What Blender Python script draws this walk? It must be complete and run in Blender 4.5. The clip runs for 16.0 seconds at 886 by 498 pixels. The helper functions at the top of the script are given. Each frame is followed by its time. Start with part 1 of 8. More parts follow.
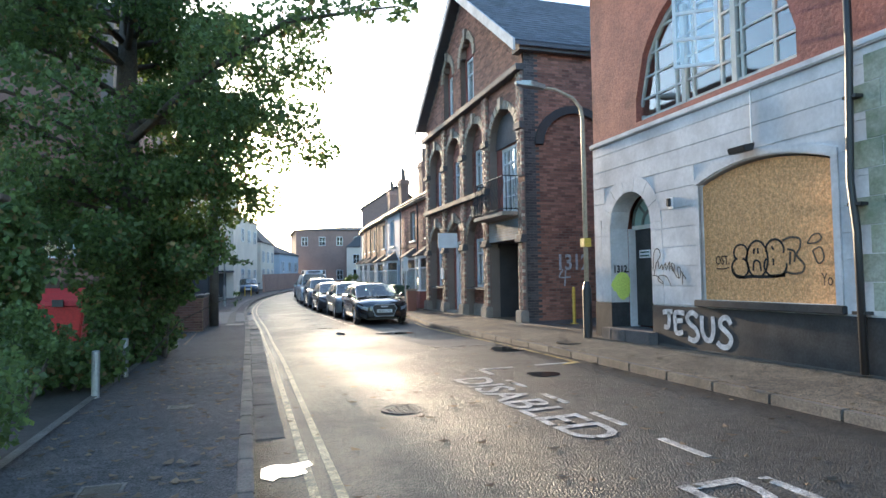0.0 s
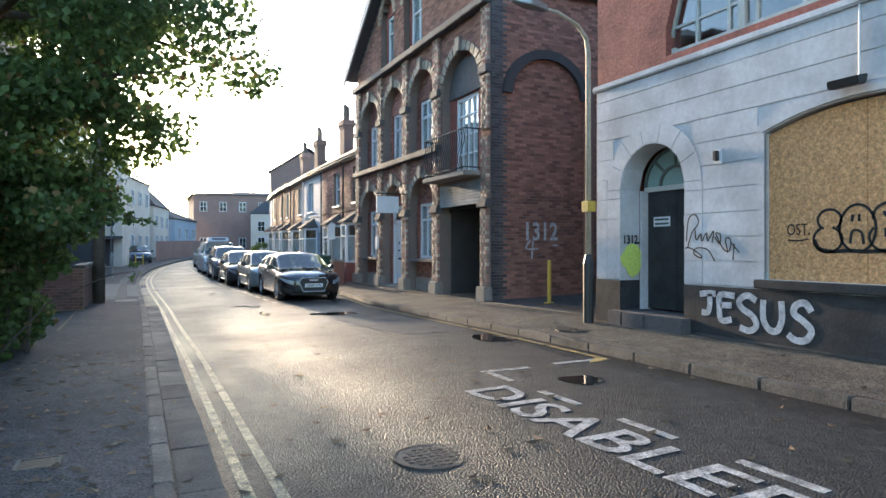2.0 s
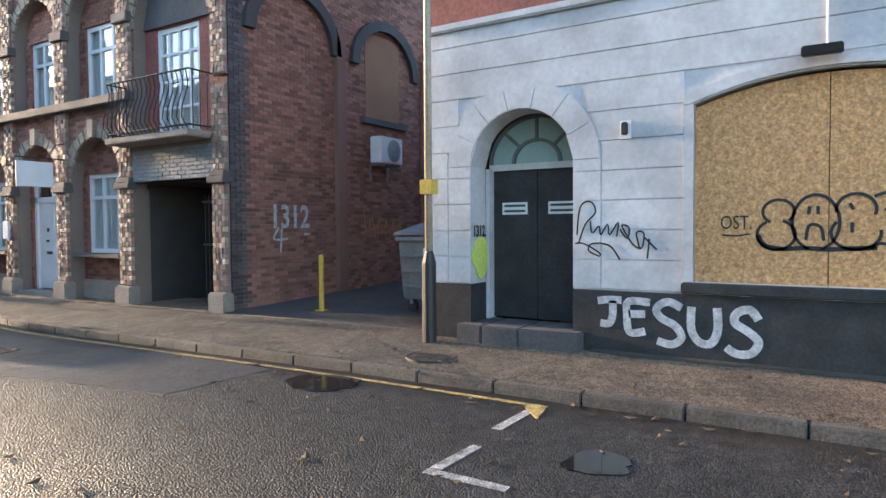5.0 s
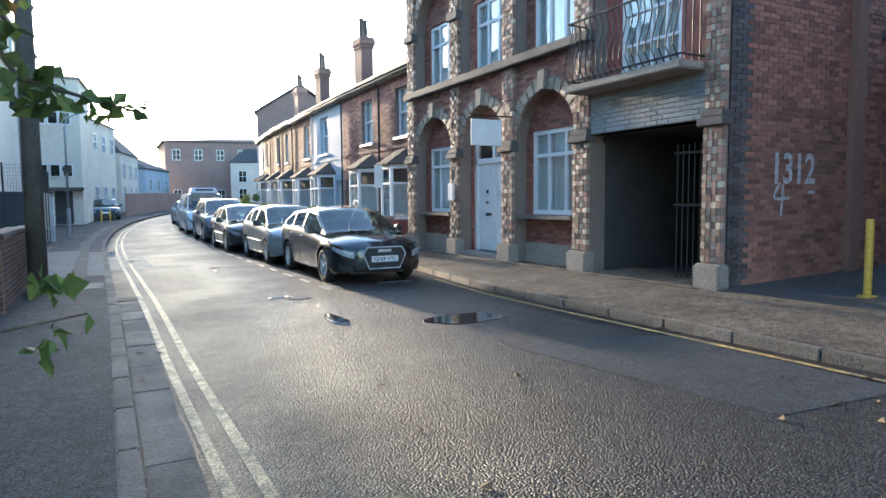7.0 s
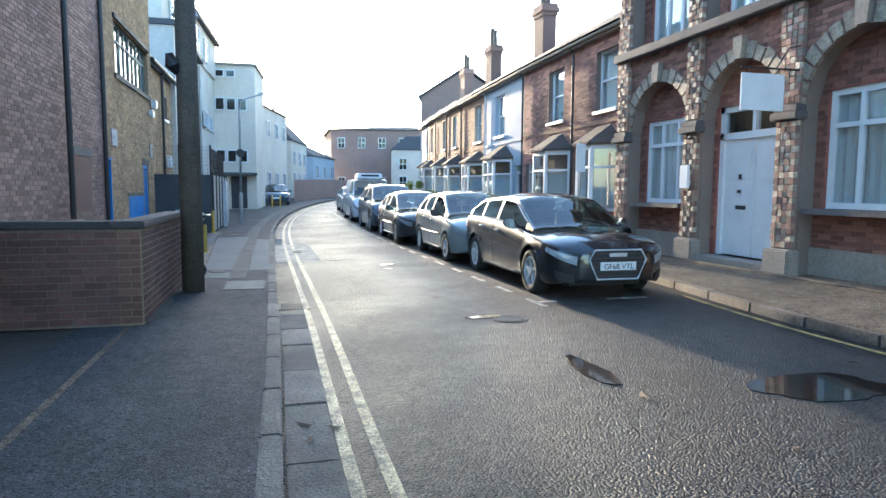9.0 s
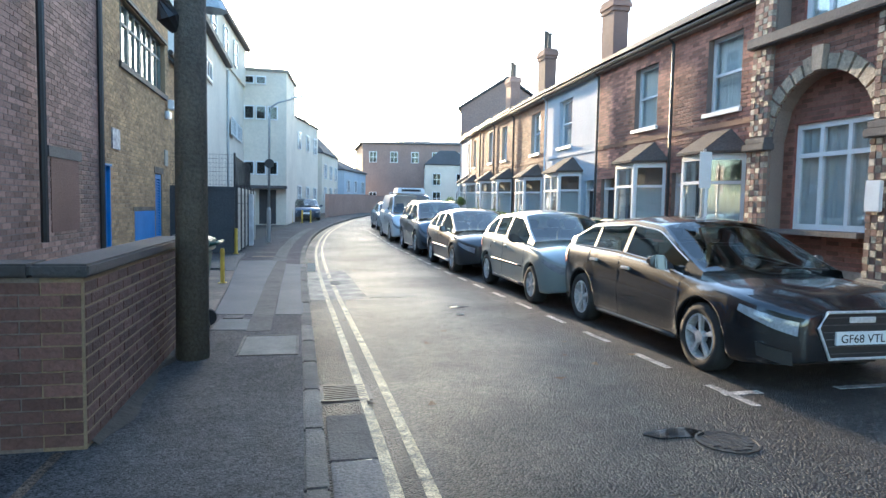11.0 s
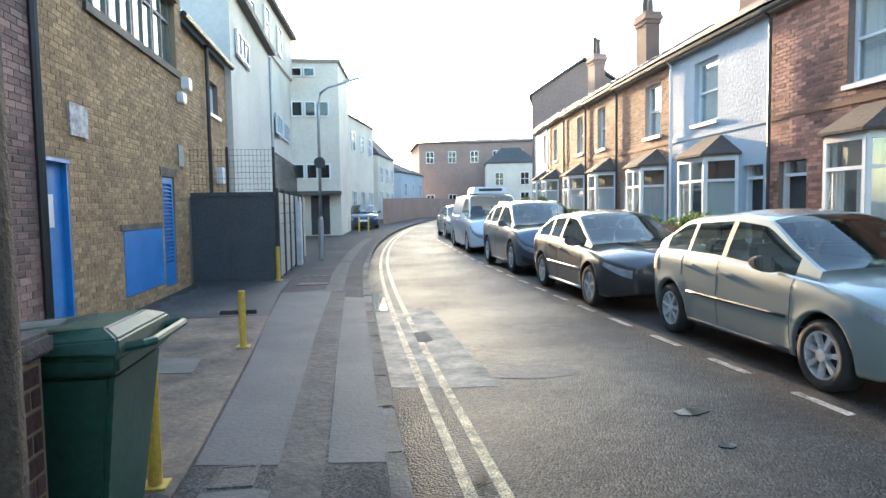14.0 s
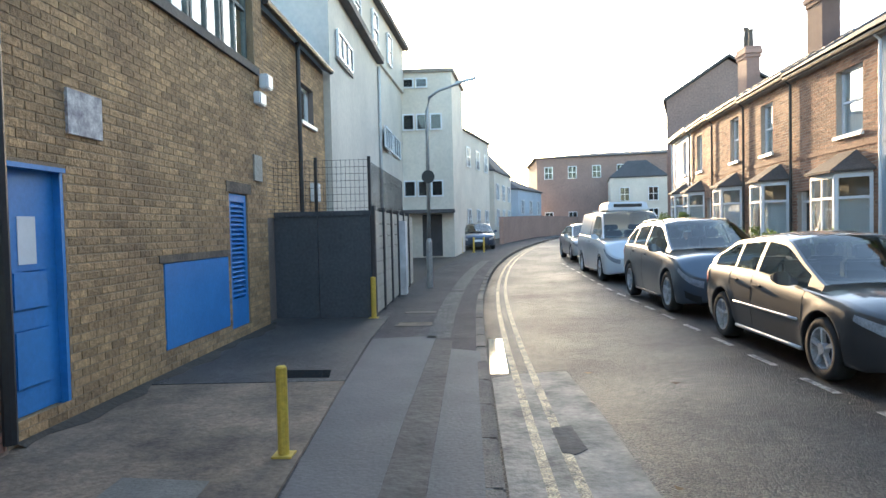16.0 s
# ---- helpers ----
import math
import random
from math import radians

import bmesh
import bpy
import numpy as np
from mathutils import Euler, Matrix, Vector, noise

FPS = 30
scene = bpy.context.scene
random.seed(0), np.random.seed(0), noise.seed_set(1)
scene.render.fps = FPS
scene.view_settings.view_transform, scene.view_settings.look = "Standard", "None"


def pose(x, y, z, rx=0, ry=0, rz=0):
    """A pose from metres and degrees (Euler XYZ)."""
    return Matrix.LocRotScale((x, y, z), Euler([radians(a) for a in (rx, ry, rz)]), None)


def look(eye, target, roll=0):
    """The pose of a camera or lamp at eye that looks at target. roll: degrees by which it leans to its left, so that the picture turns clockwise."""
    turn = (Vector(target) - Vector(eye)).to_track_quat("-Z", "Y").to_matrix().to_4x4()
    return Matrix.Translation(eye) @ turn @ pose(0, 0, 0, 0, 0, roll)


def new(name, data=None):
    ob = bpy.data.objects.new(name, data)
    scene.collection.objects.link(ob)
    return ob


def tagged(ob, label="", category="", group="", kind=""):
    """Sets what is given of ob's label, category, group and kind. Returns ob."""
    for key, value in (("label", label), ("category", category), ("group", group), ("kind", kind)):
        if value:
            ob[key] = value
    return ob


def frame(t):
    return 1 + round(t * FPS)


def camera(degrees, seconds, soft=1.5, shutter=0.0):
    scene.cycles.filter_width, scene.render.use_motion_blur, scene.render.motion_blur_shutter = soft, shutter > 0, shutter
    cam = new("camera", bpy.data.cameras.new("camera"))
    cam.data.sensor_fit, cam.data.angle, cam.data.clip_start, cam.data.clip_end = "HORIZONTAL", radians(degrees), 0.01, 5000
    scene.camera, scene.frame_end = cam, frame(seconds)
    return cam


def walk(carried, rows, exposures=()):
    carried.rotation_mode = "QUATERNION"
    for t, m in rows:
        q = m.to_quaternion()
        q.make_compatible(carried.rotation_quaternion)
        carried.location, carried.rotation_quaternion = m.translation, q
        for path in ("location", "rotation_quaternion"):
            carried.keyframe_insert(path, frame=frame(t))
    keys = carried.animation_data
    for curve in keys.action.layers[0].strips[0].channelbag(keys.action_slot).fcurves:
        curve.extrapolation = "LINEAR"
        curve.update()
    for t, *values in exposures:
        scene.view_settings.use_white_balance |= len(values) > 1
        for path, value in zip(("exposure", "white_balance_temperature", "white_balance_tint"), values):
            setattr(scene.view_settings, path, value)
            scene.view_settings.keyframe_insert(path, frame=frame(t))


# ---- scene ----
cam = camera(70.0, 16.0)
METRES, EYE, TILT, LEAN, TURN = 24.6, 1.5, 0.0, 0.0, -17.1
ROWS = [
    (0.0, 0.0, 0.0, 0.0, 0.04, 2.7, 0.85),
    (0.5, -0.0131, 0.0299, -0.0003, 0.09, 1.9, 0.66),
    (1.0, -0.0241, 0.0584, -0.0005, -0.2, 1.35, 0.44),
    (1.5, -0.036, 0.0889, -0.0002, -2.92, 1.04, 0.11),
    (2.0, -0.0439, 0.1193, -0.0005, -8.67, 0.01, 0.01),
    (2.5, -0.0512, 0.152, 0.0008, -16.38, -1.53, -0.02),
    (3.0, -0.0572, 0.1821, 0.0009, -24.51, -3.17, -0.02),
    (5.5, -0.0976, 0.3122, 0.0088, -42.08, -1.63, 0.48),
    (6.0, -0.1083, 0.3404, 0.0051, -32.25, -2.34, 0.69),
    (6.5, -0.1204, 0.3751, 0.0024, -20.41, -3.21, 0.48),
    (7.0, -0.1284, 0.4057, 0.0003, -10.98, -4.42, 0.46),
    (7.5, -0.1334, 0.439, -0.0023, -5.0, -5.68, 0.48),
    (8.0, -0.1394, 0.4702, -0.0031, -1.95, -6.33, 0.44),
    (8.5, -0.1518, 0.5025, -0.0025, 0.38, -5.96, 0.01),
    (9.0, -0.1619, 0.5316, -0.0025, 2.5, -5.31, -0.31),
    (11.5, -0.2159, 0.6838, -0.0011, 5.43, -3.4, -0.7),
    (12.0, -0.2264, 0.7138, -0.0013, 6.67, -2.98, -0.01),
    (12.5, -0.2385, 0.747, -0.0005, 8.16, -3.29, 0.26),
    (13.0, -0.25, 0.778, -0.0008, 8.84, -4.02, 0.51),
    (13.5, -0.2608, 0.8105, -0.0004, 9.38, -4.16, 0.69),
    (14.0, -0.2693, 0.8396, -0.0002, 9.6, -3.7, 0.94),
    (14.5, -0.2802, 0.867, 0.0035, 11.1, -2.8, 1.02),
    (15.0, -0.2894, 0.895, 0.0018, 13.28, -1.86, 1.26),
    (15.5, -0.2999, 0.9241, 0.0032, 15.98, -1.58, 1.06),
    (16.0, -0.3007, 0.9493, 0.0022, 20.03, -1.87, 1.32),
]
walk(cam, [(t, pose(0, 0, EYE, TILT, LEAN, TURN) @ pose(METRES * x, METRES * y, METRES * z, 90 + pitch, roll, yaw)) for t, x, y, z, yaw, pitch, roll in ROWS],
     [(0.0, 2.2, 5300, 8), (1.5, 2.2, 5300, 8), (2.0, 2.15, 5300, 8), (2.5, 2.2, 5400, 9), (3.0, 2.6, 5400, 10), (5.5, 2.55, 5600, 12), (6.0, 2.75, 5250, 9), (6.5, 2.7, 5150, 7), (7.0, 2.52, 5100, 6), (7.5, 2.42, 5050, 5), (8.5, 2.66, 5050, 5), (9.0, 2.72, 5050, 5), (12.0, 2.82, 5500, 6), (12.5, 2.95, 5600, 6), (14.5, 3.0, 5850, 7), (16.0, 2.7, 5950, 8)])

# ---- world, sun, exposure ----
SUN_LEFT, SUN_UP = 2.8, 9.0
world = bpy.data.worlds.new("sky")
scene.world = world
world.use_nodes = True
wn, wl = world.node_tree.nodes, world.node_tree.links
sky = wn.new("ShaderNodeTexSky")
sky.sky_type, sky.sun_disc = "NISHITA", False
sky.sun_elevation, sky.sun_rotation = radians(SUN_UP), radians(-SUN_LEFT)
sky.air_density, sky.dust_density, sky.ozone_density = 1.0, 1.2, 1.0
wl.new(sky.outputs[0], wn["Background"].inputs[0])
wn["Background"].inputs[1].default_value = 0.15
sun = new("sun", bpy.data.lights.new("sun", "SUN"))
sun.data.energy, sun.data.angle, sun.data.color = 2.5, radians(1.2), (1.0, 0.68, 0.38)
a, e = radians(SUN_LEFT), radians(SUN_UP)
sun.matrix_world = look((-40 * math.sin(a), 40 * math.cos(a), 40 * math.tan(e)), (0, 0, 0))


# ---- materials ----
def material(name, base, dark=None, big=0.6, fine=9.0, rough=0.8, bump=0.3, metal=0.0, island=0.0, piece=0.0, spec=0.5, grain=0.25, wear=0.5, rough_var=0.12, bump_scale=None, coat=0.0, sharp=0.25, relief=0.02, stones=0.0, thin=0.0):
    """A node material: two scales of noise in world metres on the colour, relief, and a shade of its own for each piece."""
    m = bpy.data.materials.new(name)
    m.use_nodes = True
    nt = m.node_tree
    n, l = nt.nodes, nt.links
    p = n["Principled BSDF"]
    dark = dark or tuple(c * 0.6 for c in base)
    geo = n.new("ShaderNodeNewGeometry")

    def noise_of(scale, detail=4.0, rou=0.6):
        t = n.new("ShaderNodeTexNoise")
        t.inputs["Scale"].default_value, t.inputs["Detail"].default_value, t.inputs["Roughness"].default_value = scale, detail, rou
        l.new(geo.outputs["Position"], t.inputs["Vector"])
        return t
    big_n, fine_n = noise_of(big, 5.0), noise_of(fine, 3.0)
    ramp = n.new("ShaderNodeMapRange")
    ramp.inputs[1].default_value, ramp.inputs[2].default_value = 0.35, 0.68
    ramp.inputs[4].default_value = wear
    l.new(big_n.outputs[0], ramp.inputs[0])
    mix = n.new("ShaderNodeMix")
    mix.data_type = "RGBA"
    mix.inputs[6].default_value, mix.inputs[7].default_value = (*base, 1), (*dark, 1)
    l.new(ramp.outputs[0], mix.inputs[0])
    hsv = n.new("ShaderNodeHueSaturation")
    l.new(mix.outputs[2], hsv.inputs["Color"])
    value = n.new("ShaderNodeMapRange")
    value.inputs[1].default_value, value.inputs[2].default_value = 0.5 - sharp, 0.5 + sharp
    value.inputs[3].default_value, value.inputs[4].default_value = 1 - grain, 1 + grain
    l.new(fine_n.outputs[0], value.inputs[0])
    out = value.outputs[0]
    for amount, node, socket in ((island, "ShaderNodeNewGeometry", "Random Per Island"), (piece, "ShaderNodeObjectInfo", "Random")):
        if amount:
            src = n.new(node)
            r = n.new("ShaderNodeMapRange")
            r.inputs[3].default_value, r.inputs[4].default_value = 1 - amount, 1 + amount * 0.7
            l.new(src.outputs[socket], r.inputs[0])
            mul = n.new("ShaderNodeMath")
            mul.operation = "MULTIPLY"
            l.new(out, mul.inputs[0]), l.new(r.outputs[0], mul.inputs[1])
            out = mul.outputs[0]
    l.new(out, hsv.inputs["Value"])
    l.new(hsv.outputs[0], p.inputs["Base Color"])
    rr = n.new("ShaderNodeMapRange")
    rr.inputs[3].default_value, rr.inputs[4].default_value = max(0.02, rough - rough_var), min(1, rough + rough_var)
    l.new(big_n.outputs[0], rr.inputs[0])
    l.new(rr.outputs[0], p.inputs["Roughness"])
    p.inputs["Metallic"].default_value = metal
    p.inputs["Diffuse Roughness"].default_value = 1.0 if stones else 0.0
    p.inputs["Specular IOR Level"].default_value = spec
    p.inputs["Coat Weight"].default_value = coat
    p.inputs["Coat Roughness"].default_value = 0.06
    if stones:
        cell, mid = n.new("ShaderNodeTexVoronoi"), noise_of(5.0, 4.0, 0.7)
        cell.inputs["Scale"].default_value = stones
        l.new(geo.outputs["Position"], cell.inputs["Vector"])
        lum = n.new("ShaderNodeSeparateColor")
        l.new(cell.outputs["Color"], lum.inputs[0])
        for src, lo, hi in ((lum.outputs[0], 0.2, 2.1), (mid.outputs[0], 0.4, 1.6)):
            r = n.new("ShaderNodeMapRange")
            r.inputs[3].default_value, r.inputs[4].default_value = lo, hi
            l.new(src, r.inputs[0])
            mul = n.new("ShaderNodeMath")
            mul.operation = "MULTIPLY"
            l.new(out, mul.inputs[0]), l.new(r.outputs[0], mul.inputs[1])
            out = mul.outputs[0]
        l.new(out, hsv.inputs["Value"])
        b = n.new("ShaderNodeBump")
        b.inputs["Strength"].default_value, b.inputs["Distance"].default_value, b.invert = bump, relief, True
        l.new(cell.outputs["Distance"], b.inputs["Height"])
        l.new(b.outputs[0], p.inputs["Normal"])
    elif bump:
        b = n.new("ShaderNodeBump")
        b.inputs["Strength"].default_value, b.inputs["Distance"].default_value = bump, relief
        src = noise_of(bump_scale, 4.0) if bump_scale else fine_n
        l.new(src.outputs[0], b.inputs["Height"])
        l.new(b.outputs[0], p.inputs["Normal"])
    if thin:
        through_light, blend = n.new("ShaderNodeBsdfTranslucent"), n.new("ShaderNodeMixShader")
        l.new(hsv.outputs[0], through_light.inputs[0])
        blend.inputs[0].default_value = thin
        l.new(p.outputs[0], blend.inputs[1]), l.new(through_light.outputs[0], blend.inputs[2])
        l.new(blend.outputs[0], n["Material Output"].inputs[0])
    return m


def glass_material(name, tint, shine_tint=1.0, least=0.06, most=0.75):
    """Thin clear glass: see-through, with a gloss that grows towards grazing views."""
    m = bpy.data.materials.new(name)
    m.use_nodes = True
    n, l = m.node_tree.nodes, m.node_tree.links
    n.remove(n["Principled BSDF"])
    clear, shine, mix, lean, power, span = n.new("ShaderNodeBsdfTransparent"), n.new("ShaderNodeBsdfGlossy"), n.new("ShaderNodeMixShader"), n.new("ShaderNodeLayerWeight"), n.new("ShaderNodeMath"), n.new("ShaderNodeMapRange")
    clear.inputs[0].default_value = (*tint, 1)
    shine.inputs["Color"].default_value = (shine_tint, shine_tint, shine_tint, 1)
    shine.inputs["Roughness"].default_value = 0.03
    lean.inputs["Blend"].default_value = 0.5
    power.operation, power.inputs[1].default_value = "POWER", 3.5
    span.inputs[3].default_value, span.inputs[4].default_value = least, most
    l.new(lean.outputs["Facing"], power.inputs[0]), l.new(power.outputs[0], span.inputs[0]), l.new(span.outputs[0], mix.inputs[0])
    l.new(clear.outputs[0], mix.inputs[1]), l.new(shine.outputs[0], mix.inputs[2])
    l.new(mix.outputs[0], n["Material Output"].inputs[0])
    return m


ASPHALT = material("asphalt", (0.054, 0.045, 0.038), (0.025, 0.022, 0.02), big=0.4, fine=9, rough=0.5, bump=0.95, grain=0.45, wear=0.95, rough_var=0.26, stones=64, relief=0.015, spec=0.38)
PATCH = material("asphalt_patch", (0.05, 0.046, 0.044), (0.03, 0.029, 0.028), big=0.9, fine=9, rough=0.6, bump=0.8, grain=0.25, stones=75, relief=0.008)
PAVING = material("pavement_asphalt", (0.054, 0.051, 0.052), (0.028, 0.027, 0.028), big=0.7, fine=9, rough=0.78, spec=0.25, bump=0.6, grain=0.25, stones=90, relief=0.006)
PAVING_R = material("pavement_slab", (0.16, 0.108, 0.07), (0.07, 0.05, 0.036), big=0.9, fine=9, rough=0.8, spec=0.3, bump=0.6, grain=0.3, wear=0.9, stones=90, relief=0.006)
KERB = material("kerb_stone", (0.14, 0.122, 0.105), (0.065, 0.058, 0.052), big=2.0, fine=45, rough=0.75, bump=0.7, grain=0.4, piece=0.3, wear=0.9, sharp=0.2)
CONCRETE = material("concrete", (0.23, 0.17, 0.12), (0.075, 0.06, 0.048), big=1.3, fine=25, rough=0.8, bump=0.5, grain=0.4, wear=1.0)
DIRT = material("soil", (0.06, 0.05, 0.04), (0.03, 0.027, 0.022), big=1.0, fine=14, rough=0.95, bump=0.8)
GROUND = material("ground", (0.07, 0.07, 0.06), (0.04, 0.045, 0.035), big=0.1, fine=3, rough=0.95, bump=0.5)
YELLOW_LINE = material("yellow_road_paint", (0.6, 0.42, 0.12), (0.16, 0.13, 0.08), big=7, fine=60, rough=0.55, bump=0.7, grain=0.6, wear=1.0, sharp=0.15)
PALE_LINE = material("worn_pale_road_paint", (0.36, 0.3, 0.18), (0.07, 0.064, 0.052), big=9, fine=60, rough=0.5, bump=0.8, grain=0.6, wear=1.0, sharp=0.12)
WHITE_LINE = material("white_road_paint", (0.55, 0.52, 0.48), (0.14, 0.13, 0.12), big=8, fine=60, rough=0.55, bump=0.7, grain=0.55, wear=0.95, sharp=0.15)
RED_BRICK = material("red_brick", (0.37, 0.18, 0.13), (0.24, 0.12, 0.092), big=0.8, fine=40, rough=0.85, bump=0.5, island=0.45, piece=0.45, grain=0.25)
ORANGE_BRICK = material("orange_brick", (0.37, 0.2, 0.12), (0.25, 0.13, 0.085), big=0.8, fine=40, rough=0.85, bump=0.5, island=0.4, piece=0.35, grain=0.25)
DARK_BRICK = material("dark_blue_brick", (0.1, 0.085, 0.085), (0.055, 0.05, 0.05), big=1.0, fine=40, rough=0.65, bump=0.4, island=0.4, piece=0.4)
SOOT_BRICK = material("sooty_brown_brick", (0.33, 0.195, 0.15), (0.19, 0.12, 0.095), big=0.7, fine=40, rough=0.85, bump=0.5, island=0.4, piece=0.4)
YELLOW_BRICK = material("yellow_stock_brick", (0.56, 0.355, 0.17), (0.32, 0.2, 0.108), big=1.1, fine=26, rough=0.9, bump=0.8, island=0.3, piece=0.3, grain=0.4, wear=0.85)
BUFF_MORTAR = material("buff_mortar", (0.32, 0.23, 0.14), (0.2, 0.145, 0.09), big=1.0, fine=50, rough=0.95, bump=0.5)
YARD_BRICK = material("dark_red_yard_brick", (0.17, 0.085, 0.065), (0.085, 0.05, 0.042), big=0.9, fine=40, rough=0.85, bump=0.6, island=0.35, piece=0.35, grain=0.3)
MORTAR = material("mortar", (0.24, 0.19, 0.16), (0.15, 0.12, 0.1), big=1.0, fine=50, rough=0.95, bump=0.4)
MORTAR_PALE = material("pale_mortar", (0.46, 0.41, 0.34), (0.32, 0.28, 0.23), big=1.0, fine=50, rough=0.95, bump=0.4)
FLINT = material("flint_blocks", (0.5, 0.41, 0.3), (0.26, 0.22, 0.18), big=9, fine=30, rough=0.7, bump=0.9, island=0.5, grain=0.35, wear=0.9)
STONE = material("stone_trim", (0.3, 0.26, 0.22), (0.17, 0.15, 0.13), big=2, fine=25, rough=0.8, bump=0.4)
DARK_STONE = material("dark_stone_trim", (0.11, 0.1, 0.1), (0.06, 0.055, 0.055), big=2, fine=25, rough=0.75, bump=0.4)
WHITE_RENDER = material("white_painted_render", (0.64, 0.63, 0.64), (0.4, 0.39, 0.395), big=1.3, fine=18, rough=0.75, bump=0.12, grain=0.1, wear=0.9)
PALE_BLUE = material("pale_blue_render", (0.43, 0.49, 0.56), (0.34, 0.39, 0.45), big=0.9, fine=22, rough=0.8, bump=0.9, grain=0.08, bump_scale=14)
FAR_WHITE = material("far_white_render", (0.7, 0.63, 0.53), (0.5, 0.45, 0.38), big=0.35, fine=8, rough=0.85, bump=0.2, grain=0.08, wear=0.7)
BLACK_PAINT = material("black_painted_render", (0.036, 0.036, 0.038), (0.018, 0.018, 0.019), big=3, fine=30, rough=0.7, bump=0.15, grain=0.35, wear=0.9)
RED_PAINT_BRICK = material("red_painted_brick", (0.34, 0.115, 0.085), (0.18, 0.075, 0.062), big=1.4, fine=22, rough=0.8, bump=0.5, grain=0.3, wear=0.9)
WHITE_PAINT = material("white_gloss_paint", (0.78, 0.79, 0.8), (0.6, 0.6, 0.6), big=3, fine=30, rough=0.4, bump=0.05, grain=0.04, wear=0.4)
GREY_FRAME = material("grey_green_window_paint", (0.58, 0.58, 0.54), (0.4, 0.4, 0.37), big=4, fine=30, rough=0.6, bump=0.15, grain=0.1)
BLACK_METAL = material("black_metal", (0.025, 0.025, 0.027), (0.04, 0.035, 0.03), big=4, fine=40, rough=0.45, bump=0.1, grain=0.15)
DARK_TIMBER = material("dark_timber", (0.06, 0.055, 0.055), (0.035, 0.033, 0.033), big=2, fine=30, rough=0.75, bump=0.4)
POLE_WOOD = material("weathered_pole_wood", (0.15, 0.13, 0.105), (0.075, 0.068, 0.058), big=2.5, fine=35, rough=0.85, bump=0.6, grain=0.35)
OSB = material("oriented_strand_board", (0.66, 0.37, 0.16), (0.48, 0.24, 0.09), big=16, fine=38, rough=0.75, bump=0.3, grain=0.4, wear=1.0, sharp=0.2)
BLUE_PAINT = material("blue_paint", (0.045, 0.235, 0.58), (0.035, 0.16, 0.42), big=2.2, fine=24, rough=0.45, bump=0.08, grain=0.1)
YELLOW_PAINT = material("yellow_post_paint", (0.62, 0.42, 0.06), (0.42, 0.28, 0.06), big=5, fine=30, rough=0.5, bump=0.15)
RED_PLASTIC = material("red_plastic", (0.5, 0.03, 0.03), (0.35, 0.03, 0.03), big=2, fine=20, rough=0.5, bump=0.05)
GALV = material("galvanised_steel", (0.42, 0.43, 0.43), (0.3, 0.3, 0.3), big=4, fine=25, rough=0.45, bump=0.1, metal=0.7)
SLATE = material("roof_slate", (0.13, 0.13, 0.15), (0.08, 0.08, 0.09), big=0.9, fine=25, rough=0.6, bump=0.3, island=0.3)
TILE = material("clay_roof_tile", (0.11, 0.085, 0.07), (0.06, 0.05, 0.043), big=1.1, fine=25, rough=0.85, bump=0.8, island=0.35, grain=0.35, bump_scale=9)
FELT = material("dark_roof_covering", (0.08, 0.075, 0.075), (0.05, 0.05, 0.05), big=0.8, fine=12, rough=0.85, bump=0.3)
FAR_BRICK = material("far_brick", (0.3, 0.2, 0.165), (0.2, 0.14, 0.12), big=0.6, fine=10, rough=0.9, bump=0.3)
TIMBER_FENCE = material("brown_fence_timber", (0.13, 0.09, 0.06), (0.07, 0.05, 0.04), big=1.5, fine=18, rough=0.9, bump=0.4, island=0.3)
CREAM_PANEL = material("cream_fence_panel", (0.42, 0.39, 0.33), (0.3, 0.27, 0.23), big=2, fine=25, rough=0.8, bump=0.3, island=0.2)
CURTAIN = material("white_net_curtain", (0.74, 0.75, 0.77), (0.6, 0.61, 0.63), big=6, fine=30, rough=0.95, bump=0.2)
# dim colour for insides, with a room's lack of light painted in
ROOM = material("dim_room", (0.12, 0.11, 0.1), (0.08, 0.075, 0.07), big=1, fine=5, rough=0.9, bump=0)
RUBBER = material("tyre_rubber", (0.025, 0.025, 0.026), (0.04, 0.038, 0.035), big=6, fine=60, rough=0.85, bump=0.2)
ALLOY = material("alloy_wheel", (0.66, 0.66, 0.67), (0.5, 0.5, 0.51), big=5, fine=30, rough=0.35, bump=0, metal=0.25)
LEAF = material("green_leaf", (0.13, 0.19, 0.055), (0.08, 0.13, 0.04), big=1.2, fine=6, rough=0.5, bump=0, island=0.45, grain=0.2, thin=0.5)
LEAF_DRY = material("browning_leaf", (0.26, 0.19, 0.07), (0.13, 0.09, 0.04), big=1.2, fine=6, rough=0.7, bump=0, island=0.5, grain=0.2, thin=0.3)
LEAF_FALLEN = material("fallen_leaf", (0.13, 0.09, 0.05), (0.05, 0.038, 0.028), big=1.2, fine=6, rough=0.8, bump=0, island=0.6, grain=0.2)
BARK = material("bark", (0.1, 0.08, 0.06), (0.055, 0.045, 0.036), big=3, fine=22, rough=0.95, bump=0.9, grain=0.3)
PUDDLE = material("standing_water", (0.02, 0.019, 0.017), (0.015, 0.014, 0.013), big=2, fine=6, rough=0.06, bump=0.0, rough_var=0.02, spec=0.8)
IRON = material("cast_iron", (0.07, 0.06, 0.05), (0.04, 0.035, 0.03), big=5, fine=50, rough=0.55, bump=0.5, metal=0.3)
BLACK_INK = material("black_spray_paint", (0.012, 0.012, 0.013), (0.02, 0.02, 0.02), big=8, fine=40, rough=0.5, bump=0)
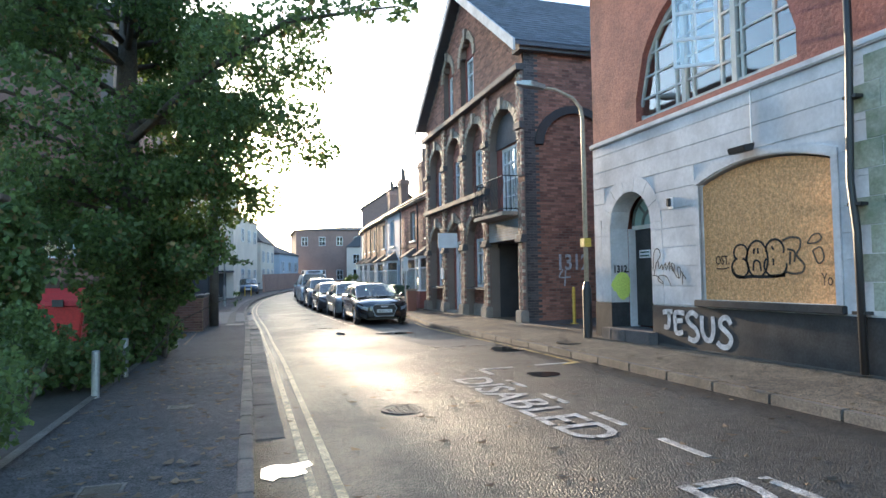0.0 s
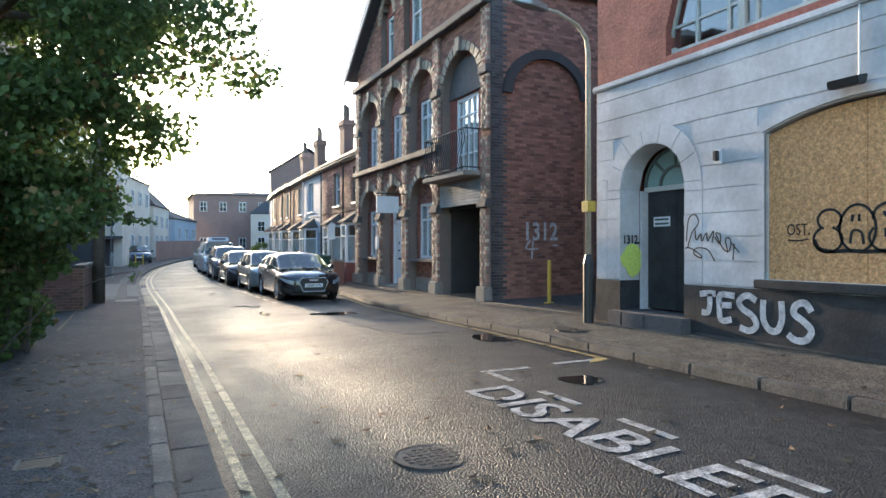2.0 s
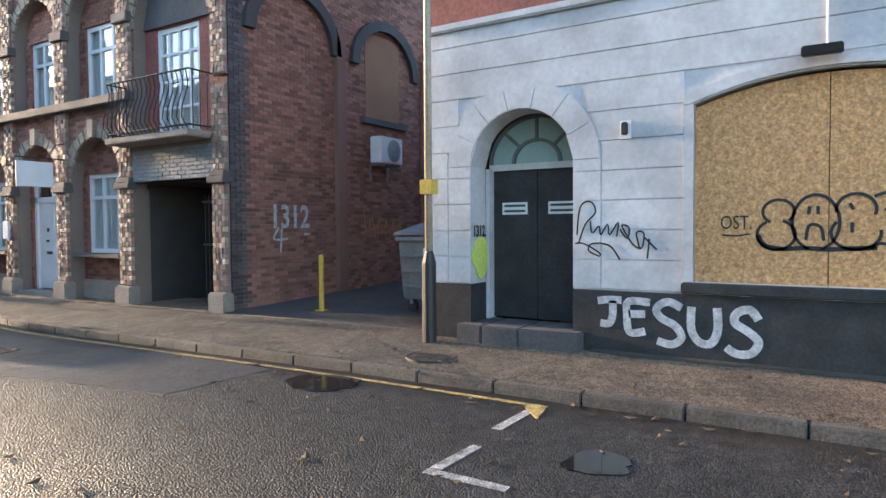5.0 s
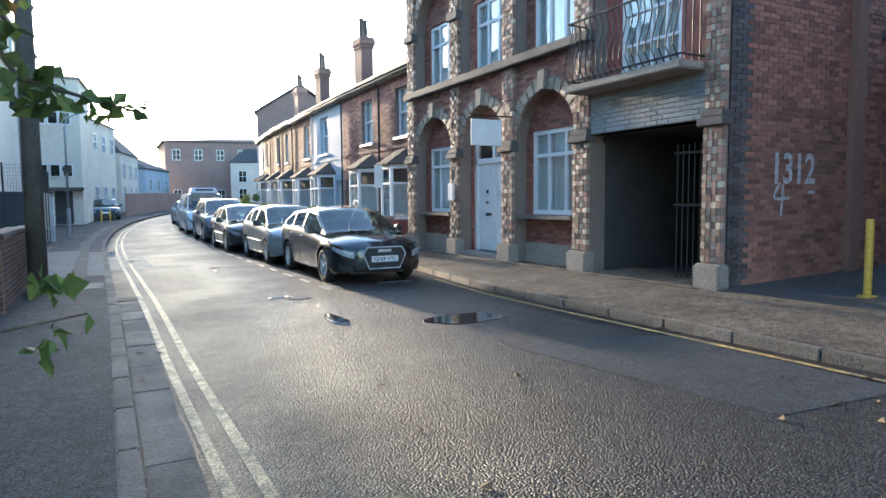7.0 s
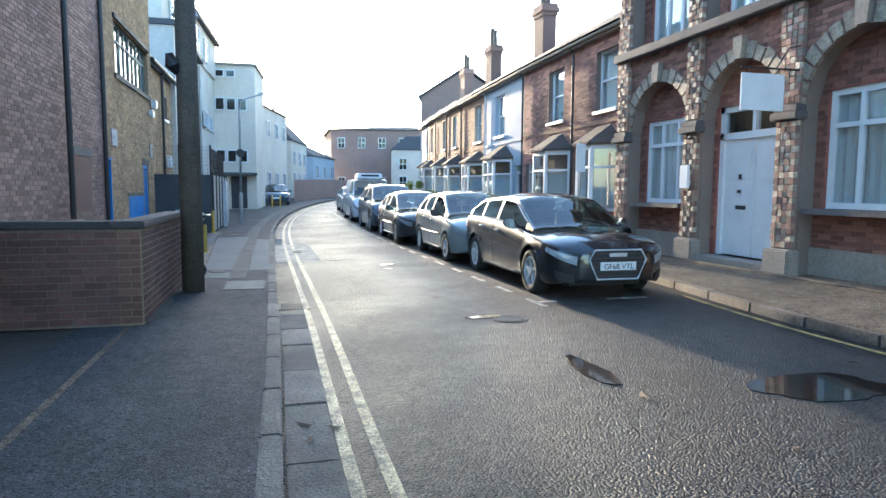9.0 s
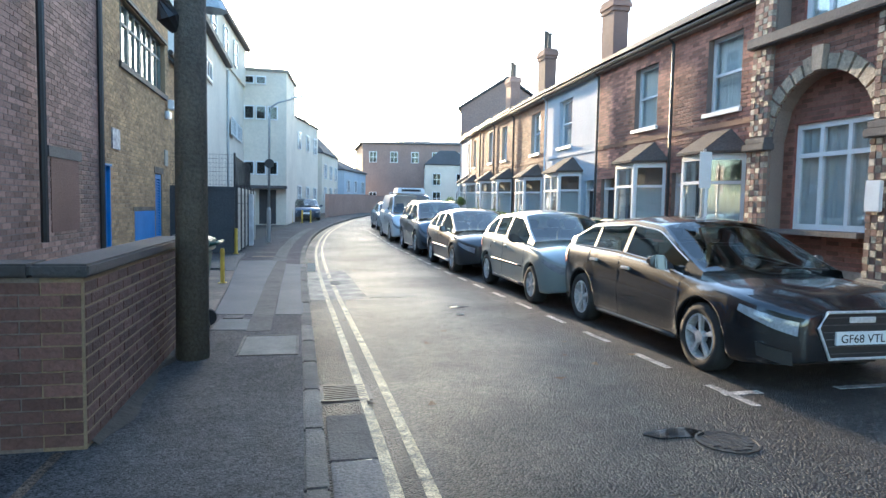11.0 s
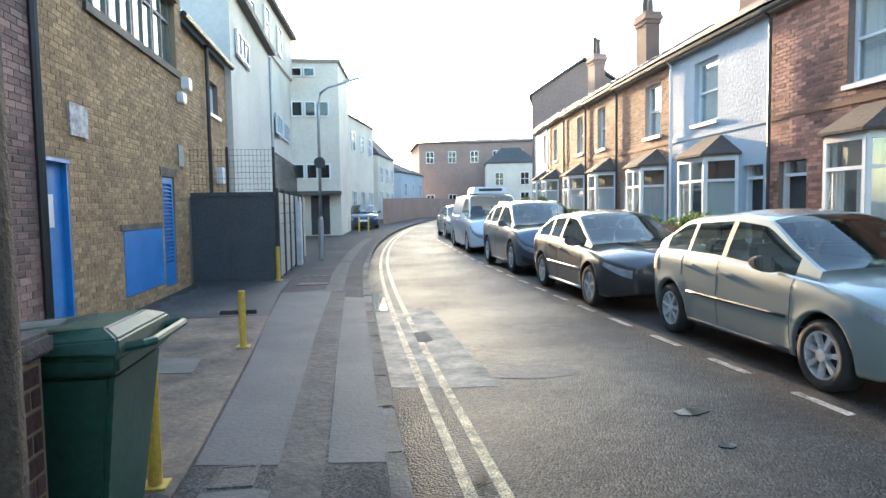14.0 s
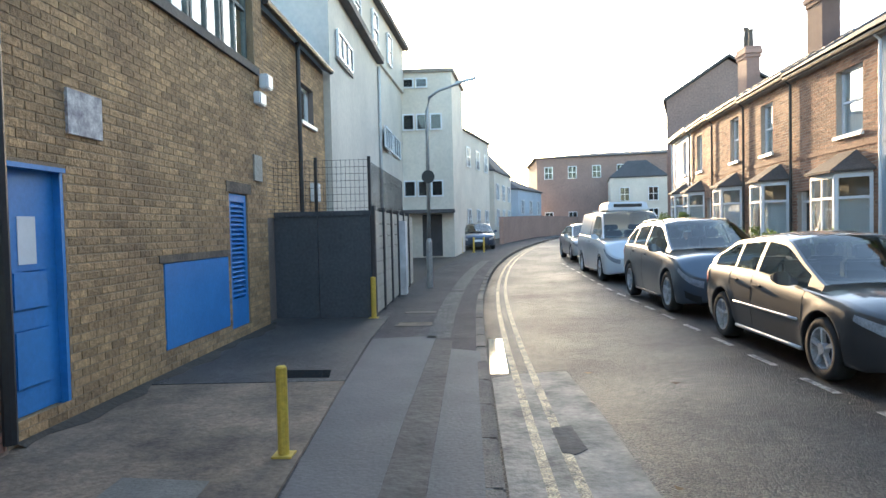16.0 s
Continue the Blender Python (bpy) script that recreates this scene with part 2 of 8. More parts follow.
WHITE_INK = material("white_spray_paint", (0.62, 0.62, 0.64), (0.22, 0.22, 0.23), big=12, fine=40, rough=0.6, bump=0, grain=0.2, wear=0.8)
LIME_INK = material("lime_spray_paint", (0.62, 0.72, 0.15), (0.5, 0.6, 0.12), big=8, fine=40, rough=0.6, bump=0)
ORANGE_INK = material("orange_spray_paint", (0.5, 0.26, 0.08), (0.3, 0.15, 0.06), big=8, fine=40, rough=0.6, bump=0)
BIN_GREEN = material("dark_green_bin_plastic", (0.02, 0.075, 0.05), (0.018, 0.05, 0.036), big=3, fine=25, rough=0.45, bump=0.08)
BIN_GREY = material("grey_bin_steel", (0.2, 0.21, 0.21), (0.12, 0.125, 0.13), big=3, fine=25, rough=0.5, bump=0.15)
CHARCOAL = material("charcoal_boarding", (0.075, 0.08, 0.09), (0.05, 0.053, 0.06), big=1.5, fine=20, rough=0.7, bump=0.2)
PANE = glass_material("window_glass", (0.85, 0.88, 0.88), 1.0, 0.1, 0.8)
FAR_PANE = glass_material("far_window_glass", (0.6, 0.63, 0.65), 1.0, 0.03, 0.35)
CAR_PANE = glass_material("car_glass", (0.4, 0.47, 0.47), 0.6, 0.13, 0.6)
TRENCH = material("trench_asphalt", (0.07, 0.067, 0.066), (0.042, 0.041, 0.041), big=2.0, fine=9, rough=0.75, bump=0.8, grain=0.3, stones=60, relief=0.01)
LAMP_STEEL = material("weathered_lamp_steel", (0.5, 0.43, 0.32), (0.3, 0.25, 0.19), big=4, fine=25, rough=0.5, bump=0.15)
PALE_PATCH = material("pale_worn_concrete", (0.19, 0.175, 0.15), (0.05, 0.047, 0.043), big=2.6, fine=16, rough=0.65, bump=0.7, grain=0.3, wear=1.0)
COVER_FILL = material("cover_fill", (0.17, 0.16, 0.14), (0.1, 0.095, 0.085), big=3, fine=40, rough=0.75, bump=0.4, grain=0.25, wear=0.8)
SMOOTH_TAR = material("smooth_footway_tar", (0.1, 0.098, 0.1), (0.07, 0.069, 0.071), big=1.1, fine=30, rough=0.72, bump=0.4, grain=0.2)
TRENCH_TAR = material("rough_trench_tar", (0.09, 0.08, 0.07), (0.055, 0.05, 0.045), big=1.5, fine=12, rough=0.8, bump=0.8, grain=0.4, wear=0.9)
LINTEL_PAINT = material("blue_grey_board_paint", (0.24, 0.27, 0.31), (0.14, 0.16, 0.18), big=2.5, fine=25, rough=0.7, bump=0.25, grain=0.15, wear=0.8)
FAN_BAR = material("dull_green_bar", (0.13, 0.15, 0.14), (0.09, 0.1, 0.1), big=3, fine=25, rough=0.6, bump=0.1)


# ---- mesh helpers ----
class Shape:
    """Collects faces; to() maps local places into the world."""

    def __init__(self, to=None):
        self.v, self.f, self.to = [], [], to

    def add(self, verts, faces):
        k = len(self.v)
        self.v += [self.to(*p) if self.to else tuple(p) for p in verts]
        self.f += [tuple(i + k for i in f) for f in faces]
        return self

    def box(self, a0, a1, b0, b1, c0, c1):
        return self.add([(x, y, z) for z in (c0, c1) for x, y in ((a0, b0), (a1, b0), (a1, b1), (a0, b1))],
                        [(3, 2, 1, 0), (4, 5, 6, 7), (0, 1, 5, 4), (1, 2, 6, 5), (2, 3, 7, 6), (3, 0, 4, 7)])

    def loft(self, rings, closed=True, caps=True):
        n = len(rings[0])
        faces = []
        for i in range(len(rings) - 1):
            for j in range(n if closed else n - 1):
                k = (j + 1) % n
                faces.append((i * n + j, i * n + k, (i + 1) * n + k, (i + 1) * n + j))
        if caps:
            faces += [tuple(range(n))[::-1], tuple(range((len(rings) - 1) * n, len(rings) * n))]
        return self.add([p for r in rings for p in r], faces)

    def tube(self, path, r, n=8):
        pts = [Vector(p) for p in path]
        rad = r if isinstance(r, (list, tuple)) else [r] * len(pts)
        rings = []
        for i, p in enumerate(pts):
            d = (pts[min(i + 1, len(pts) - 1)] - pts[max(i - 1, 0)]).normalized()
            s = d.cross(Vector((0, 0, 1)) if abs(d.z) < 0.9 else Vector((1, 0, 0))).normalized()
            q = s.cross(d)
            rings.append([p + (s * math.cos(t) + q * math.sin(t)) * rad[i] for t in [2 * math.pi * j / n for j in range(n)]])
        return self.loft([[tuple(p) for p in r] for r in rings])

    def prism(self, poly, c0, c1, axis=2):
        def at(p, c):
            q = list(p)
            q.insert(axis, c)
            return tuple(q)
        return self.loft([[at(p, c0) for p in poly], [at(p, c1) for p in poly]])


def mesh_of(name, shape, mat, bevel=0.0, smooth=False):
    me = bpy.data.meshes.new(name)
    bm = bmesh.new()
    seen, vs = {}, []
    for k, q in enumerate(shape.v):
        key = k if bevel else (round(q[0], 4), round(q[1], 4), round(q[2], 4))
        if key not in seen:
            seen[key] = bm.verts.new(q)
        vs.append(seen[key])
    for f in shape.f:
        try:
            bm.faces.new([vs[i] for i in f])
        except ValueError:
            pass
    bmesh.ops.recalc_face_normals(bm, faces=bm.faces)
    if bevel:
        bmesh.ops.bevel(bm, geom=list(bm.edges), offset=bevel, segments=2, affect="EDGES", clamp_overlap=True)
    bm.to_mesh(me)
    bm.free()
    if smooth:
        me.polygons.foreach_set("use_smooth", [True] * len(me.polygons))
    me.materials.append(mat)
    return me


def back(parent):
    """What takes a part's world places to its parent: only a thing stands off the origin."""
    return Matrix.Translation(parent.location).inverted()


def part(name, shape, mat, parent=None, label="", bevel=0.0, smooth=False):
    """One mesh object in world places, under a thing or a part."""
    ob = new(name, mesh_of(name, shape, mat, bevel, smooth))
    if parent:
        ob.parent = parent
        ob.matrix_parent_inverse = back(parent)
    if label:
        tagged(ob, label)
    return ob


def thing(name, at, label, category, group="", kind=""):
    ob = new(name)
    ob.empty_display_size = 0.2
    ob.location = at
    return tagged(ob, label, category, group, kind)


def solid(name, shape, mat, label, category, group="", kind="", bevel=0.0, smooth=False):
    return tagged(part(name, shape, mat, None, "", bevel, smooth), label, category, group, kind)


def facing_left(x):
    return lambda u, d, z: (x - d, u, z)


def facing_right(x):
    return lambda u, d, z: (x + d, u, z)


def facing_back(y):
    return lambda u, d, z: (u, y - d, z)


def along(x0, y0, x1, y1):
    """A wall line from one plan point to the next; it faces to the left of that way."""
    v = Vector((x1 - x0, y1 - y0)).normalized()
    return lambda u, d, z: (x0 + v.x * u - v.y * d, y0 + v.y * u + v.x * d, z)


def arch_height(o, u):
    u0, u1, z0, z1, rise = o
    if not rise:
        return z1
    half = (u1 - u0) / 2
    r = (half * half + rise * rise) / (2 * rise)
    return z1 + math.sqrt(max(0, r * r - (u - u0 - half) ** 2)) - (r - rise)


def wall(to, u0, u1, z0, z1, thick, openings=(), d=0.0):
    """A wall with holes through it. openings: (u0, u1, z0, z1, rise), rise for an arched head."""
    s = Shape(to)
    us = sorted({u0, u1, *[v for o in openings for v in o[:2]]})
    zs = sorted({z0, z1, *[v for o in openings for v in (o[2], o[3] + o[4])]})
    for a, b in zip(us, us[1:]):
        for c, e in zip(zs, zs[1:]):
            um, zm = (a + b) / 2, (c + e) / 2
            if any(o[0] < um < o[1] and o[2] < zm < o[3] + o[4] for o in openings):
                continue
            if a < u0 - 1e-6 or b > u1 + 1e-6 or c < z0 - 1e-6 or e > z1 + 1e-6:
                continue
            s.box(a, b, d - thick, d, c, e)
    for o in openings:
        if o[4]:
            n = 14
            ys = [o[0] + (o[1] - o[0]) * i / n for i in range(n + 1)]
            for a, b in zip(ys, ys[1:]):
                za, zb, top = arch_height(o, a), arch_height(o, b), o[3] + o[4]
                s.loft([[(a, k, za), (b, k, zb), (b, k, top + 0.001), (a, k, top + 0.001)] for k in (d - thick, d)])
    return s


def brick_cells(u0, u1, z0, z1, openings=(), w=0.225, h=0.075, keep=None):
    """Places of bricks in running bond, left out over openings: (u, z, length)."""
    cells = []
    for r in range(int((z1 - z0) / h)):
        z = z0 + r * h
        u = u0 - (w / 2 if r % 2 else 0)
        while u < u1 - 0.02:
            a, b = max(u, u0), min(u + w, u1)
            u += w
            zm = z + h / 2
            cut = False
            for o in openings:
                if o[2] - 0.01 < zm < o[3] + o[4] and b > o[0] and a < o[1]:
                    if zm < o[3]:
                        left, right = o[0], o[1]
                    else:
                        half = (o[1] - o[0]) / 2
                        rr = (half * half + o[4] ** 2) / (2 * o[4])
                        q = rr * rr - (zm - o[3] + rr - o[4]) ** 2
                        ww = math.sqrt(max(0, q))
                        left, right = o[0] + half - ww, o[1] - half + ww
                    if a < right and b > left:
                        if a < left - 0.04:
                            b = left
                        elif b > right + 0.04:
                            a = right
                        else:
                            cut = True
            if not cut and b - a > 0.03 and (keep is None or keep((a + b) / 2, zm)):
                cells.append((a, z, b - a))
    return cells


def lay_bricks(to, cells, mat, parent, near=None, d=0.0, proud=0.008, h=0.075, joint=0.011, count=280, name="brick"):
    """Bricks proud of the wall: those nearest to a point of the wall are parts of their own, the rest one joined part."""
    rng = random.Random(5)
    if near:
        cells = sorted(cells, key=lambda c: (c[0] - near[0]) ** 2 + 2 * (c[1] - near[1]) ** 2)
    single = cells[:count] if near else []
    shared = {}
    o, ex, ez = Vector(to(0, 0, 0)), Vector(to(1, 0, 0)) - Vector(to(0, 0, 0)), Vector(to(0, 1, 0)) - Vector(to(0, 0, 0))
    for u, z, w in single:
        key = round(w, 2)
        if key not in shared:
            s = Shape(lambda a, b, c: tuple(ex * a + ez * b + Vector((0, 0, c))))
            k = 0.006
            s.loft([[(joint / 2 + t, b, joint / 2 + t), (key - joint / 2 - t, b, joint / 2 + t), (key - joint / 2 - t, b, h - joint / 2 - t), (joint / 2 + t, b, h - joint / 2 - t)] for t, b in ((0, -0.01), (0, proud * 0.5), (k, proud))])
            shared[key] = mesh_of(name, s, mat)
        ob = new(name, shared[key])
        ob.parent = parent
        ob.matrix_parent_inverse = back(parent)
        ob.location = Vector(to(u, d + rng.uniform(-0.0015, 0.0015), z))
    rest = Shape(to)
    for u, z, w in cells[len(single):]:
        p = d + proud + rng.uniform(-0.002, 0.002)
        j = joint / 2
        a, b, c, e = u + j, u + w - j, z + j, z + h - j
        rest.add([(a, d - 0.01, c), (b, d - 0.01, c), (b, d - 0.01, e), (a, d - 0.01, e), (a, p, c), (b, p, c), (b, p, e), (a, p, e)],
                 [(4, 5, 6, 7), (0, 1, 5, 4), (1, 2, 6, 5), (2, 3, 7, 6), (3, 0, 4, 7)])
    if rest.v:
        me = bpy.data.meshes.new("brickwork")
        me.from_pydata(rest.v, [], rest.f)
        me.materials.append(mat)
        ob = new("brickwork", me)
        ob.parent = parent
        ob.matrix_parent_inverse = back(parent)
        tagged(ob, kind="stuff")


def window(to, u0, u1, z0, z1, parent, d=-0.12, lights=(0.5,), transoms=(), frame_w=0.06, bar=0.05, mat=None, arch=0.0, sill=None, curtain=False, glass=None, bars=()):
    """A framed window: joined frame, one pane a light, sill, and a curtain where one shows."""
    mat = mat or WHITE_PAINT
    t = 0.07
    o = (u0, u1, z0, z1, arch)
    cols = [u0 + frame_w / 2, *[u0 + (u1 - u0) * k for k in lights], u1 - frame_w / 2]
    rows = [z0 + frame_w / 2, *[z0 + (z1 - z0) * k for k in transoms], z1 - frame_w / 2]
    if not arch:
        holes = []
        for i, (a, b) in enumerate(zip(cols, cols[1:])):
            for j, (c, e) in enumerate(zip(rows, rows[1:])):
                holes.append((a + (frame_w if i == 0 else bar) / 2, b - (frame_w if i == len(cols) - 2 else bar) / 2, c + (frame_w if j == 0 else bar) / 2, e - (frame_w if j == len(rows) - 2 else bar) / 2, 0))
        s = wall(to, u0, u1, z0, z1, t, holes, d)
    else:
        s = Shape(to)
        s.box(u0, u0 + frame_w, d - t, d, z0, z1), s.box(u1 - frame_w, u1, d - t, d, z0, z1)
        s.box(u0 + frame_w, u1 - frame_w, d - t, d, z0, z0 + frame_w * 1.3)
        n = 16
        for i in range(n):
            a, b = u0 + (u1 - u0) * i / n, u0 + (u1 - u0) * (i + 1) / n
            za, zb = arch_height(o, a), arch_height(o, b)
            s.loft([[(a, k, max(z1 - frame_w, za - frame_w * 1.6)), (b, k, max(z1 - frame_w, zb - frame_w * 1.6)), (b, k, zb), (a, k, za)] for k in (d - t, d)])
        for c in cols[1:-1]:
            s.box(c - bar / 2, c + bar / 2, d - t * 0.9, d - 0.004, z0 + frame_w, min(z1 + arch, arch_height(o, c)) - frame_w * 0.8)
    w = part("window", s, mat, parent)
    for a, b in zip(cols, cols[1:]):
        for c, e in zip(rows, rows[1:]):
            p = Shape(to)
            if arch and e > z1 - frame_w:
                n = 6
                top = [(a + (b - a) * i / n, arch_height(o, a + (b - a) * i / n) - 0.01) for i in range(n + 1)]
                poly = [(a, c), (b, c)] + [q for q in top[::-1] if q[1] > c]
                p.loft([[(q[0], k, q[1]) for q in poly] for k in (d - t * 0.55, d - t * 0.45)])
            else:
                p.box(a, b, d - t * 0.55, d - t * 0.45, c, e)
            g = part("pane", p, glass or PANE, w)
            g.visible_shadow = False
    if sill:
        part("sill", Shape(to).box(u0 - 0.06, u1 + 0.06, d - 0.06, 0.07, z0 - 0.08, z0 - 0.001), sill, w)
    if curtain:
        c = Shape(to)
        n = 28
        pts = [(u0 + (u1 - u0) * i / n, d - 0.1 + 0.02 * math.sin(i * 1.9)) for i in range(n + 1)]
        c.loft([[(u, k, z) for u, k in pts] for z in (z0, z1)], closed=False, caps=False)
        part("curtain", c, CURTAIN, w)
    return w


def text_shape(body, size, depth=0.004, bold=0.0):
    cu = bpy.data.curves.new("writing", "FONT")
    cu.body, cu.size, cu.extrude, cu.offset, cu.resolution_u = body, size, depth, bold, 3
    ob = bpy.data.objects.new("writing", cu)
    scene.collection.objects.link(ob)
    me = bpy.data.meshes.new_from_object(ob.evaluated_get(bpy.context.evaluated_depsgraph_get()))
    bpy.data.objects.remove(ob)
    s = Shape()
    s.v = [tuple(v.co) for v in me.vertices]
    s.f = [tuple(p.vertices) for p in me.polygons]
    return s


def stroke(to, pts, w, d=0.0):
    """A painted line on a wall: a flat ribbon through plan points of the wall, with round bends."""
    s = Shape(to)
    smooth = []
    n = len(pts)
    for i in range(n - 1):
        p0, p1, p2, p3 = pts[max(i - 1, 0)], pts[i], pts[i + 1], pts[min(i + 2, n - 1)]
        for k in range(4):
            t = k / 4
            smooth.append(tuple(0.5 * (2 * b + (c - a) * t + (2 * a - 5 * b + 4 * c - e) * t * t + (3 * b - a - 3 * c + e) * t ** 3) for a, b, c, e in zip(p0, p1, p2, p3)))
    smooth.append(pts[-1])
    rings = []
    for i, p in enumerate(smooth):
        a, b = Vector(smooth[max(i - 1, 0)]), Vector(smooth[min(i + 1, len(smooth) - 1)])
        t = (b - a).normalized() if (b - a).length > 1e-6 else Vector((1, 0))
        q = Vector((-t.y, t.x)) * w / 2
        rings.append([(p[0] + q.x, d + k, p[1] + q.y) for k in (0.001, 0.004)] + [(p[0] - q.x, d + k, p[1] - q.y) for k in (0.004, 0.001)])
    return s.loft(rings)


# ---- the lie of the land ----
def step(a, b, v):
    t = min(1, max(0, (v - a) / (b - a)))
    return t * t * (3 - 2 * t)


def rise(y):
    return 0.02 * max(0.0, y - 40) if y < 75 else 0.7


def left_kerb(y):
    return 0.04 - 0.14 * step(18, 34, y) + 0.0044 * max(0.0, y - 35.5) ** 2


def right_kerb(y):
    return 5.5 + 0.42 * step(18.5, 24, y) + 0.0040 * max(0.0, y - 38) ** 2


def right_lift(y):
    return 0.06 - 0.08 * step(11, 20, y)


def road_z(x, y):
    k = min(1, max(0, (x - left_kerb(y)) / (right_kerb(y) - left_kerb(y))))
    return rise(y) - 0.08 + (0.08 + right_lift(y)) * k + 0.02 * math.sin(math.pi * k)


def right_pave_z(x, y):
    k = min(1.4, max(0, (x - right_kerb(y)) / 1.6))
    return rise(y) + right_lift(y) + 0.11 + 0.1 * k


def terrace_x(y):
    return 7.95 + 0.0026 * max(0.0, y - 30) ** 2


def sheet(rows_y, xs_of, z_of, drop=0.0):
    """A surface over plan rows, with a skirt where it is a raised slab."""
    s = Shape()
    rows = [[(x, y, z_of(x, y)) for x in xs_of(y)] for y in rows_y]
    n = len(rows[0])
    faces = [(i * n + j, i * n + j + 1, (i + 1) * n + j + 1, (i + 1) * n + j) for i in range(len(rows) - 1) for j in range(n - 1)]
    s.add([p for r in rows for p in r], faces)
    if drop:
        for side in (0, -1):
            s.loft([[r[side] for r in rows], [(r[side][0], r[side][1], r[side][2] - drop) for r in rows]], closed=False, caps=False)
    return s


YS = [-30 + i * 1.5 for i in range(90)]
solid("ground", Shape().add([(-1500, -1500, -0.35), (1500, -1500, -0.35), (1500, 1500, -0.35), (-1500, 1500, -0.35)], [(0, 1, 2, 3)]), GROUND, "dull earth ground reaching far around the street", "ground", kind="structure")
road = solid("road", sheet(YS, lambda y: [left_kerb(y) + (right_kerb(y) - left_kerb(y)) * i / 10 for i in range(11)], road_z, 0.3), ASPHALT, "worn damp dark grey asphalt street surface", "road", kind="structure", smooth=True)
pave_l = solid("pavement_left", sheet(YS, lambda y: [left_kerb(y) - 2.0 + 1.87 * i / 4 for i in range(5)], lambda x, y: rise(y), 0.3), PAVING, "dark patched asphalt footway with scattered leaves", "pavement", kind="structure")
pave_r = solid("pavement_right", sheet(YS, lambda y: [right_kerb(y) + 0.13 + (max(8.2, terrace_x(y)) + 0.3 - right_kerb(y)) * i / 4 for i in range(5)], right_pave_z, 0.3), PAVING_R, "brown worn asphalt footway beside the buildings", "pavement", kind="structure")


def kerb(name, line, z_of, side, label):
    k = tagged(new(name), label, "kerb", kind="structure")
    y, rng = -6.0, random.Random(2)
    far = Shape()
    while y < 95:
        ln = 0.9
        x0, x1 = line(y), line(y + ln)
        near = y < 42
        s = Shape() if near else far
        zz = (z_of(y) + z_of(y + ln)) / 2 + rng.uniform(-0.006, 0.006)
        a, b = (0, 0.13) if side > 0 else (-0.13, 0)
        poly = [(x0 + a, y + 0.006), (x0 + b, y + 0.006), (x1 + b, y + ln - 0.006), (x1 + a, y + ln - 0.006)]
        s.prism(poly, zz - 0.3, zz)
        if near:
            part("kerb_stone", s, KERB, k, bevel=0.012)
        y += ln
    part("far_kerb_stones", far, KERB, k)


kerb("kerb_left", left_kerb, lambda y: rise(y) + 0.004, -1, "worn grey granite kerb stones, flush with the footway")
kerb("kerb_right", right_kerb, lambda y: right_pave_z(right_kerb(y), y) + 0.004, 1, "brown weathered concrete kerb stones")
solid("pavement_verge", sheet(YS, lambda y: [-12 + (left_kerb(y) + 10) * i / 4 for i in range(5)], lambda x, y: rise(y) - 0.02, 0.3), DIRT, "dark soil and dead leaves behind the footway", "verge", kind="structure")
solid("pavement_yard", Shape().prism([(-3.6, 24.2), (-1.25, 24.2), (-1.28, 25.6), (-1.4, 28.1), (-1.57, 30.85), (-3.6, 30.75)], -0.1, 0.02), CONCRETE, "stained pale concrete forecourt", "forecourt", kind="structure")
solid("pavement_yard_dark", Shape().prism([(-3.9, 30.754), (-1.572, 30.854), (-1.72, 33.3), (-1.75, 35.6), (-3.9, 35.6)], -0.1, 0.024), PATCH, "dark asphalt patch before the boarded fence", "forecourt", kind="structure")
solid("pavement_passage", Shape().add([(7.3, 11.8, 0.285), (19.2, 11.8, 0.6), (19.2, 16.4, 0.6), (7.3, 16.4, 0.245), (7.3, 11.8, -0.1), (19.2, 11.8, -0.1), (19.2, 16.4, -0.1), (7.3, 16.4, -0.1)], [(0, 1, 2, 3), (4, 7, 6, 5), (0, 4, 5, 1), (1, 5, 6, 2), (2, 6, 7, 3), (3, 7, 4, 0)]), PATCH, "dark asphalt of the passage between two buildings", "passage", kind="structure")


def road_line(name, x_of, y0, y1, w, mat, label, on=road_z, lift=0.006):
    n = max(2, int((y1 - y0) / 0.6))
    s = Shape()
    rows = []
    for i in range(n + 1):
        y = y0 + (y1 - y0) * i / n
        x = x_of(y)
        rows.append([(x - w / 2, y, on(x - w / 2, y) + lift), (x + w / 2, y, on(x + w / 2, y) + lift)])
    s.loft(rows, closed=False, caps=False)
    return solid(name, s, mat, label, "road marking", kind="structure")


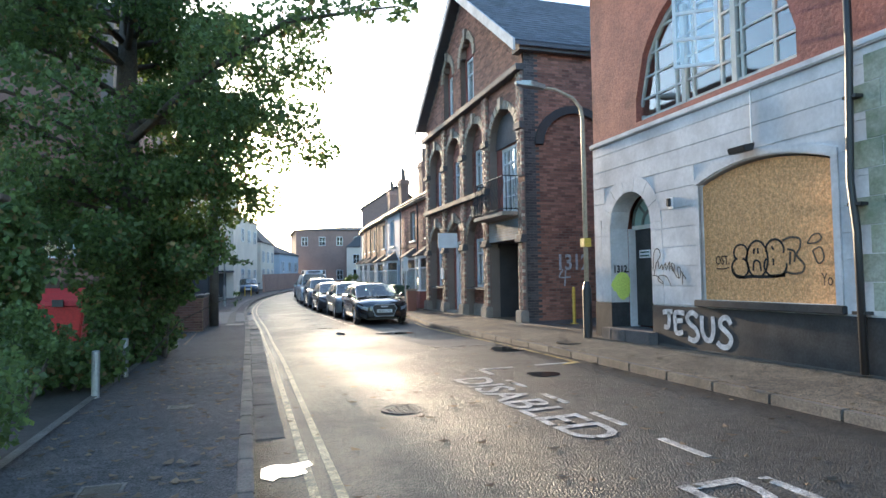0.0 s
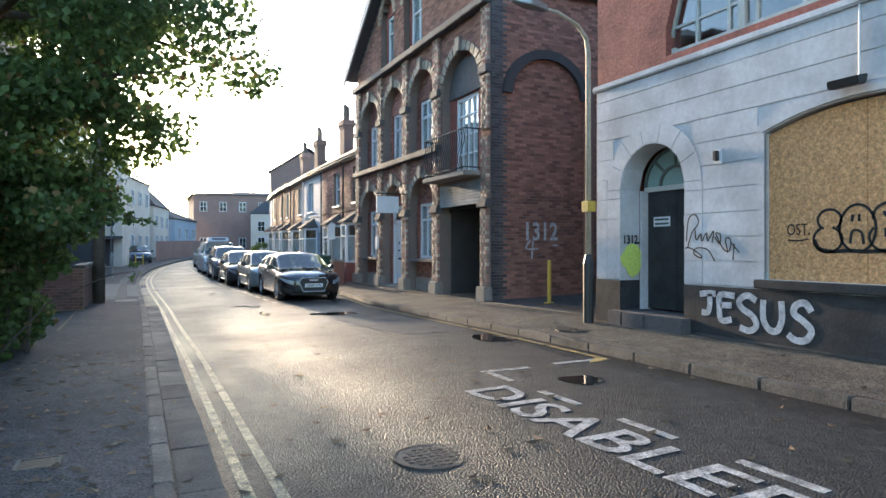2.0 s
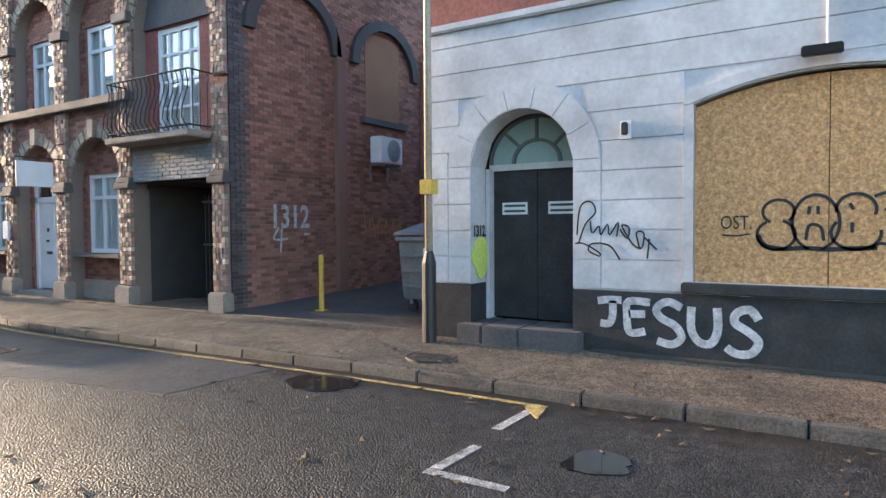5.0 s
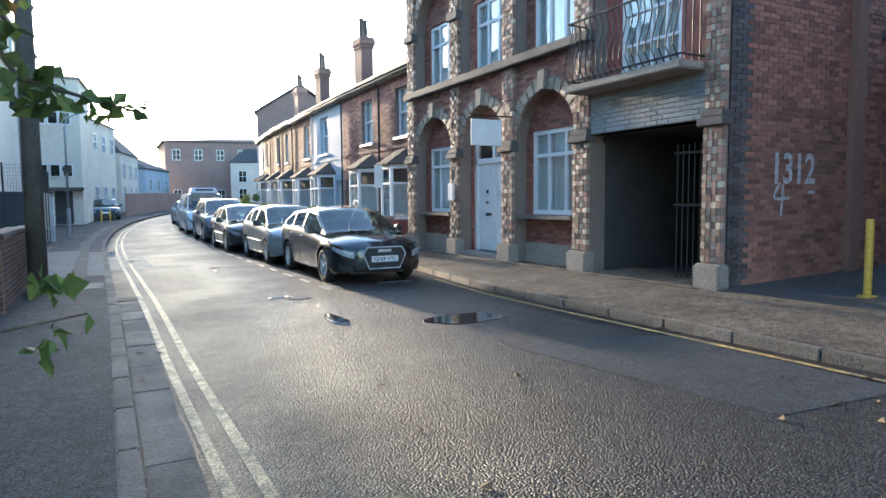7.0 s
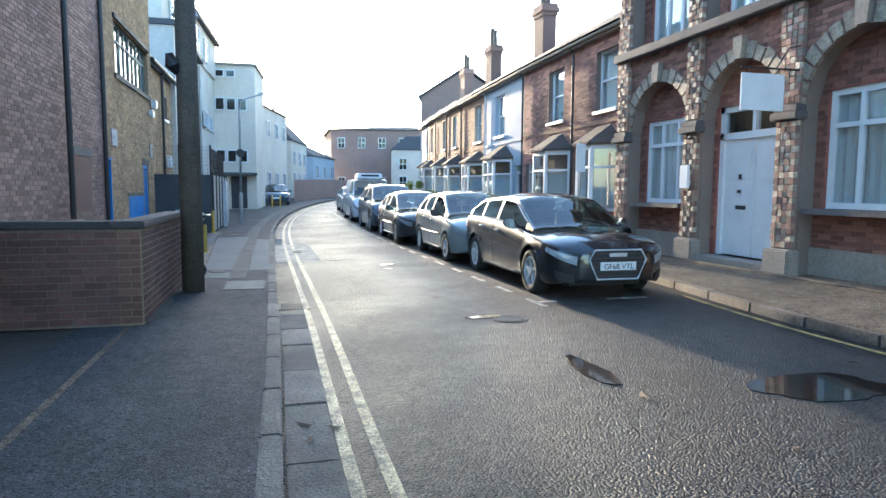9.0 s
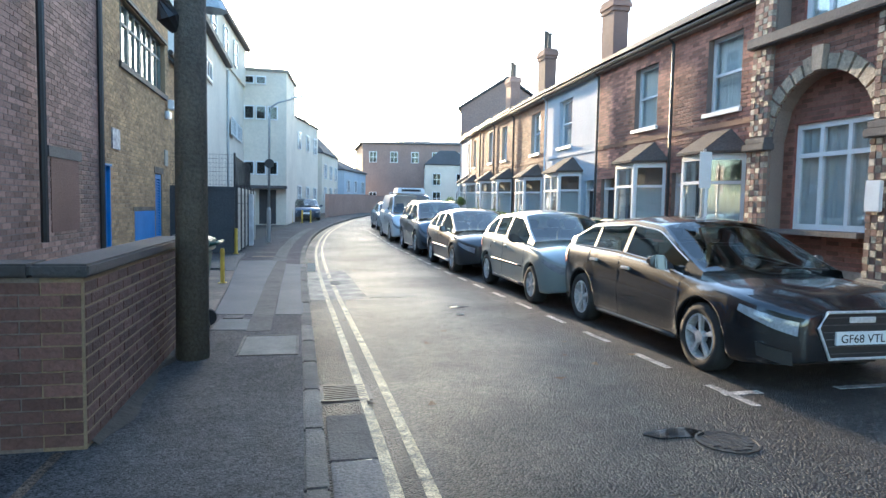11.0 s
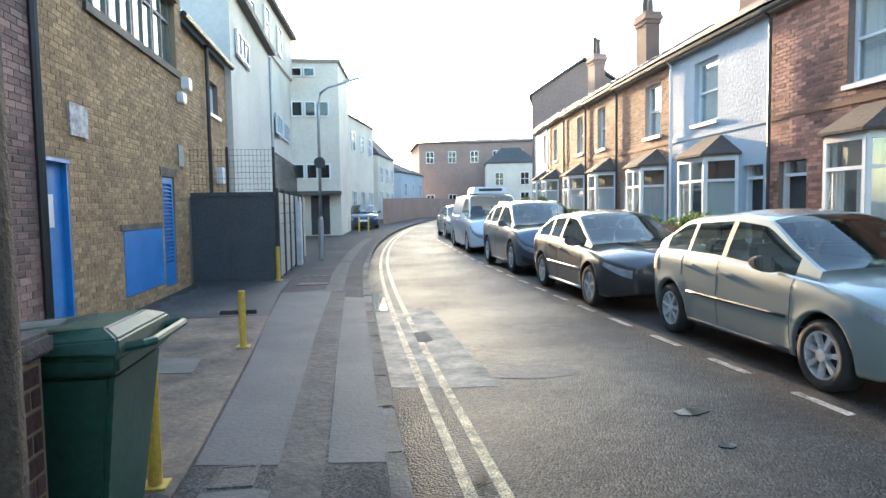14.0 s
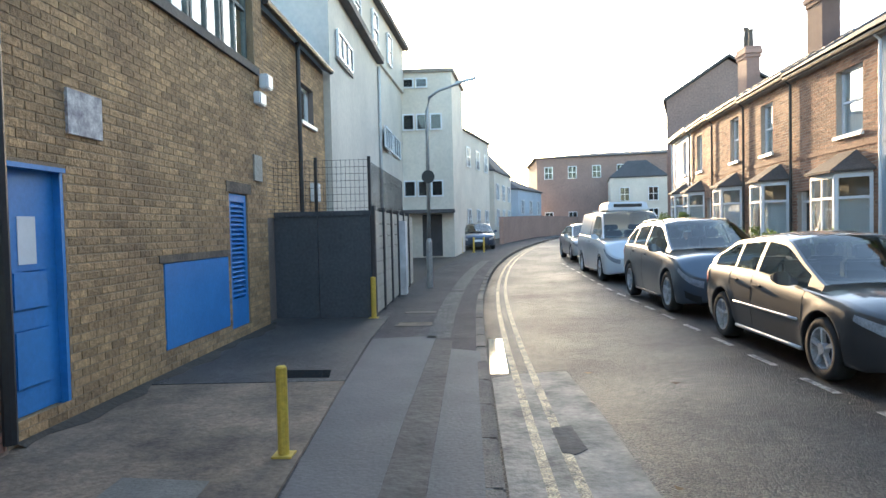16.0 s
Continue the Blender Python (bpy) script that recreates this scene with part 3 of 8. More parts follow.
# ---- the white club building ----
def club_building():
    X = 7.05
    to = facing_left(X)
    b = thing("club_building", (X, 9, 0.25), "disused building, white rendered below and red brick above, boarded up", "building")
    door_o = (9.93, 11.29, 0.45, 2.47, 0.66)
    board_o = (6.14, 8.61, 1.1, 2.97, 0.22)
    lower = part("lower_wall", wall(to, 2.0, 11.9, 0.97, 4.2, 0.4, [(door_o[0], door_o[1], 0.97, door_o[3], door_o[4]), board_o]), WHITE_RENDER, b, "white painted rusticated render, peeling")
    part("plinth", wall(to, 2.0, 11.9, 0.0, 0.97, 0.42, [(door_o[0], door_o[1], 0.0, 0.97, 0)], d=0.02), BLACK_PAINT, b, "black painted plinth")
    part("ledge", Shape(to).box(2.0, 11.95, -0.1, 0.07, 4.2, 4.3), WHITE_RENDER, b, bevel=0.02)
    win_o = (6.62, 10.32, 4.42, 4.55, 2.0)
    up = part("upper_wall", wall(to, 2.0, 11.9, 4.3, 7.6, 0.4, [win_o], d=-0.02), RED_PAINT_BRICK, b, "red painted brick")
    part("eaves", Shape(to).box(2.0, 12.1, -0.45, 0.35, 7.6, 7.85), DARK_STONE, b)
    part("end_wall", Shape().box(X + 0.4, 14.0, 11.5, 11.9, 0.0, 7.6), RED_PAINT_BRICK, b)
    part("back_wall", Shape().box(13.7, 14.0, 2.0, 11.5, 0, 7.6), RED_PAINT_BRICK, b)
    part("near_wall", Shape().box(X + 0.4, 13.7, 2.0, 2.3, 0, 7.6), RED_PAINT_BRICK, b)
    part("roof", Shape().prism([(X - 0.35, 7.85), (14.3, 7.85), (10.5, 10.2)], 1.8, 12.1, axis=1), SLATE, b)
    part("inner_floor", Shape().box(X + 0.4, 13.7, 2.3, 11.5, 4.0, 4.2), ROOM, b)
    # courses of the render
    rng = random.Random(3)
    s = Shape(to)
    z = 0.98
    while z < 4.15:
        h = 0.335
        spans = [(2.02, 11.89)]
        for o, m in ((door_o, 0.335), (board_o, 0.1)):
            half = (o[1] - o[0]) / 2
            top = o[3] + o[4] + m
            zm = z + h / 2
            if zm < top and zm > o[2] - 0.1:
                cut = m if zm < o[3] + o[4] * 0.5 else m * 0.5
                if o is board_o and zm > o[3]:
                    cut = 0.1
                lo, hi = o[0] - cut, o[1] + cut
                spans = [q for a, c in spans for q in ((a, min(c, lo)), (max(a, hi), c)) if q[1] - q[0] > 0.05]
        for a, c in spans:
            part("render_course", Shape(to).box(a, c, -0.01, 0.014, z + 0.009, min(z + h, 4.19)), WHITE_RENDER, lower, bevel=0.005)
        z += h
    s = Shape(to)
    half = (door_o[1] - door_o[0]) / 2
    mid = (door_o[0] + door_o[1]) / 2
    for k in range(7):
        a0, a1 = math.pi * k / 7 + 0.006, math.pi * (k + 1) / 7 - 0.006
        for r0, r1 in ((half, half + 0.32),):
            pts = [(r0, a0), (r1, a0), (r1, (a0 + a1) / 2), (r1, a1), (r0, a1), (r0, (a0 + a1) / 2)]
            part("voussoir", Shape(to).loft([[(mid + r * math.cos(t), d, door_o[3] + r * 0.98 * math.sin(t)) for r, t in pts] for d in (-0.01, 0.016)]), WHITE_RENDER, lower)
    z = 0.98
    while z < door_o[3] - 0.05:
        for a, c in ((door_o[0] - 0.33, door_o[0]), (door_o[1], door_o[1] + 0.33)):
            part("quoin", Shape(to).box(a, c, -0.01, 0.014, z + 0.009, min(z + 0.335, door_o[3] - 0.005)), WHITE_RENDER, lower, bevel=0.004)
        z += 0.335
    s = Shape(to)
    for a in (board_o[0] - 0.1, board_o[1]):
        s.box(a, a + 0.1, -0.02, 0.03, 1.1, 2.97)
    ys = [board_o[0] - 0.1 + (board_o[1] - board_o[0] + 0.2) * i / 12 for i in range(13)]
    oo = (board_o[0] - 0.1, board_o[1] + 0.1, 0, 2.97, 0.26)
    for p, q in zip(ys, ys[1:]):
        s.loft([[(p, d, arch_height(oo, p) - 0.02), (q, d, arch_height(oo, q) - 0.02), (q, d, arch_height(oo, q) + 0.1), (p, d, arch_height(oo, p) + 0.1)] for d in (-0.02, 0.03)])
    part("opening_trim", s, WHITE_RENDER, lower)
    # boarded opening
    s = Shape(to)
    mids = [board_o[0], 7.39, board_o[1]]
    for p, q in zip(mids, mids[1:]):
        n = 8
        top = [(p + (q - p) * i / n, arch_height(board_o, p + (q - p) * i / n)) for i in range(n + 1)]
        poly = [(p + 0.004, 1.1), (q - 0.004, 1.1)] + [(min(max(u, p + 0.004), q - 0.004), z - 0.03) for u, z in top[::-1]]
        sh = Shape(to)
        sh.loft([[(u, d, z) for u, z in poly] for d in (-0.09, -0.07)])
        part("board", sh, OSB, b, "bare oriented strand board")
    part("board_sill", Shape(to).box(6.0, 8.72, -0.1, 0.09, 0.985, 1.095), BLACK_PAINT, b, bevel=0.012)
    # entrance
    for u in (9.931, 11.24):
        part("jamb", Shape(to).box(u, u + 0.049, -0.6, -0.41, 0.45, 2.46), WHITE_RENDER, b)
    d = part("door", Shape(to).box(9.94, 10.605, -0.6, -0.55, 0.5, 2.44).box(10.615, 11.28, -0.6, -0.55, 0.5, 2.44), BLACK_PAINT, b, "black double door")
    part("door_frame", Shape(to).box(9.94, 11.28, -0.62, -0.5, 2.44, 2.52), GREY_FRAME, b)
    for u in (10.1, 10.75):
        part("notice", Shape(to).box(u, u + 0.36, -0.55, -0.543, 1.86, 2.02), WHITE_PAINT, d, "small white notice with green bars")
        part("notice_bar", Shape(to).box(u + 0.03, u + 0.33, -0.543, -0.54, 1.96, 1.99).box(u + 0.03, u + 0.33, -0.543, -0.54, 1.89, 1.92), BIN_GREEN, d)
    s = Shape(to)
    for r in (0.3, 0.63):
        n = 18
        for i in range(n):
            p, q = math.pi * i / n, math.pi * (i + 1) / n
            s.loft([[(mid + k * math.cos(t), dd, 2.52 + k * 0.92 * math.sin(t)) for k, t in ((r, p), (r, q), (r + 0.045, q), (r + 0.045, p))] for dd in (-0.56, -0.5)])
    for k in range(1, 4):
        t = math.pi * k / 4
        s.loft([[(mid + 0.3 * math.cos(t) + e * math.sin(t), dd, 2.52 + 0.28 * math.sin(t) - e * math.cos(t)) for e in (-0.02, 0.02)] + [(mid + 0.64 * math.cos(t) + e * math.sin(t), dd, 2.52 + 0.58 * math.sin(t) - e * math.cos(t)) for e in (0.02, -0.02)] for dd in (-0.55, -0.51)])
    f = part("fanlight", s, FAN_BAR, b)
    poly = [(mid + 0.66 * math.cos(math.pi * i / 16), 2.52 + 0.6 * math.sin(math.pi * i / 16)) for i in range(17)]
    part("pane", Shape(to).loft([[(u, dd, z) for u, z in poly] for dd in (-0.545, -0.535)]), FANLIGHT, f, "frosted pale green glass")
    for u0, u1 in ((9.8, 10.55), (10.56, 11.05), (11.06, 11.4)):
        part("step", Shape(to).box(u0, u1, -0.55, 0.2, 0.1, 0.48), DARK_STONE, b, "stone doorstep", bevel=0.015)
    # round-headed upper window with an open casement
    u0, u1 = win_o[0], win_o[1]
    w = u1 - u0
    window(to, u0, u1, 4.42, 4.55, b, d=-0.14, lights=(0.13, 0.3, 0.42, 0.6, 0.72, 0.87), transoms=(), frame_w=0.07, bar=0.045, mat=GREY_FRAME, arch=2.0)
    s = Shape(to)
    for z in (4.85, 5.25, 5.65, 6.05):
        half = math.sqrt(max(0, 1 - ((z - 4.55) / 2.0) ** 2)) * w / 2 - 0.05
        s = Shape(to)
        s.box((u0 + u1) / 2 - half, (u0 + u1) / 2 + half, -0.2, -0.145, z - 0.018, z + 0.018)
        part("glazing_bar", s, GREY_FRAME, b)
    for k in (0.34, 0.66):
        part("mullion", Shape(to).box(u0 + w * k - 0.05, u0 + w * k + 0.05, -0.2, -0.12, 4.45, 6.2), GREY_FRAME, b)
    s = Shape(lambda a, dd, z: to(8.05 + a * 0.6 + dd * 0.8, 0.0 + a * 0.8 - dd * 0.6, z))
    for a in (0, 0.62):
        s.box(a, a + 0.05, -0.02, 0.02, 4.8, 6.15)
    for z in (4.8, 5.23, 5.66, 6.1):
        s.box(0.05, 0.62, -0.02, 0.02, z, z + 0.05)
    s.box(0.31, 0.34, -0.015, 0.015, 4.85, 6.1)
    cw = part("casement", s, WHITE_PAINT, b, "casement standing open")
    part("pane", Shape(lambda a, dd, z: to(8.05 + a * 0.6 + dd * 0.8, 0.0 + a * 0.8 - dd * 0.6, z)).box(0.05, 0.62, -0.004, 0.004, 4.85, 6.1), PANE, cw).visible_shadow = False
    # green-stained tiles beyond the pipe
    s = Shape(to)
    for r in range(9):
        for c in range(9):
            u = 2.05 + c * 0.4 + (0.2 if r % 2 else 0)
            if u + 0.39 < 5.85:
                s.box(u, u + 0.39, -0.01, 0.02 + 0.002 * ((r * 7 + c) % 3), 1.05 + r * 0.34, 1.05 + r * 0.34 + 0.33)
    part("stained_tiles", s, MOSS_TILE, lower, "mossy green stained facing slabs")
    return b


FANLIGHT = material("frosted_glass", (0.3, 0.42, 0.4), (0.22, 0.32, 0.31), big=2, fine=12, rough=0.25, bump=0.05, grain=0.05)
MOSS_TILE = material("mossy_slabs", (0.36, 0.38, 0.32), (0.12, 0.16, 0.09), big=2.2, fine=25, rough=0.7, bump=0.3, island=0.1, wear=0.9)
club_building()


# ---- the brick and flint house with the gable ----
def gable_house():
    X = 7.5
    to = facing_left(X)
    b = thing("gabled_house", (X, 21.5, 0.15), "tall red brick and flint house with round arches and a gable", "house")
    cols = [(16.35, 16.68), (19.1, 19.5), (21.42, 21.82), (23.7, 24.1), (26.12, 26.55)]
    gaps = [(a[1], c[0]) for a, c in zip(cols, cols[1:])]
    carriage = (gaps[0][0], gaps[0][1], 0.0, 2.62, 0)
    lower = [carriage]
    upper = []
    for i, (a, c) in enumerate(gaps[1:]):
        lower.append((a, c, 0.2, 2.62, 1.0))
        upper.append((a, c, 4.4, 5.9, 0.95))
    upper.insert(0, (gaps[0][0] + 0.15, gaps[0][1] - 0.05, 3.4, 5.6, 1.1))
    gable = [(20.45, 21.85, 7.75, 9.3, 0.8), (22.75, 23.95, 7.75, 9.3, 0.7)]
    wall_o = lower + upper
    w = part("wall", wall(to, 16.35, 26.55, 0.0, 7.6, 0.25, wall_o), MORTAR, b, "red brick in lime mortar")
    part("back_wall_panels", Shape(to).box(19.1, 26.5, -0.62, -0.45, 0, 0.2), ROOM, b)
    # gable: wall strips under the roof line
    apex, el, er, ez, az = 21.6, 26.9, 16.3, 8.1, 11.9
    gs = Shape(to)
    n = 40
    for i in range(n):
        a, c = 16.35 + 10.2 * i / n, 16.35 + 10.2 * (i + 1) / n
        m = (a + c) / 2
        top = min(ez + (az - ez) * (m - er) / (apex - er), ez + (az - ez) * (el - m) / (el - apex)) - 0.1
        zs = [(7.6, top)]
        for o in gable:
            if o[0] < m < o[1]:
                h = arch_height(o, m)
                zs = [(7.6, o[2]), (h, top)]
        for z0, z1 in zs:
            gs.box(a, c, -0.25, 0, z0, z1)
    part("gable_wall", gs, MORTAR, b)
    cells = brick_cells(16.36, 26.54, 0.25, 7.5, wall_o)
    lay_bricks(to, cells, RED_BRICK, w, near=(19.5, 3.2), count=250)
    cells = brick_cells(16.4, 26.5, 7.65, 11.7, gable, keep=lambda u, z: z < min(ez + (az - ez) * (u - er) / (apex - er), ez + (az - ez) * (el - u) / (el - apex)) - 0.25)
    lay_bricks(to, cells, RED_BRICK, w)
    # recessed panels behind the arches, with their own window openings
    for i, (a, c) in enumerate(gaps[1:]):
        m = (a + c) / 2
        if i == 1:
            o = (a + 0.12, c - 0.1, 0.3, 2.95, 0)
        else:
            hw = min(0.78, (c - a) / 2 - 0.12)
            o = (m - hw, m + hw, 1.2, 2.9, 0)
        p = part("recessed_panel", wall(to, a - 0.02, c + 0.02, 0.2, 3.62, 0.15, [o], d=-0.255), RED_PAINT_BRICK, b)
        lay_bricks(to, [k for k in brick_cells(a, c, 0.6, 3.6, [o])], RED_BRICK, p, d=-0.255)
        hw = min(0.72, (c - a) / 2 - 0.15)
        o2 = (m - hw, m + hw, 4.42, 6.05, 0)
        p = part("recessed_panel", wall(to, a - 0.02, c + 0.02, 4.3, 6.9, 0.15, [o2], d=-0.255), RED_PAINT_BRICK, b)
        lay_bricks(to, [k for k in brick_cells(a, c, 4.4, 6.8, [o2])], RED_BRICK, p, d=-0.255)
        window(to, o2[0], o2[1], o2[2], o2[3], b, d=-0.3, lights=(0.34, 0.66), transoms=(0.68,), frame_w=0.09, bar=0.07, sill=None, curtain=True)
        if i != 1:
            window(to, o[0], o[1], o[2], o[3], b, d=-0.3, lights=(0.33, 0.67), transoms=(0.7,), frame_w=0.09, bar=0.07, sill=DARK_STONE, curtain=True)
    for o in gable:
        m, hw = (o[0] + o[1]) / 2, (o[1] - o[0]) / 2 - 0.1
        part("recessed_panel", wall(to, o[0] - 0.02, o[1] + 0.02, 7.7, 10.2, 0.1, [(m - hw, m + hw, 7.8, 9.5, 0)], d=-0.2), RED_PAINT_BRICK, b)
        window(to, m - hw, m + hw, 7.8, 9.5, b, d=-0.24, lights=(0.5,), transoms=(0.66,), frame_w=0.09, curtain=True)
    # string courses and arch rings
    s = Shape(to).box(19.05, 26.6, -0.01, 0.2, 4.22, 4.4).box(16.3, 26.6, -0.01, 0.24, 7.42, 7.62)
    part("string_course", s, DARK_STONE, b, bevel=0.02)
    rng = random.Random(8)
    for o in lower[1:] + upper + gable:
        half, mid = (o[1] - o[0]) / 2, (o[0] + o[1]) / 2
        n = 15
        for k in range(n):
            a0, a1 = math.pi * k / n + 0.02, math.pi * (k + 1) / n - 0.02
            q = 0.24 + rng.uniform(-0.03, 0.03)
            key = k == n // 2
            if key:
                q = 0.36
            tgt = Shape(to)
            tgt.loft([[(mid + (half + r) * math.cos(x), d, o[3] + (o[4] + r) * math.sin(x)) for r, x in ((0, a0), (q, a0), (q, a1), (0, a1))] for d in (-0.02, 0.12 if key else 0.05)])
            part("keystone" if key else "voussoir", tgt, STONE if key else FLINT, b)
    # piers: chequered flint and stone blocks on a plain core
    for k, (a, c) in enumerate(cols):
        part("pier", Shape(to).box(a + 0.01, c - 0.01, -0.3, 0.1, 0.0, 2.5), MORTAR, b)
        part("pier_base", Shape(to).box(a - 0.06, c + 0.06, -0.02, 0.22, 0.0, 0.58), STONE, b, bevel=0.03)
        part("capital", Shape(to).box(a - 0.06, c + 0.06, -0.02, 0.2, 2.5, 2.62).box(a - 0.03, c + 0.03, -0.02, 0.16, 2.62, 2.72), DARK_STONE, b, bevel=0.015)
        part("pier_above", Shape(to).box(a + 0.01, c - 0.01, -0.1, 0.08, 2.72, 4.22).box(a + 0.01, c - 0.01, -0.1, 0.08, 4.4, 7.42), MORTAR, b)
        part("upper_capital", Shape(to).box(a - 0.05, c + 0.05, -0.02, 0.17, 5.75, 5.95), DARK_STONE, b, bevel=0.015)
        s, t = Shape(to), Shape(to)
        for z0, z1, d in ((0.6, 2.48, 0.1), (2.75, 4.2, 0.08), (4.42, 5.72, 0.08), (5.97, 7.4, 0.08)):
            z, r = z0, 0
            while z < z1 - 0.06:
                nn = 4
                for j in range(nn):
                    p, q = a + (c - a) * j / nn + 0.006, a + (c - a) * (j + 1) / nn - 0.006
                    tgt = s if (j + r) % 2 and rng.random() > 0.12 else t
                    tgt.box(p, q, d - 0.05, d + rng.uniform(0.012, 0.035), z + 0.006, min(z1, z + 0.09))
                z += 0.095
                r += 1
        tagged(part("flint_chequer", s, FLINT, b), kind="stuff")
        tagged(part("brick_chequer", t, SOOT_BRICK, b), kind="stuff")
    # carriage entrance: lintel, dark passage, gate
    a, c = gaps[0]
    lintel = part("lintel", Shape(to).box(a, c, -0.3, 0.06, 2.62, 3.3), MORTAR, b, "blue-grey painted brick lintel")
    lay_bricks(to, brick_cells(a + 0.005, c - 0.005, 2.625, 3.3), LINTEL_PAINT, lintel, near=(a, 2.9), d=0.06)
    # walls and ceiling take a near-black colour to paint in the passage's gloom
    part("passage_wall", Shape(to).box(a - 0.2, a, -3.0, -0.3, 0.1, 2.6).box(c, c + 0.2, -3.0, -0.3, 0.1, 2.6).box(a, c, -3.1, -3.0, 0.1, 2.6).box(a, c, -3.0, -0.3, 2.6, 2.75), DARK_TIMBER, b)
    part("passage_floor", Shape(to).box(a, c, -3.0, -0.02, 0.05, 0.19), PATCH, b)
    g = Shape(to)
    g.box(a + 0.06, a + 1.05, -0.515, -0.485, 0.3, 0.34).box(a + 0.06, a + 1.05, -0.515, -0.485, 1.38, 1.42).box(a + 0.06, a + 1.05, -0.515, -0.485, 2.2, 2.24)
    gate = part("gate", g, BLACK_METAL, b, "black iron bar gate")
    for i in range(9):
        u = a + 0.1 + i * 0.11
        part("bar", Shape(to).tube([(u, -0.5, 0.25), (u, -0.5, 2.35)], 0.012, 6), BLACK_METAL, gate)
    # balcony and its french window
    o = upper[0]
    part("recessed_panel", wall(to, o[0] - 0.02, o[1] + 0.02, 3.3, 6.75, 0.12, [(17.42, 18.72, 3.45, 5.6, 0)], d=-0.255), RED_PAINT_BRICK, b)
    window(to, 17.42, 18.72, 3.45, 5.6, b, d=-0.3, lights=(0.26, 0.5, 0.74), transoms=(0.28, 0.52, 0.76), frame_w=0.1, bar=0.045, curtain=True)
    part("tympanum", Shape(to).box(o[0], o[1], -0.25, -0.2, 5.62, 6.6), DARK_STONE, b)
    part("balcony_slab", Shape(to).box(a + 0.05, c + 0.1, -0.05, 0.55, 3.3, 3.42), STONE, b, bevel=0.02)
    rail = Shape(to)
    for z in (3.5, 4.45):
        rail.tube([(a + 0.08, 0.02, z), (a + 0.08, 0.5, z), (c + 0.06, 0.5, z), (c + 0.06, 0.02, z)], 0.018, 6)
    balc = part("balcony_rail", rail, BLACK_METAL, b, "black wrought iron rail with bellied bars")
    for i in range(19):
        u = a + 0.12 + (c - a - 0.1) * i / 18
        part("baluster", Shape(to).tube([(u, 0.5, 3.44), (u, 0.62, 3.62), (u, 0.6, 3.8), (u, 0.5, 4.1), (u, 0.48, 4.25), (u, 0.53, 4.45)], 0.011, 5), BLACK_METAL, balc)
    for u in (a + 0.08, c + 0.06):
        for k in range(3):
            dd = 0.12 + k * 0.15
            part("baluster", Shape(to).tube([(u, dd, 3.44), (u, dd, 4.45)], 0.011, 5), BLACK_METAL, balc)
    # front door
    a, c = gaps[2]
    a, c = a + 0.12, c - 0.1
    part("door_frame", Shape(to).box(a, a + 0.1, -0.4, -0.3, 0.3, 2.95).box(c - 0.1, c, -0.4, -0.3, 0.3, 2.95).box(a, c, -0.4, -0.3, 2.35, 2.47).box(a, c, -0.4, -0.3, 2.83, 2.95).box((a + c) / 2 - 0.04, (a + c) / 2 + 0.04, -0.4, -0.3, 2.47, 2.83), WHITE_PAINT, b)
    part("pane", Shape(to).box(a + 0.1, c - 0.1, -0.36, -0.35, 2.47, 2.83), PANE, b)
    dm = (a + c) / 2
    d = part("door", Shape(to).box(a + 0.1, c - 0.1, -0.4, -0.35, 0.32, 2.35), WHITE_PAINT, b, "white panelled double front door")
    for u0, u1 in ((a + 0.2, dm - 0.08), (dm + 0.08, c - 0.2)):
        for z0, z1 in ((0.5, 0.95), (1.05, 1.55), (1.65, 2.22)):
            part("door_panel", Shape(to).box(u0, u1, -0.36, -0.335, z0, z1), WHITE_PAINT, d, bevel=0.008)
    part("meeting_bead", Shape(to).box(dm - 0.02, dm + 0.02, -0.36, -0.33, 0.32, 2.35), WHITE_PAINT, d, bevel=0.004)
    part("letter_plate", Shape(to).box(dm + 0.15, dm + 0.4, -0.34, -0.325, 1.13, 1.2), BLACK_METAL, d)
    part("knob", Shape(to).box(dm + 0.28, dm + 0.33, -0.34, -0.29, 1.42, 1.47).box(dm + 0.28, dm + 0.33, -0.34, -0.31, 1.66, 1.74), BLACK_METAL, d)
    part("doorstep", Shape(to).box(a - 0.05, c + 0.05, -0.4, 0.12, 0.1, 0.3), STONE, b, bevel=0.015)
    for u0, u1 in ((19.5, 21.42), (24.1, 26.12)):
        part("plinth", Shape(to).box(u0, u1, -0.27, -0.2, 0.1, 0.62), STONE, b, bevel=0.02)
    # flank wall along the passage
    side = facing_back(16.35)
    f = part("flank_wall", Shape(side).box(7.5, 22.0, -0.35, 0, 0.0, 8.1), MORTAR, b)
    skip = [(7.3, 7.5, 0, 8, 0)]
    low = brick_cells(7.5, 21.9, 0.2, 8.0)
    lay_bricks(side, [k for k in low if k[0] > 7.8], RED_BRICK, f, near=(9.0, 1.8), count=300)
    lay_bricks(side, [k for k in low if k[0] <= 7.8], DARK_BRICK, f)
    for q in (10.25, 13.55):
        part("flank_pier", Shape(side).box(q, q + 0.28, -0.01, 0.12, 0.2, 5.9), SOOT_BRICK, f)
    s = Shape(side)
    for m in (9.1, 12.05, 15.2):
        n = 12
        for k in range(n):
            a0, a1 = math.pi * k / n, math.pi * (k + 1) / n
            s.loft([[(m + r * math.cos(x), d, 5.3 + r * 0.9 * math.sin(x)) for r, x in ((1.05, a0), (1.3, a0), (1.3, a1), (1.05, a1))] for d in (-0.01, 0.12)])
    part("blind_arch", s, DARK_BRICK, f)
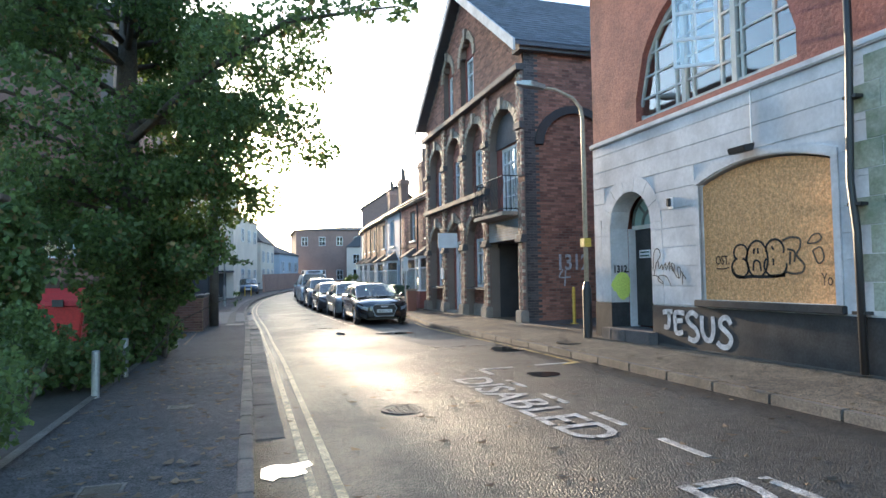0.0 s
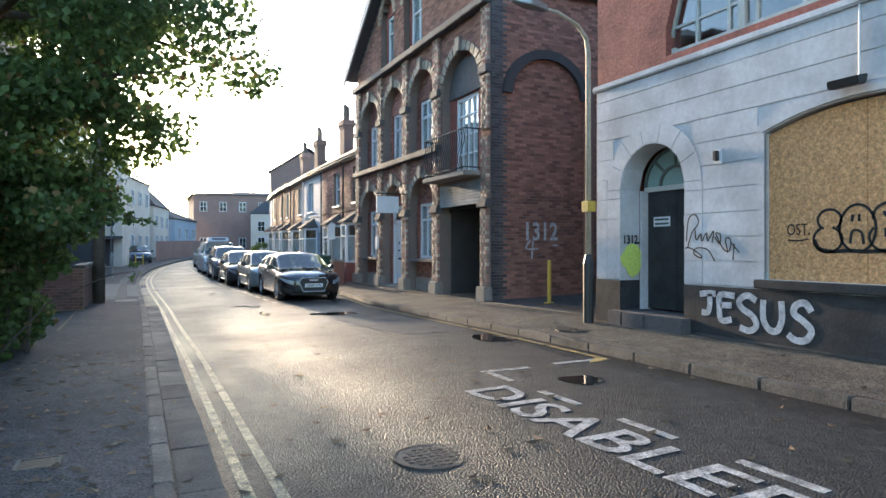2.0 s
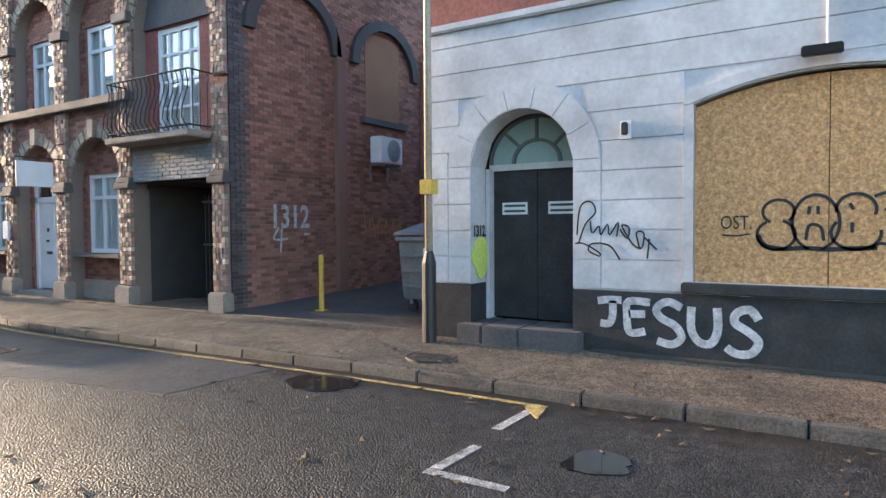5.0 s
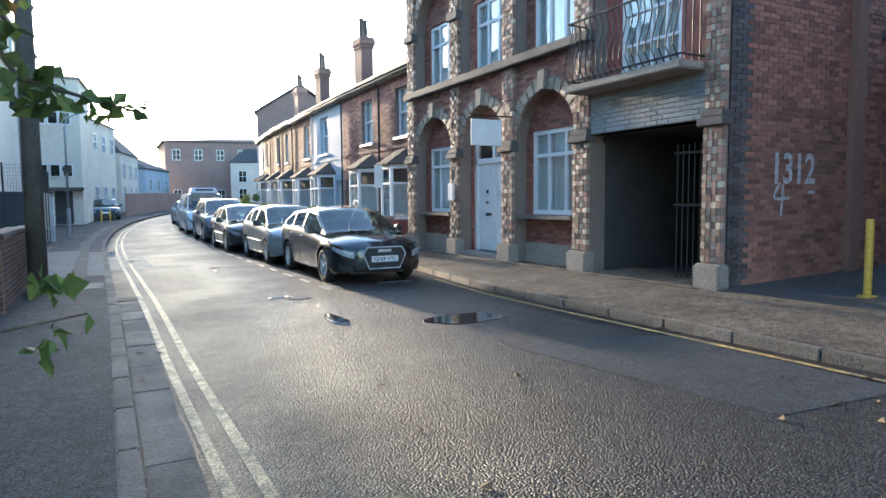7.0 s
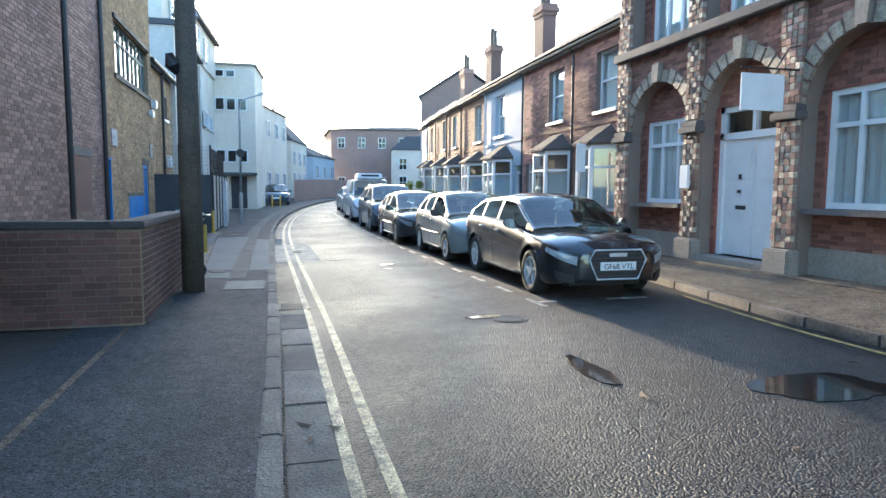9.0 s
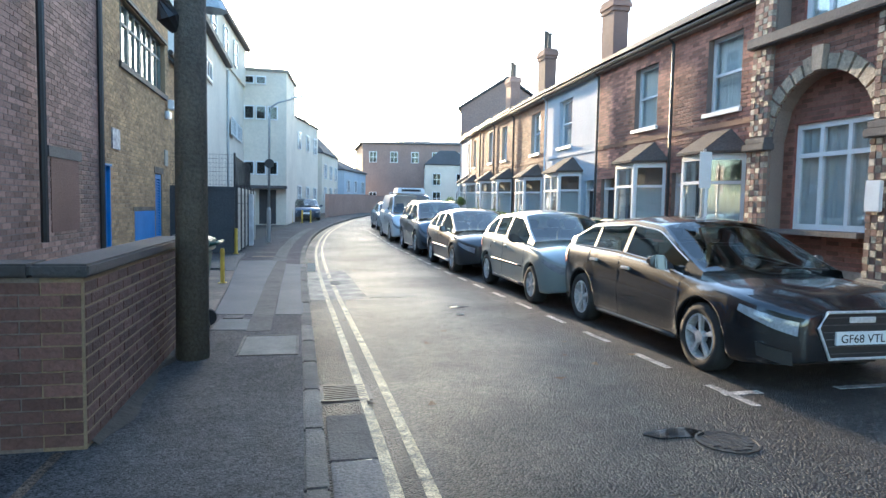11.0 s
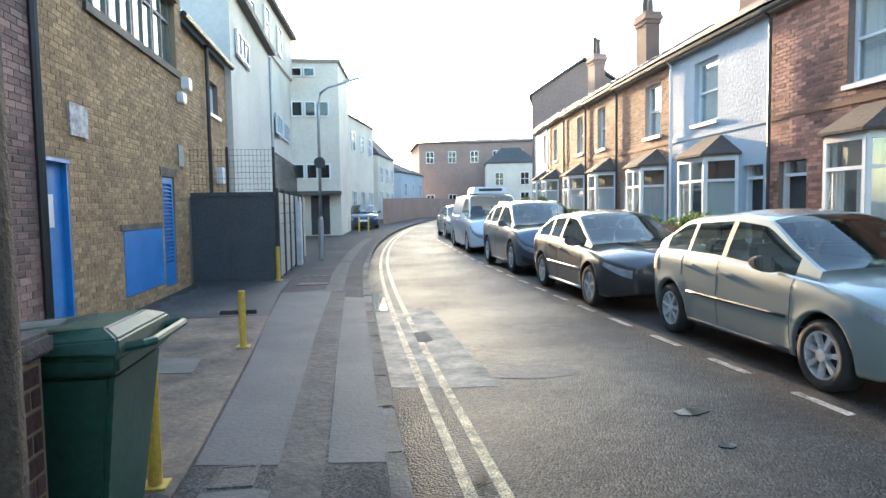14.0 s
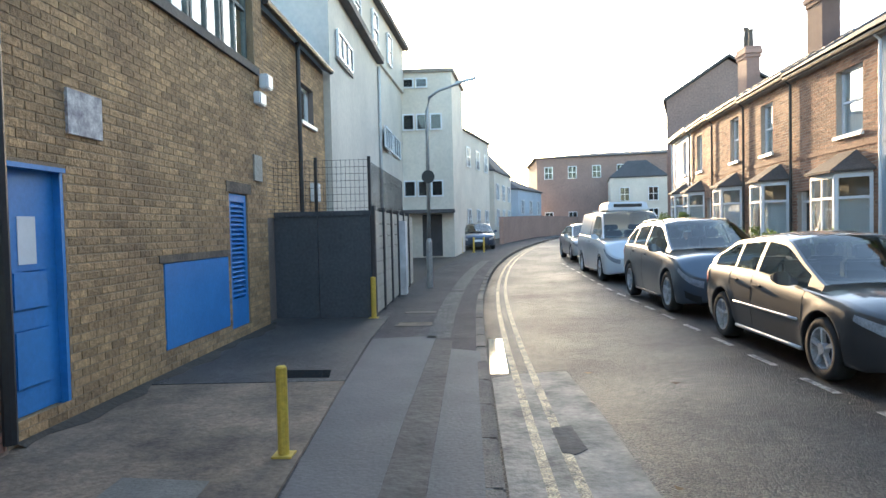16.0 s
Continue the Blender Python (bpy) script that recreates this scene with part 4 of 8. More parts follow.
    part("flank_cornice", Shape(side).box(7.3, 22.0, -0.3, 0.22, 7.95, 8.25), DARK_STONE, f)
    part("blocked_window", Shape(side).box(11.3, 12.6, -0.01, 0.02, 4.2, 6.1), ORANGE_BRICK, f)
    part("window_ledge", Shape(side).box(11.1, 12.8, -0.01, 0.12, 4.05, 4.18), DARK_STONE, f)
    part("far_wall", Shape().box(7.5, 16, 26.3, 26.55, 0, 8.1), MORTAR, b)
    part("rear_wall", Shape().box(15.9, 16.1, 16.35, 26.5, 0, 11), SOOT_BRICK, b)
    part("room_floor", Shape().box(7.95, 16, 16.5, 26.3, 3.9, 4.15).box(7.95, 16, 16.5, 26.3, 7.2, 7.45), ROOM, b)
    # roof: two slopes of slates, barge boards
    for (ua, za, ub, zb) in ((er - 0.25, ez - 0.05, apex, az + 0.1), (apex, az + 0.1, el + 0.2, ez - 0.05)):
        part("roof", Shape().loft([[(x, ua, za), (x, ub, zb), (x, ub, zb + 0.12), (x, ua, za + 0.12)] for x in (X - 0.35, 16.4)]), SLATE, b)
        s = Shape()
        rows, colsn = 22, 30
        for r in range(rows):
            t0, t1 = r / rows, (r + 1.25) / rows
            if ua > er:
                continue
            for k in range(colsn):
                x0 = X - 0.35 + 0.3 * k + (0.15 if r % 2 else 0)
                y0, z0 = ua + (ub - ua) * t0, za + (zb - za) * t0 + 0.16
                y1, z1 = ua + (ub - ua) * min(1, t1), za + (zb - za) * min(1, t1) + 0.125
                s.add([(x0, y0, z0), (x0 + 0.285, y0, z0), (x0 + 0.285, y1, z1), (x0, y1, z1), (x0, y0, z0 - 0.02), (x0 + 0.285, y0, z0 - 0.02)], [(0, 1, 2, 3), (0, 4, 5, 1)])
        if s.v:
            tagged(part("slating", s, SLATE, b), kind="stuff")
        part("barge_board", Shape().loft([[(x, ua, za - 0.18), (x, ub, zb - 0.18), (x, ub, zb + 0.16), (x, ua, za + 0.16)] for x in (X - 0.42, X - 0.36)]), WHITE_RENDER, b, "pale scalloped barge board")
    return b


gable_house()
b = thing("passage_end_wall", (19, 14, 0.4), "tall sooty brick wall closing the passage", "wall")
w = part("wall", Shape().box(19.0, 19.3, 11.0, 16.345, 0.2, 7.8), MORTAR, b)
lay_bricks(facing_left(19.0), brick_cells(11.02, 16.32, 0.5, 7.7), SOOT_BRICK, w)
part("coping", Shape().box(18.93, 19.37, 11.0, 16.34, 7.8, 7.92), DARK_STONE, b)
b = thing("rear_yard_wall", (16, 11.7, 0.4), "brick wall along the back of the passage", "wall")
part("wall", Shape().box(14.0, 19.0, 11.6, 11.9, 0.2, 5.5), SOOT_BRICK, b)


# ---- the terrace ----
def sash(to, u0, u1, z0, z1, b, d=-0.12, sill=None):
    return window(to, u0, u1, z0, z1, b, d=d, lights=(), transoms=(0.5,), frame_w=0.07, bar=0.05, sill=sill or WHITE_PAINT, curtain=True)


def pot(b, x, y, z, h):
    part("chimney_pot", Shape().tube([(x, y, z), (x, y, z + h * 0.1), (x, y, z + h * 0.85), (x, y, z + h)], [0.13, 0.11, 0.09, 0.12], 10), TILE, b)


def chimney(b, x, y, z0, z1, w=0.55, l=0.9, pots=2, mat=None):
    s = Shape().box(x - w / 2, x + w / 2, y - l / 2, y + l / 2, z0, z1 - 0.45)
    for k, e in enumerate((0.04, 0.09, 0.05)):
        s.box(x - w / 2 - e, x + w / 2 + e, y - l / 2 - e, y + l / 2 + e, z1 - 0.45 + k * 0.15 + 0.001 * k, z1 - 0.3 + k * 0.15)
    part("chimney", s, mat or SOOT_BRICK, b)
    for i in range(pots):
        pot(b, x, y - l / 2 + l * (i + 0.5) / pots, z1, 0.75 + 0.2 * (i % 2))


def bay_window(to, u0, u1, z0, z1, b, deep=0.55, base_mat=None, roof_top=3.05):
    c = 0.45
    plan = [(u0, 0.0), (u0 + c, deep), (u1 - c, deep), (u1, 0.0)]
    part("bay_base", Shape(to).prism(plan, 0.05, z0, axis=2), base_mat or WHITE_PAINT, b)
    part("bay_head", Shape(to).prism(plan, z1, z1 + 0.12, axis=2), WHITE_PAINT, b)
    for (p, q) in zip(plan, plan[1:]):
        v = Vector((q[0] - p[0], q[1] - p[1]))
        ln = v.length
        v.normalize()

        def face(u, d, z, p=p, v=v):
            return to(p[0] + v.x * u - v.y * d, p[1] + v.y * u + v.x * d, z)
        n = 2 if ln > 0.9 else 1
        window(face, 0.0, ln, z0, z1, b, d=0.02, lights=(0.5,) if n == 2 else (), transoms=(0.68,), frame_w=0.07, bar=0.06, curtain=False)
    # dim solid core behind the panes, its colour standing in for room shade
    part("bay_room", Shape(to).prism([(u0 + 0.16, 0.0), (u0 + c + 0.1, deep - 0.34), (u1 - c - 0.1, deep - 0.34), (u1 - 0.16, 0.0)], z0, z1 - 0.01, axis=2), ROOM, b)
    # parted net curtains behind the lower lights
    for k in (1, -1):
        e0 = u0 if k > 0 else u1
        line = [(e0 + k * 0.1, 0.02), (e0 + k * (c + 0.03), deep - 0.12), (e0 + k * (c + 0.36), deep - 0.13)]
        pleats = []
        for (pa, qa), (pb, qb) in zip(line, line[1:]):
            pleats += [(pa + (pb - pa) * i / 8, qa + (qb - qa) * i / 8 + 0.012 * (i % 2)) for i in range(8)]
        part("net_curtain", Shape(to).loft([[(u, d, z) for u, d in pleats] for z in (z0 + 0.02, z0 + (z1 - z0) * 0.67)], closed=False, caps=False), CURTAIN, b)
    e = 0.12
    rp = [(u0 - e, -0.0, z1 + 0.1), (u0 + c - e * 0.4, deep + e, z1 + 0.1), (u1 - c + e * 0.4, deep + e, z1 + 0.1), (u1 + e, -0.0, z1 + 0.1)]
    m = (u0 + u1) / 2
    top = [(m - 0.35, 0.0, roof_top), (m + 0.35, 0.0, roof_top)]
    s = Shape(to).add(rp + top + [(p[0], p[1], p[2] - 0.05) for p in rp], [(0, 1, 4), (1, 2, 5, 4), (2, 3, 5), (0, 6, 7, 1), (1, 7, 8, 2), (2, 8, 9, 3), (6, 9, 8, 7), (0, 4, 5, 3, 9, 6)])
    part("bay_roof", s, TILE, b)


def terraced_house(y0, y1, mat, win, bay, door, label, door_mat, trim=None, bricks=None, near=None, chim=True, eaves=5.35):
    x0, x1 = terrace_x(y0), terrace_x(y1)
    to = along(x0, y0, x1, y1)
    L = math.hypot(x1 - x0, y1 - y0)
    g = rise((y0 + y1) / 2)
    b = thing("terraced_house", (x0, y0, g + 0.1), label, "house", "terraced houses")
    win, bay, door = [(p - y0, q - y0) for p, q in (win, bay, door)]
    z = lambda h: h + g
    o_win, o_door, o_bay = (win[0], win[1], z(3.45), z(4.95), 0), (door[0], door[1], z(0.15), z(2.3), 0), (bay[0] + 0.05, bay[1] - 0.05, z(1.0), z(2.55), 0)
    os = [o_win, o_door, o_bay]
    w = part("wall", wall(to, 0.004, L, 0.0, z(eaves), 0.3, os), mat, b)
    if bricks:
        lay_bricks(to, brick_cells(0.01, L - 0.01, 0.2, z(eaves) - 0.1, os), bricks, w, near=near, count=150 if near else 0)
    part("wall_band", Shape(to).box(0.01, L - 0.01, -0.01, 0.025, z(3.12), z(3.22)), trim or ORANGE_BRICK, b)
    sash(to, o_win[0], o_win[1], o_win[2], o_win[3], b)
    bay_window(to, bay[0], bay[1], z(0.95), z(2.52), b, roof_top=z(3.08), base_mat=mat if bricks is None else RED_PAINT_BRICK)
    d = part("door", Shape(to).box(door[0] + 0.06, door[1] - 0.06, -0.25, -0.2, z(0.15), z(2.0)), door_mat, b, "panelled front door")
    part("door_panel", Shape(to).box(door[0] + 0.16, door[1] - 0.16, -0.21, -0.185, z(0.35), z(0.95)).box(door[0] + 0.16, door[1] - 0.16, -0.21, -0.185, z(1.1), z(1.8)), door_mat, d, bevel=0.006)
    part("door_frame", Shape(to).box(door[0], door[0] + 0.06, -0.25, -0.1, z(0.15), z(2.3)).box(door[1] - 0.06, door[1], -0.25, -0.1, z(0.15), z(2.3)).box(door[0], door[1], -0.25, -0.1, z(2.0), z(2.06)), WHITE_PAINT, b)
    part("pane", Shape(to).box(door[0] + 0.06, door[1] - 0.06, -0.2, -0.19, z(2.06), z(2.3)), PANE, b)
    part("gutter", Shape(to).tube([(0.0, 0.2, z(eaves) - 0.03), (L, 0.2, z(eaves) - 0.03)], 0.06, 8), BLACK_METAL, b)
    part("soffit", Shape(to).box(0.002, L, -0.01, 0.18, z(eaves) - 0.12, z(eaves)), STONE, b)
    ridge = 3.3
    rows = 16
    for r in range(rows):
        t0, t1 = r / rows, (r + 1.15) / rows
        zz = lambda t: z(eaves) + 0.05 + 2.0 * min(1, t)
        part("slate_course", Shape(to).loft([[(u, 0.28 - (ridge + 0.28) * t0, zz(t0) + 0.05), (u, 0.28 - (ridge + 0.28) * min(1, t1), zz(t1) + 0.02), (u, 0.28 - (ridge + 0.28) * min(1, t1), zz(t1) - 0.04), (u, 0.28 - (ridge + 0.28) * t0, zz(t0))] for u in (0.002, L)]), SLATE, b)
    part("rear_roof", Shape(to).loft([[(u, -ridge, z(eaves) + 2.05), (u, -7.2, z(eaves)), (u, -7.2, z(eaves) - 0.1), (u, -ridge, z(eaves) + 1.95)] for u in (0.002, L)]), SLATE, b)
    part("party_wall", Shape(to).prism([(-0.3, 0.0), (-7, 0.0), (-7, z(eaves) - 0.1), (-ridge, z(eaves) + 1.9), (-0.3, z(eaves) - 0.1)], L - 0.2, L - 0.004, axis=0), SOOT_BRICK, b)
    part("rear_wall", Shape(to).box(0.01, L - 0.21, -7.0, -6.8, 0, z(eaves)), SOOT_BRICK, b)
    part("upper_floor", Shape(to).box(0.01, L - 0.21, -6.8, -0.31, z(2.7), z(2.85)), ROOM, b)
    part("downpipe", Shape(to).tube([(L - 0.08, 0.08, z(0.1)), (L - 0.08, 0.08, z(eaves) - 0.2), (L - 0.08, 0.2, z(eaves) - 0.08)], 0.035, 8), BLACK_METAL if bricks else WHITE_PAINT, b)
    if chim:
        ax, ay, _ = to(L + 0.2, -2.3, 0)
        az = z(eaves) + 3.4
        part("aerial", Shape().tube([(ax, ay, az - 0.4), (ax, ay, az + 1.3)], 0.012, 5).tube([(ax - 0.5, ay, az + 1.25), (ax + 0.5, ay, az + 1.25)], 0.008, 5).tube([(ax - 0.3, ay - 0.2, az + 1.25), (ax - 0.3, ay + 0.2, az + 1.25)], 0.006, 4).tube([(ax + 0.1, ay - 0.2, az + 1.25), (ax + 0.1, ay + 0.2, az + 1.25)], 0.006, 4).tube([(ax + 0.4, ay - 0.2, az + 1.25), (ax + 0.4, ay + 0.2, az + 1.25)], 0.006, 4), BLACK_METAL, b)
        cx, cy, _ = to(L, -2.4, 0)
        chimney(b, cx, cy, z(eaves) + 0.9, z(eaves) + 3.4)
    return b


HOUSES = [
    (26.56, 29.85, MORTAR, (27.55, 28.6), (27.3, 28.95), (29.0, 29.75), "red brick terraced house with a tiled bay window", BLACK_PAINT, None, RED_BRICK, (2.0, 3.5), True),
    (29.85, 33.6, MORTAR, (30.5, 31.55), (30.0, 31.8), (32.5, 33.3), "red brick terraced house with white bay window frames", DARK_TIMBER, None, RED_BRICK, (1.5, 3.5), False),
    (33.6, 37.9, PALE_BLUE, (35.6, 36.7), (34.7, 36.85), (33.8, 34.55), "pale blue rendered terraced house with a bay window", BLACK_PAINT, PALE_BLUE, None, None, True),
    (37.9, 42.0, MORTAR_PALE, (38.6, 39.7), (38.2, 40.2), (40.9, 41.7), "sunlit orange brick terraced house with a bay window", DARK_TIMBER, None, ORANGE_BRICK, None, False),
    (42.0, 45.6, MORTAR_PALE, (43.3, 44.2), (42.2, 44.0), (44.6, 45.3), "sunlit orange brick terraced house with a bay window", DARK_TIMBER, None, ORANGE_BRICK, None, True),
    (45.6, 49.2, MORTAR_PALE, (46.2, 47.1), (45.9, 47.7), (48.2, 48.9), "sunlit orange brick terraced house with a bay window", DARK_TIMBER, None, ORANGE_BRICK, None, False),
    (49.2, 52.9, MORTAR_PALE, (50.9, 51.8), (50.6, 52.4), (49.5, 50.2), "sunlit orange brick terraced house with a bay window", DARK_TIMBER, None, ORANGE_BRICK, None, True),
    (52.9, 57.2, WHITE_RENDER, (53.9, 54.7), (53.4, 55.2), (56.0, 56.7), "cream rendered end-of-terrace house", DARK_TIMBER, WHITE_RENDER, None, None, False),
]
for h in HOUSES:
    terraced_house(*h)


# ---- left side: brick yard wall, sooty and yellow brick buildings ----
def plain_building(name, label, poly, z0, z1, mat, roof_mat=None, roof_rise=0.0, kind="building"):
    """A building on a plan polygon with a flat or hipped roof."""
    b = thing(name, (poly[0][0], poly[0][1], z0), label, kind)
    part("wall", Shape().prism(poly, z0, z1), mat, b)
    cx, cy = sum(p[0] for p in poly) / len(poly), sum(p[1] for p in poly) / len(poly)
    out = [(cx + (p[0] - cx) * 1.03, cy + (p[1] - cy) * 1.03) for p in poly]
    r = Shape()
    inner = [(cx + (p[0] - cx) * (0.35 if roof_rise else 0.99), cy + (p[1] - cy) * (0.35 if roof_rise else 0.99), z1 + 0.15 + roof_rise) for p in poly]
    r.loft([[(*p, z1 + 0.001) for p in out], [(*p, z1 + 0.12) for p in out], inner])
    part("roof", r, roof_mat or FELT, b)
    return b


def flat_window(to, u0, u1, z0, z1, b, lights=(0.5,), transoms=(), mat=None, sill=None):
    """A window set on a far wall: frame proud, a dark sheet painting an unlit room behind the panes."""
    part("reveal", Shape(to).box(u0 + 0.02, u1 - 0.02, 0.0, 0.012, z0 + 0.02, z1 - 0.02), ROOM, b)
    return window(to, u0, u1, z0, z1, b, d=0.09, lights=lights, transoms=transoms, frame_w=0.06, bar=0.05, mat=mat, sill=sill, glass=FAR_PANE)


def yard_wall():
    b = thing("yard_wall", (-1.5, 22.5, 0), "low dark red brick yard wall with a flat coping", "wall")
    to = facing_right(-1.35)
    w = part("wall", Shape().box(-1.58, -1.35, 20.85, 23.98, 0.0, 1.02), BUFF_MORTAR, b)
    lay_bricks(to, brick_cells(20.86, 23.97, 0.02, 1.0), YARD_BRICK, w, near=(22.2, 0.7), count=300, joint=0.015, proud=0.005)
    # mortar darker than on the street face, painting this backlit side's shade
    w2 = part("wall", Shape().box(-3.62, -1.582, 20.85, 21.08, 0.0, 1.02), MORTAR, b)
    lay_bricks(facing_back(20.85), brick_cells(-3.6, -1.36, 0.02, 1.0), YARD_BRICK, w2, count=0)
    part("coping", Shape().box(-1.62, -1.31, 20.81, 24.0, 1.02, 1.1).box(-3.62, -1.622, 20.81, 21.12, 1.02, 1.1), DARK_BRICK, b, bevel=0.015)


yard_wall()


def sooty_building():
    b = thing("sooty_brick_building", (-3.55, 24.5, 0), "sooty brown brick building with a black downpipe", "building")
    to = facing_right(-3.55)
    w = part("wall", wall(to, 19.0, 28.78, 0.0, 9.0, 0.3, ()), MORTAR, b)
    lay_bricks(to, brick_cells(19.05, 28.76, 0.05, 7.0), SOOT_BRICK, w, near=(27.5, 1.6), count=200)
    part("side_wall", Shape().box(-9, -3.85, 19.0, 19.3, 0, 9), SOOT_BRICK, b)
    part("roof", Shape().box(-9.1, -3.4, 18.9, 28.9, 9.0, 9.2), FELT, b)
    part("blocked_window", Shape(to).box(26.6, 27.7, -0.01, 0.014, 1.0, 2.05), RED_BRICK, b)
    part("window_head", Shape(to).box(26.5, 27.8, -0.01, 0.03, 2.05, 2.2), DARK_STONE, b)
    part("downpipe", Shape(to).tube([(26.05, 0.12, 0.9), (26.05, 0.12, 8.8)], 0.05, 8), BLACK_METAL, b)


sooty_building()


def yellow_building():
    b = thing("yellow_brick_building", (-3.6, 31.5, 0), "yellow stock brick building with blue doors and a high window band", "building")
    to = facing_right(-3.6)
    os = [(28.85, 29.57, 0.18, 2.12, 0), (33.1, 33.8, 0.2, 2.12, 0), (31.2, 33.0, 0.28, 1.24, 0), (30.3, 34.3, 4.15, 5.4, 0)]
    w = part("wall", wall(to, 28.8, 34.72, 0.0, 8.2, 0.3, os), BUFF_MORTAR, b)
    lay_bricks(to, brick_cells(28.82, 34.7, 0.05, 7.0, os), YELLOW_BRICK, w, near=(30.6, 1.9), count=300, proud=0.005)
    part("end_wall", Shape().box(-9, -3.9, 34.45, 34.72, 0, 8.2), SOOT_BRICK, b)
    part("roof", Shape().box(-9, -3.4, 28.8, 34.8, 8.2, 8.4), FELT, b)
    part("upper_floor", Shape().box(-9, -3.95, 28.9, 34.4, 3.6, 3.8), ROOM, b)
    d = part("door", Shape(to).box(28.9, 29.53, -0.12, -0.06, 0.2, 2.08), BLUE_PAINT, b, "weathered blue panelled door")
    part("door_panel", Shape(to).box(29.02, 29.4, -0.065, -0.045, 0.4, 0.85).box(29.02, 29.4, -0.065, -0.045, 1.0, 1.3), BLUE_PAINT, d, bevel=0.01)
    part("paper_notice", Shape(to).box(29.1, 29.3, -0.062, -0.056, 1.35, 1.72), WHITE_PAINT, d, "torn white paper notice")
    part("door_frame", Shape(to).box(28.852, 28.9, -0.14, 0.0, 0.18, 2.12).box(29.53, 29.568, -0.14, 0.0, 0.18, 2.12).box(28.852, 29.568, -0.14, 0.03, 2.08, 2.118), BLUE_PAINT, b)
    part("flood_board", Shape(to).box(31.205, 32.995, -0.06, 0.01, 0.285, 1.235), BLUE_PAINT, b, "plain blue boarded hatch", bevel=0.006)
    part("lintel", Shape(to).box(31.1, 33.05, -0.01, 0.015, 1.245, 1.33), CONCRETE, b)
    part("lintel", Shape(to).box(33.0, 33.95, -0.01, 0.014, 2.13, 2.28), CONCRETE, b)
    ld = part("louvred_door", Shape(to).box(33.11, 33.2, -0.12, -0.02, 0.21, 2.11).box(33.7, 33.79, -0.12, -0.02, 0.21, 2.11).box(33.2, 33.7, -0.12, -0.02, 0.21, 0.62).box(33.2, 33.7, -0.12, -0.02, 2.0, 2.11).box(33.2, 33.7, -0.15, -0.1, 0.62, 2.0), BLUE_PAINT, b, "blue louvred door")
    for i in range(20):
        z = 0.65 + i * 0.067
        part("slat", Shape(to).loft([[(u, -0.09, z + 0.05), (u, -0.02, z), (u, -0.02, z + 0.012), (u, -0.09, z + 0.062)] for u in (33.2, 33.7)]), BLUE_PAINT, ld)
    part("band_frame", Shape(to).box(30.2, 34.4, -0.01, 0.05, 4.02, 4.14).box(30.2, 34.4, -0.01, 0.05, 5.41, 5.5), DARK_TIMBER, b)
    for i in range(4):
        u = 30.3 + i
        window(to, u + 0.02, u + 0.98, 4.15, 5.4, b, d=-0.1, lights=(0.5,), transoms=(0.68,), frame_w=0.06, mat=FAN_BAR)
    part("faded_sign", Shape(to).box(29.63, 30.12, 0.0, 0.03, 2.42, 2.8), WORN_SIGN, b, "peeling white sign, unreadable")
    part("vent_grille", Shape(to).box(34.1, 34.45, 0.0, 0.03, 2.36, 2.76), CREAM_PANEL, b)
    part("alarm_box", Shape(to).box(34.2, 34.5, 0.0, 0.12, 3.55, 3.75), WHITE_PAINT, b, bevel=0.02)
    part("floodlight", Shape(to).box(34.35, 34.6, 0.05, 0.2, 3.82, 4.05), WHITE_PAINT, b, bevel=0.02)
    part("corner_pipe", Shape(to).tube([(28.75, 0.09, 0.1), (28.75, 0.09, 7.8)], 0.05, 8), BLACK_METAL, b, "black cast iron downpipe")


WORN_SIGN = material("peeling_sign", (0.62, 0.6, 0.58), (0.25, 0.22, 0.24), big=9, fine=30, rough=0.7, bump=0.2, wear=1.0)
yellow_building()


def rear_wing():
    b = thing("brown_rear_wing", (-4.0, 37, 0), "brown brick rear wing with a glazed lean-to roof", "building")
    to = facing_right(-3.75)
    o = (37.4, 38.5, 3.85, 4.65, 0)
    w = part("wall", wall(to, 34.73, 39.5, 0, 5.35, 0.3, [o]), MORTAR, b)
    lay_bricks(to, brick_cells(34.75, 39.48, 1.8, 5.3, [o]), YELLOW_BRICK, w)
    window(to, 37.4, 38.5, 3.85, 4.65, b, lights=(0.5,), sill=WHITE_PAINT)
    part("glazed_roof", Shape().loft([[(-3.6, y, 5.4), (-6.5, y, 7.0), (-6.5, y, 6.9), (-3.6, y, 5.3)] for y in (34.75, 39.5)]), PALE_SHEET, b, "pale blue sheet roof")
    s = Shape()
    for i in range(8):
        y = 34.8 + i * 0.66
        s.loft([[(-3.6, y + k, 5.46), (-6.5, y + k, 7.06), (-6.5, y + k, 7.0), (-3.6, y + k, 5.4)] for k in (0, 0.06)])
    part("roof_rib", s, GALV, b)
    part("gutter", Shape(to).tube([(34.75, 0.2, 5.33), (39.5, 0.2, 5.33)], 0.07, 8), BLACK_METAL, b)
    part("downpipe", Shape(to).tube([(37.0, 0.1, 0.2), (37.0, 0.1, 5.3)], 0.045, 8), BLACK_METAL, b)
    part("meter_box", Shape(to).box(38.0, 38.35, 0, 0.15, 2.2, 2.6), WHITE_PAINT, b, bevel=0.015)


PALE_SHEET = material("pale_blue_sheet", (0.35, 0.48, 0.62), (0.28, 0.38, 0.5), big=2, fine=10, rough=0.35, bump=0.1)
rear_wing()


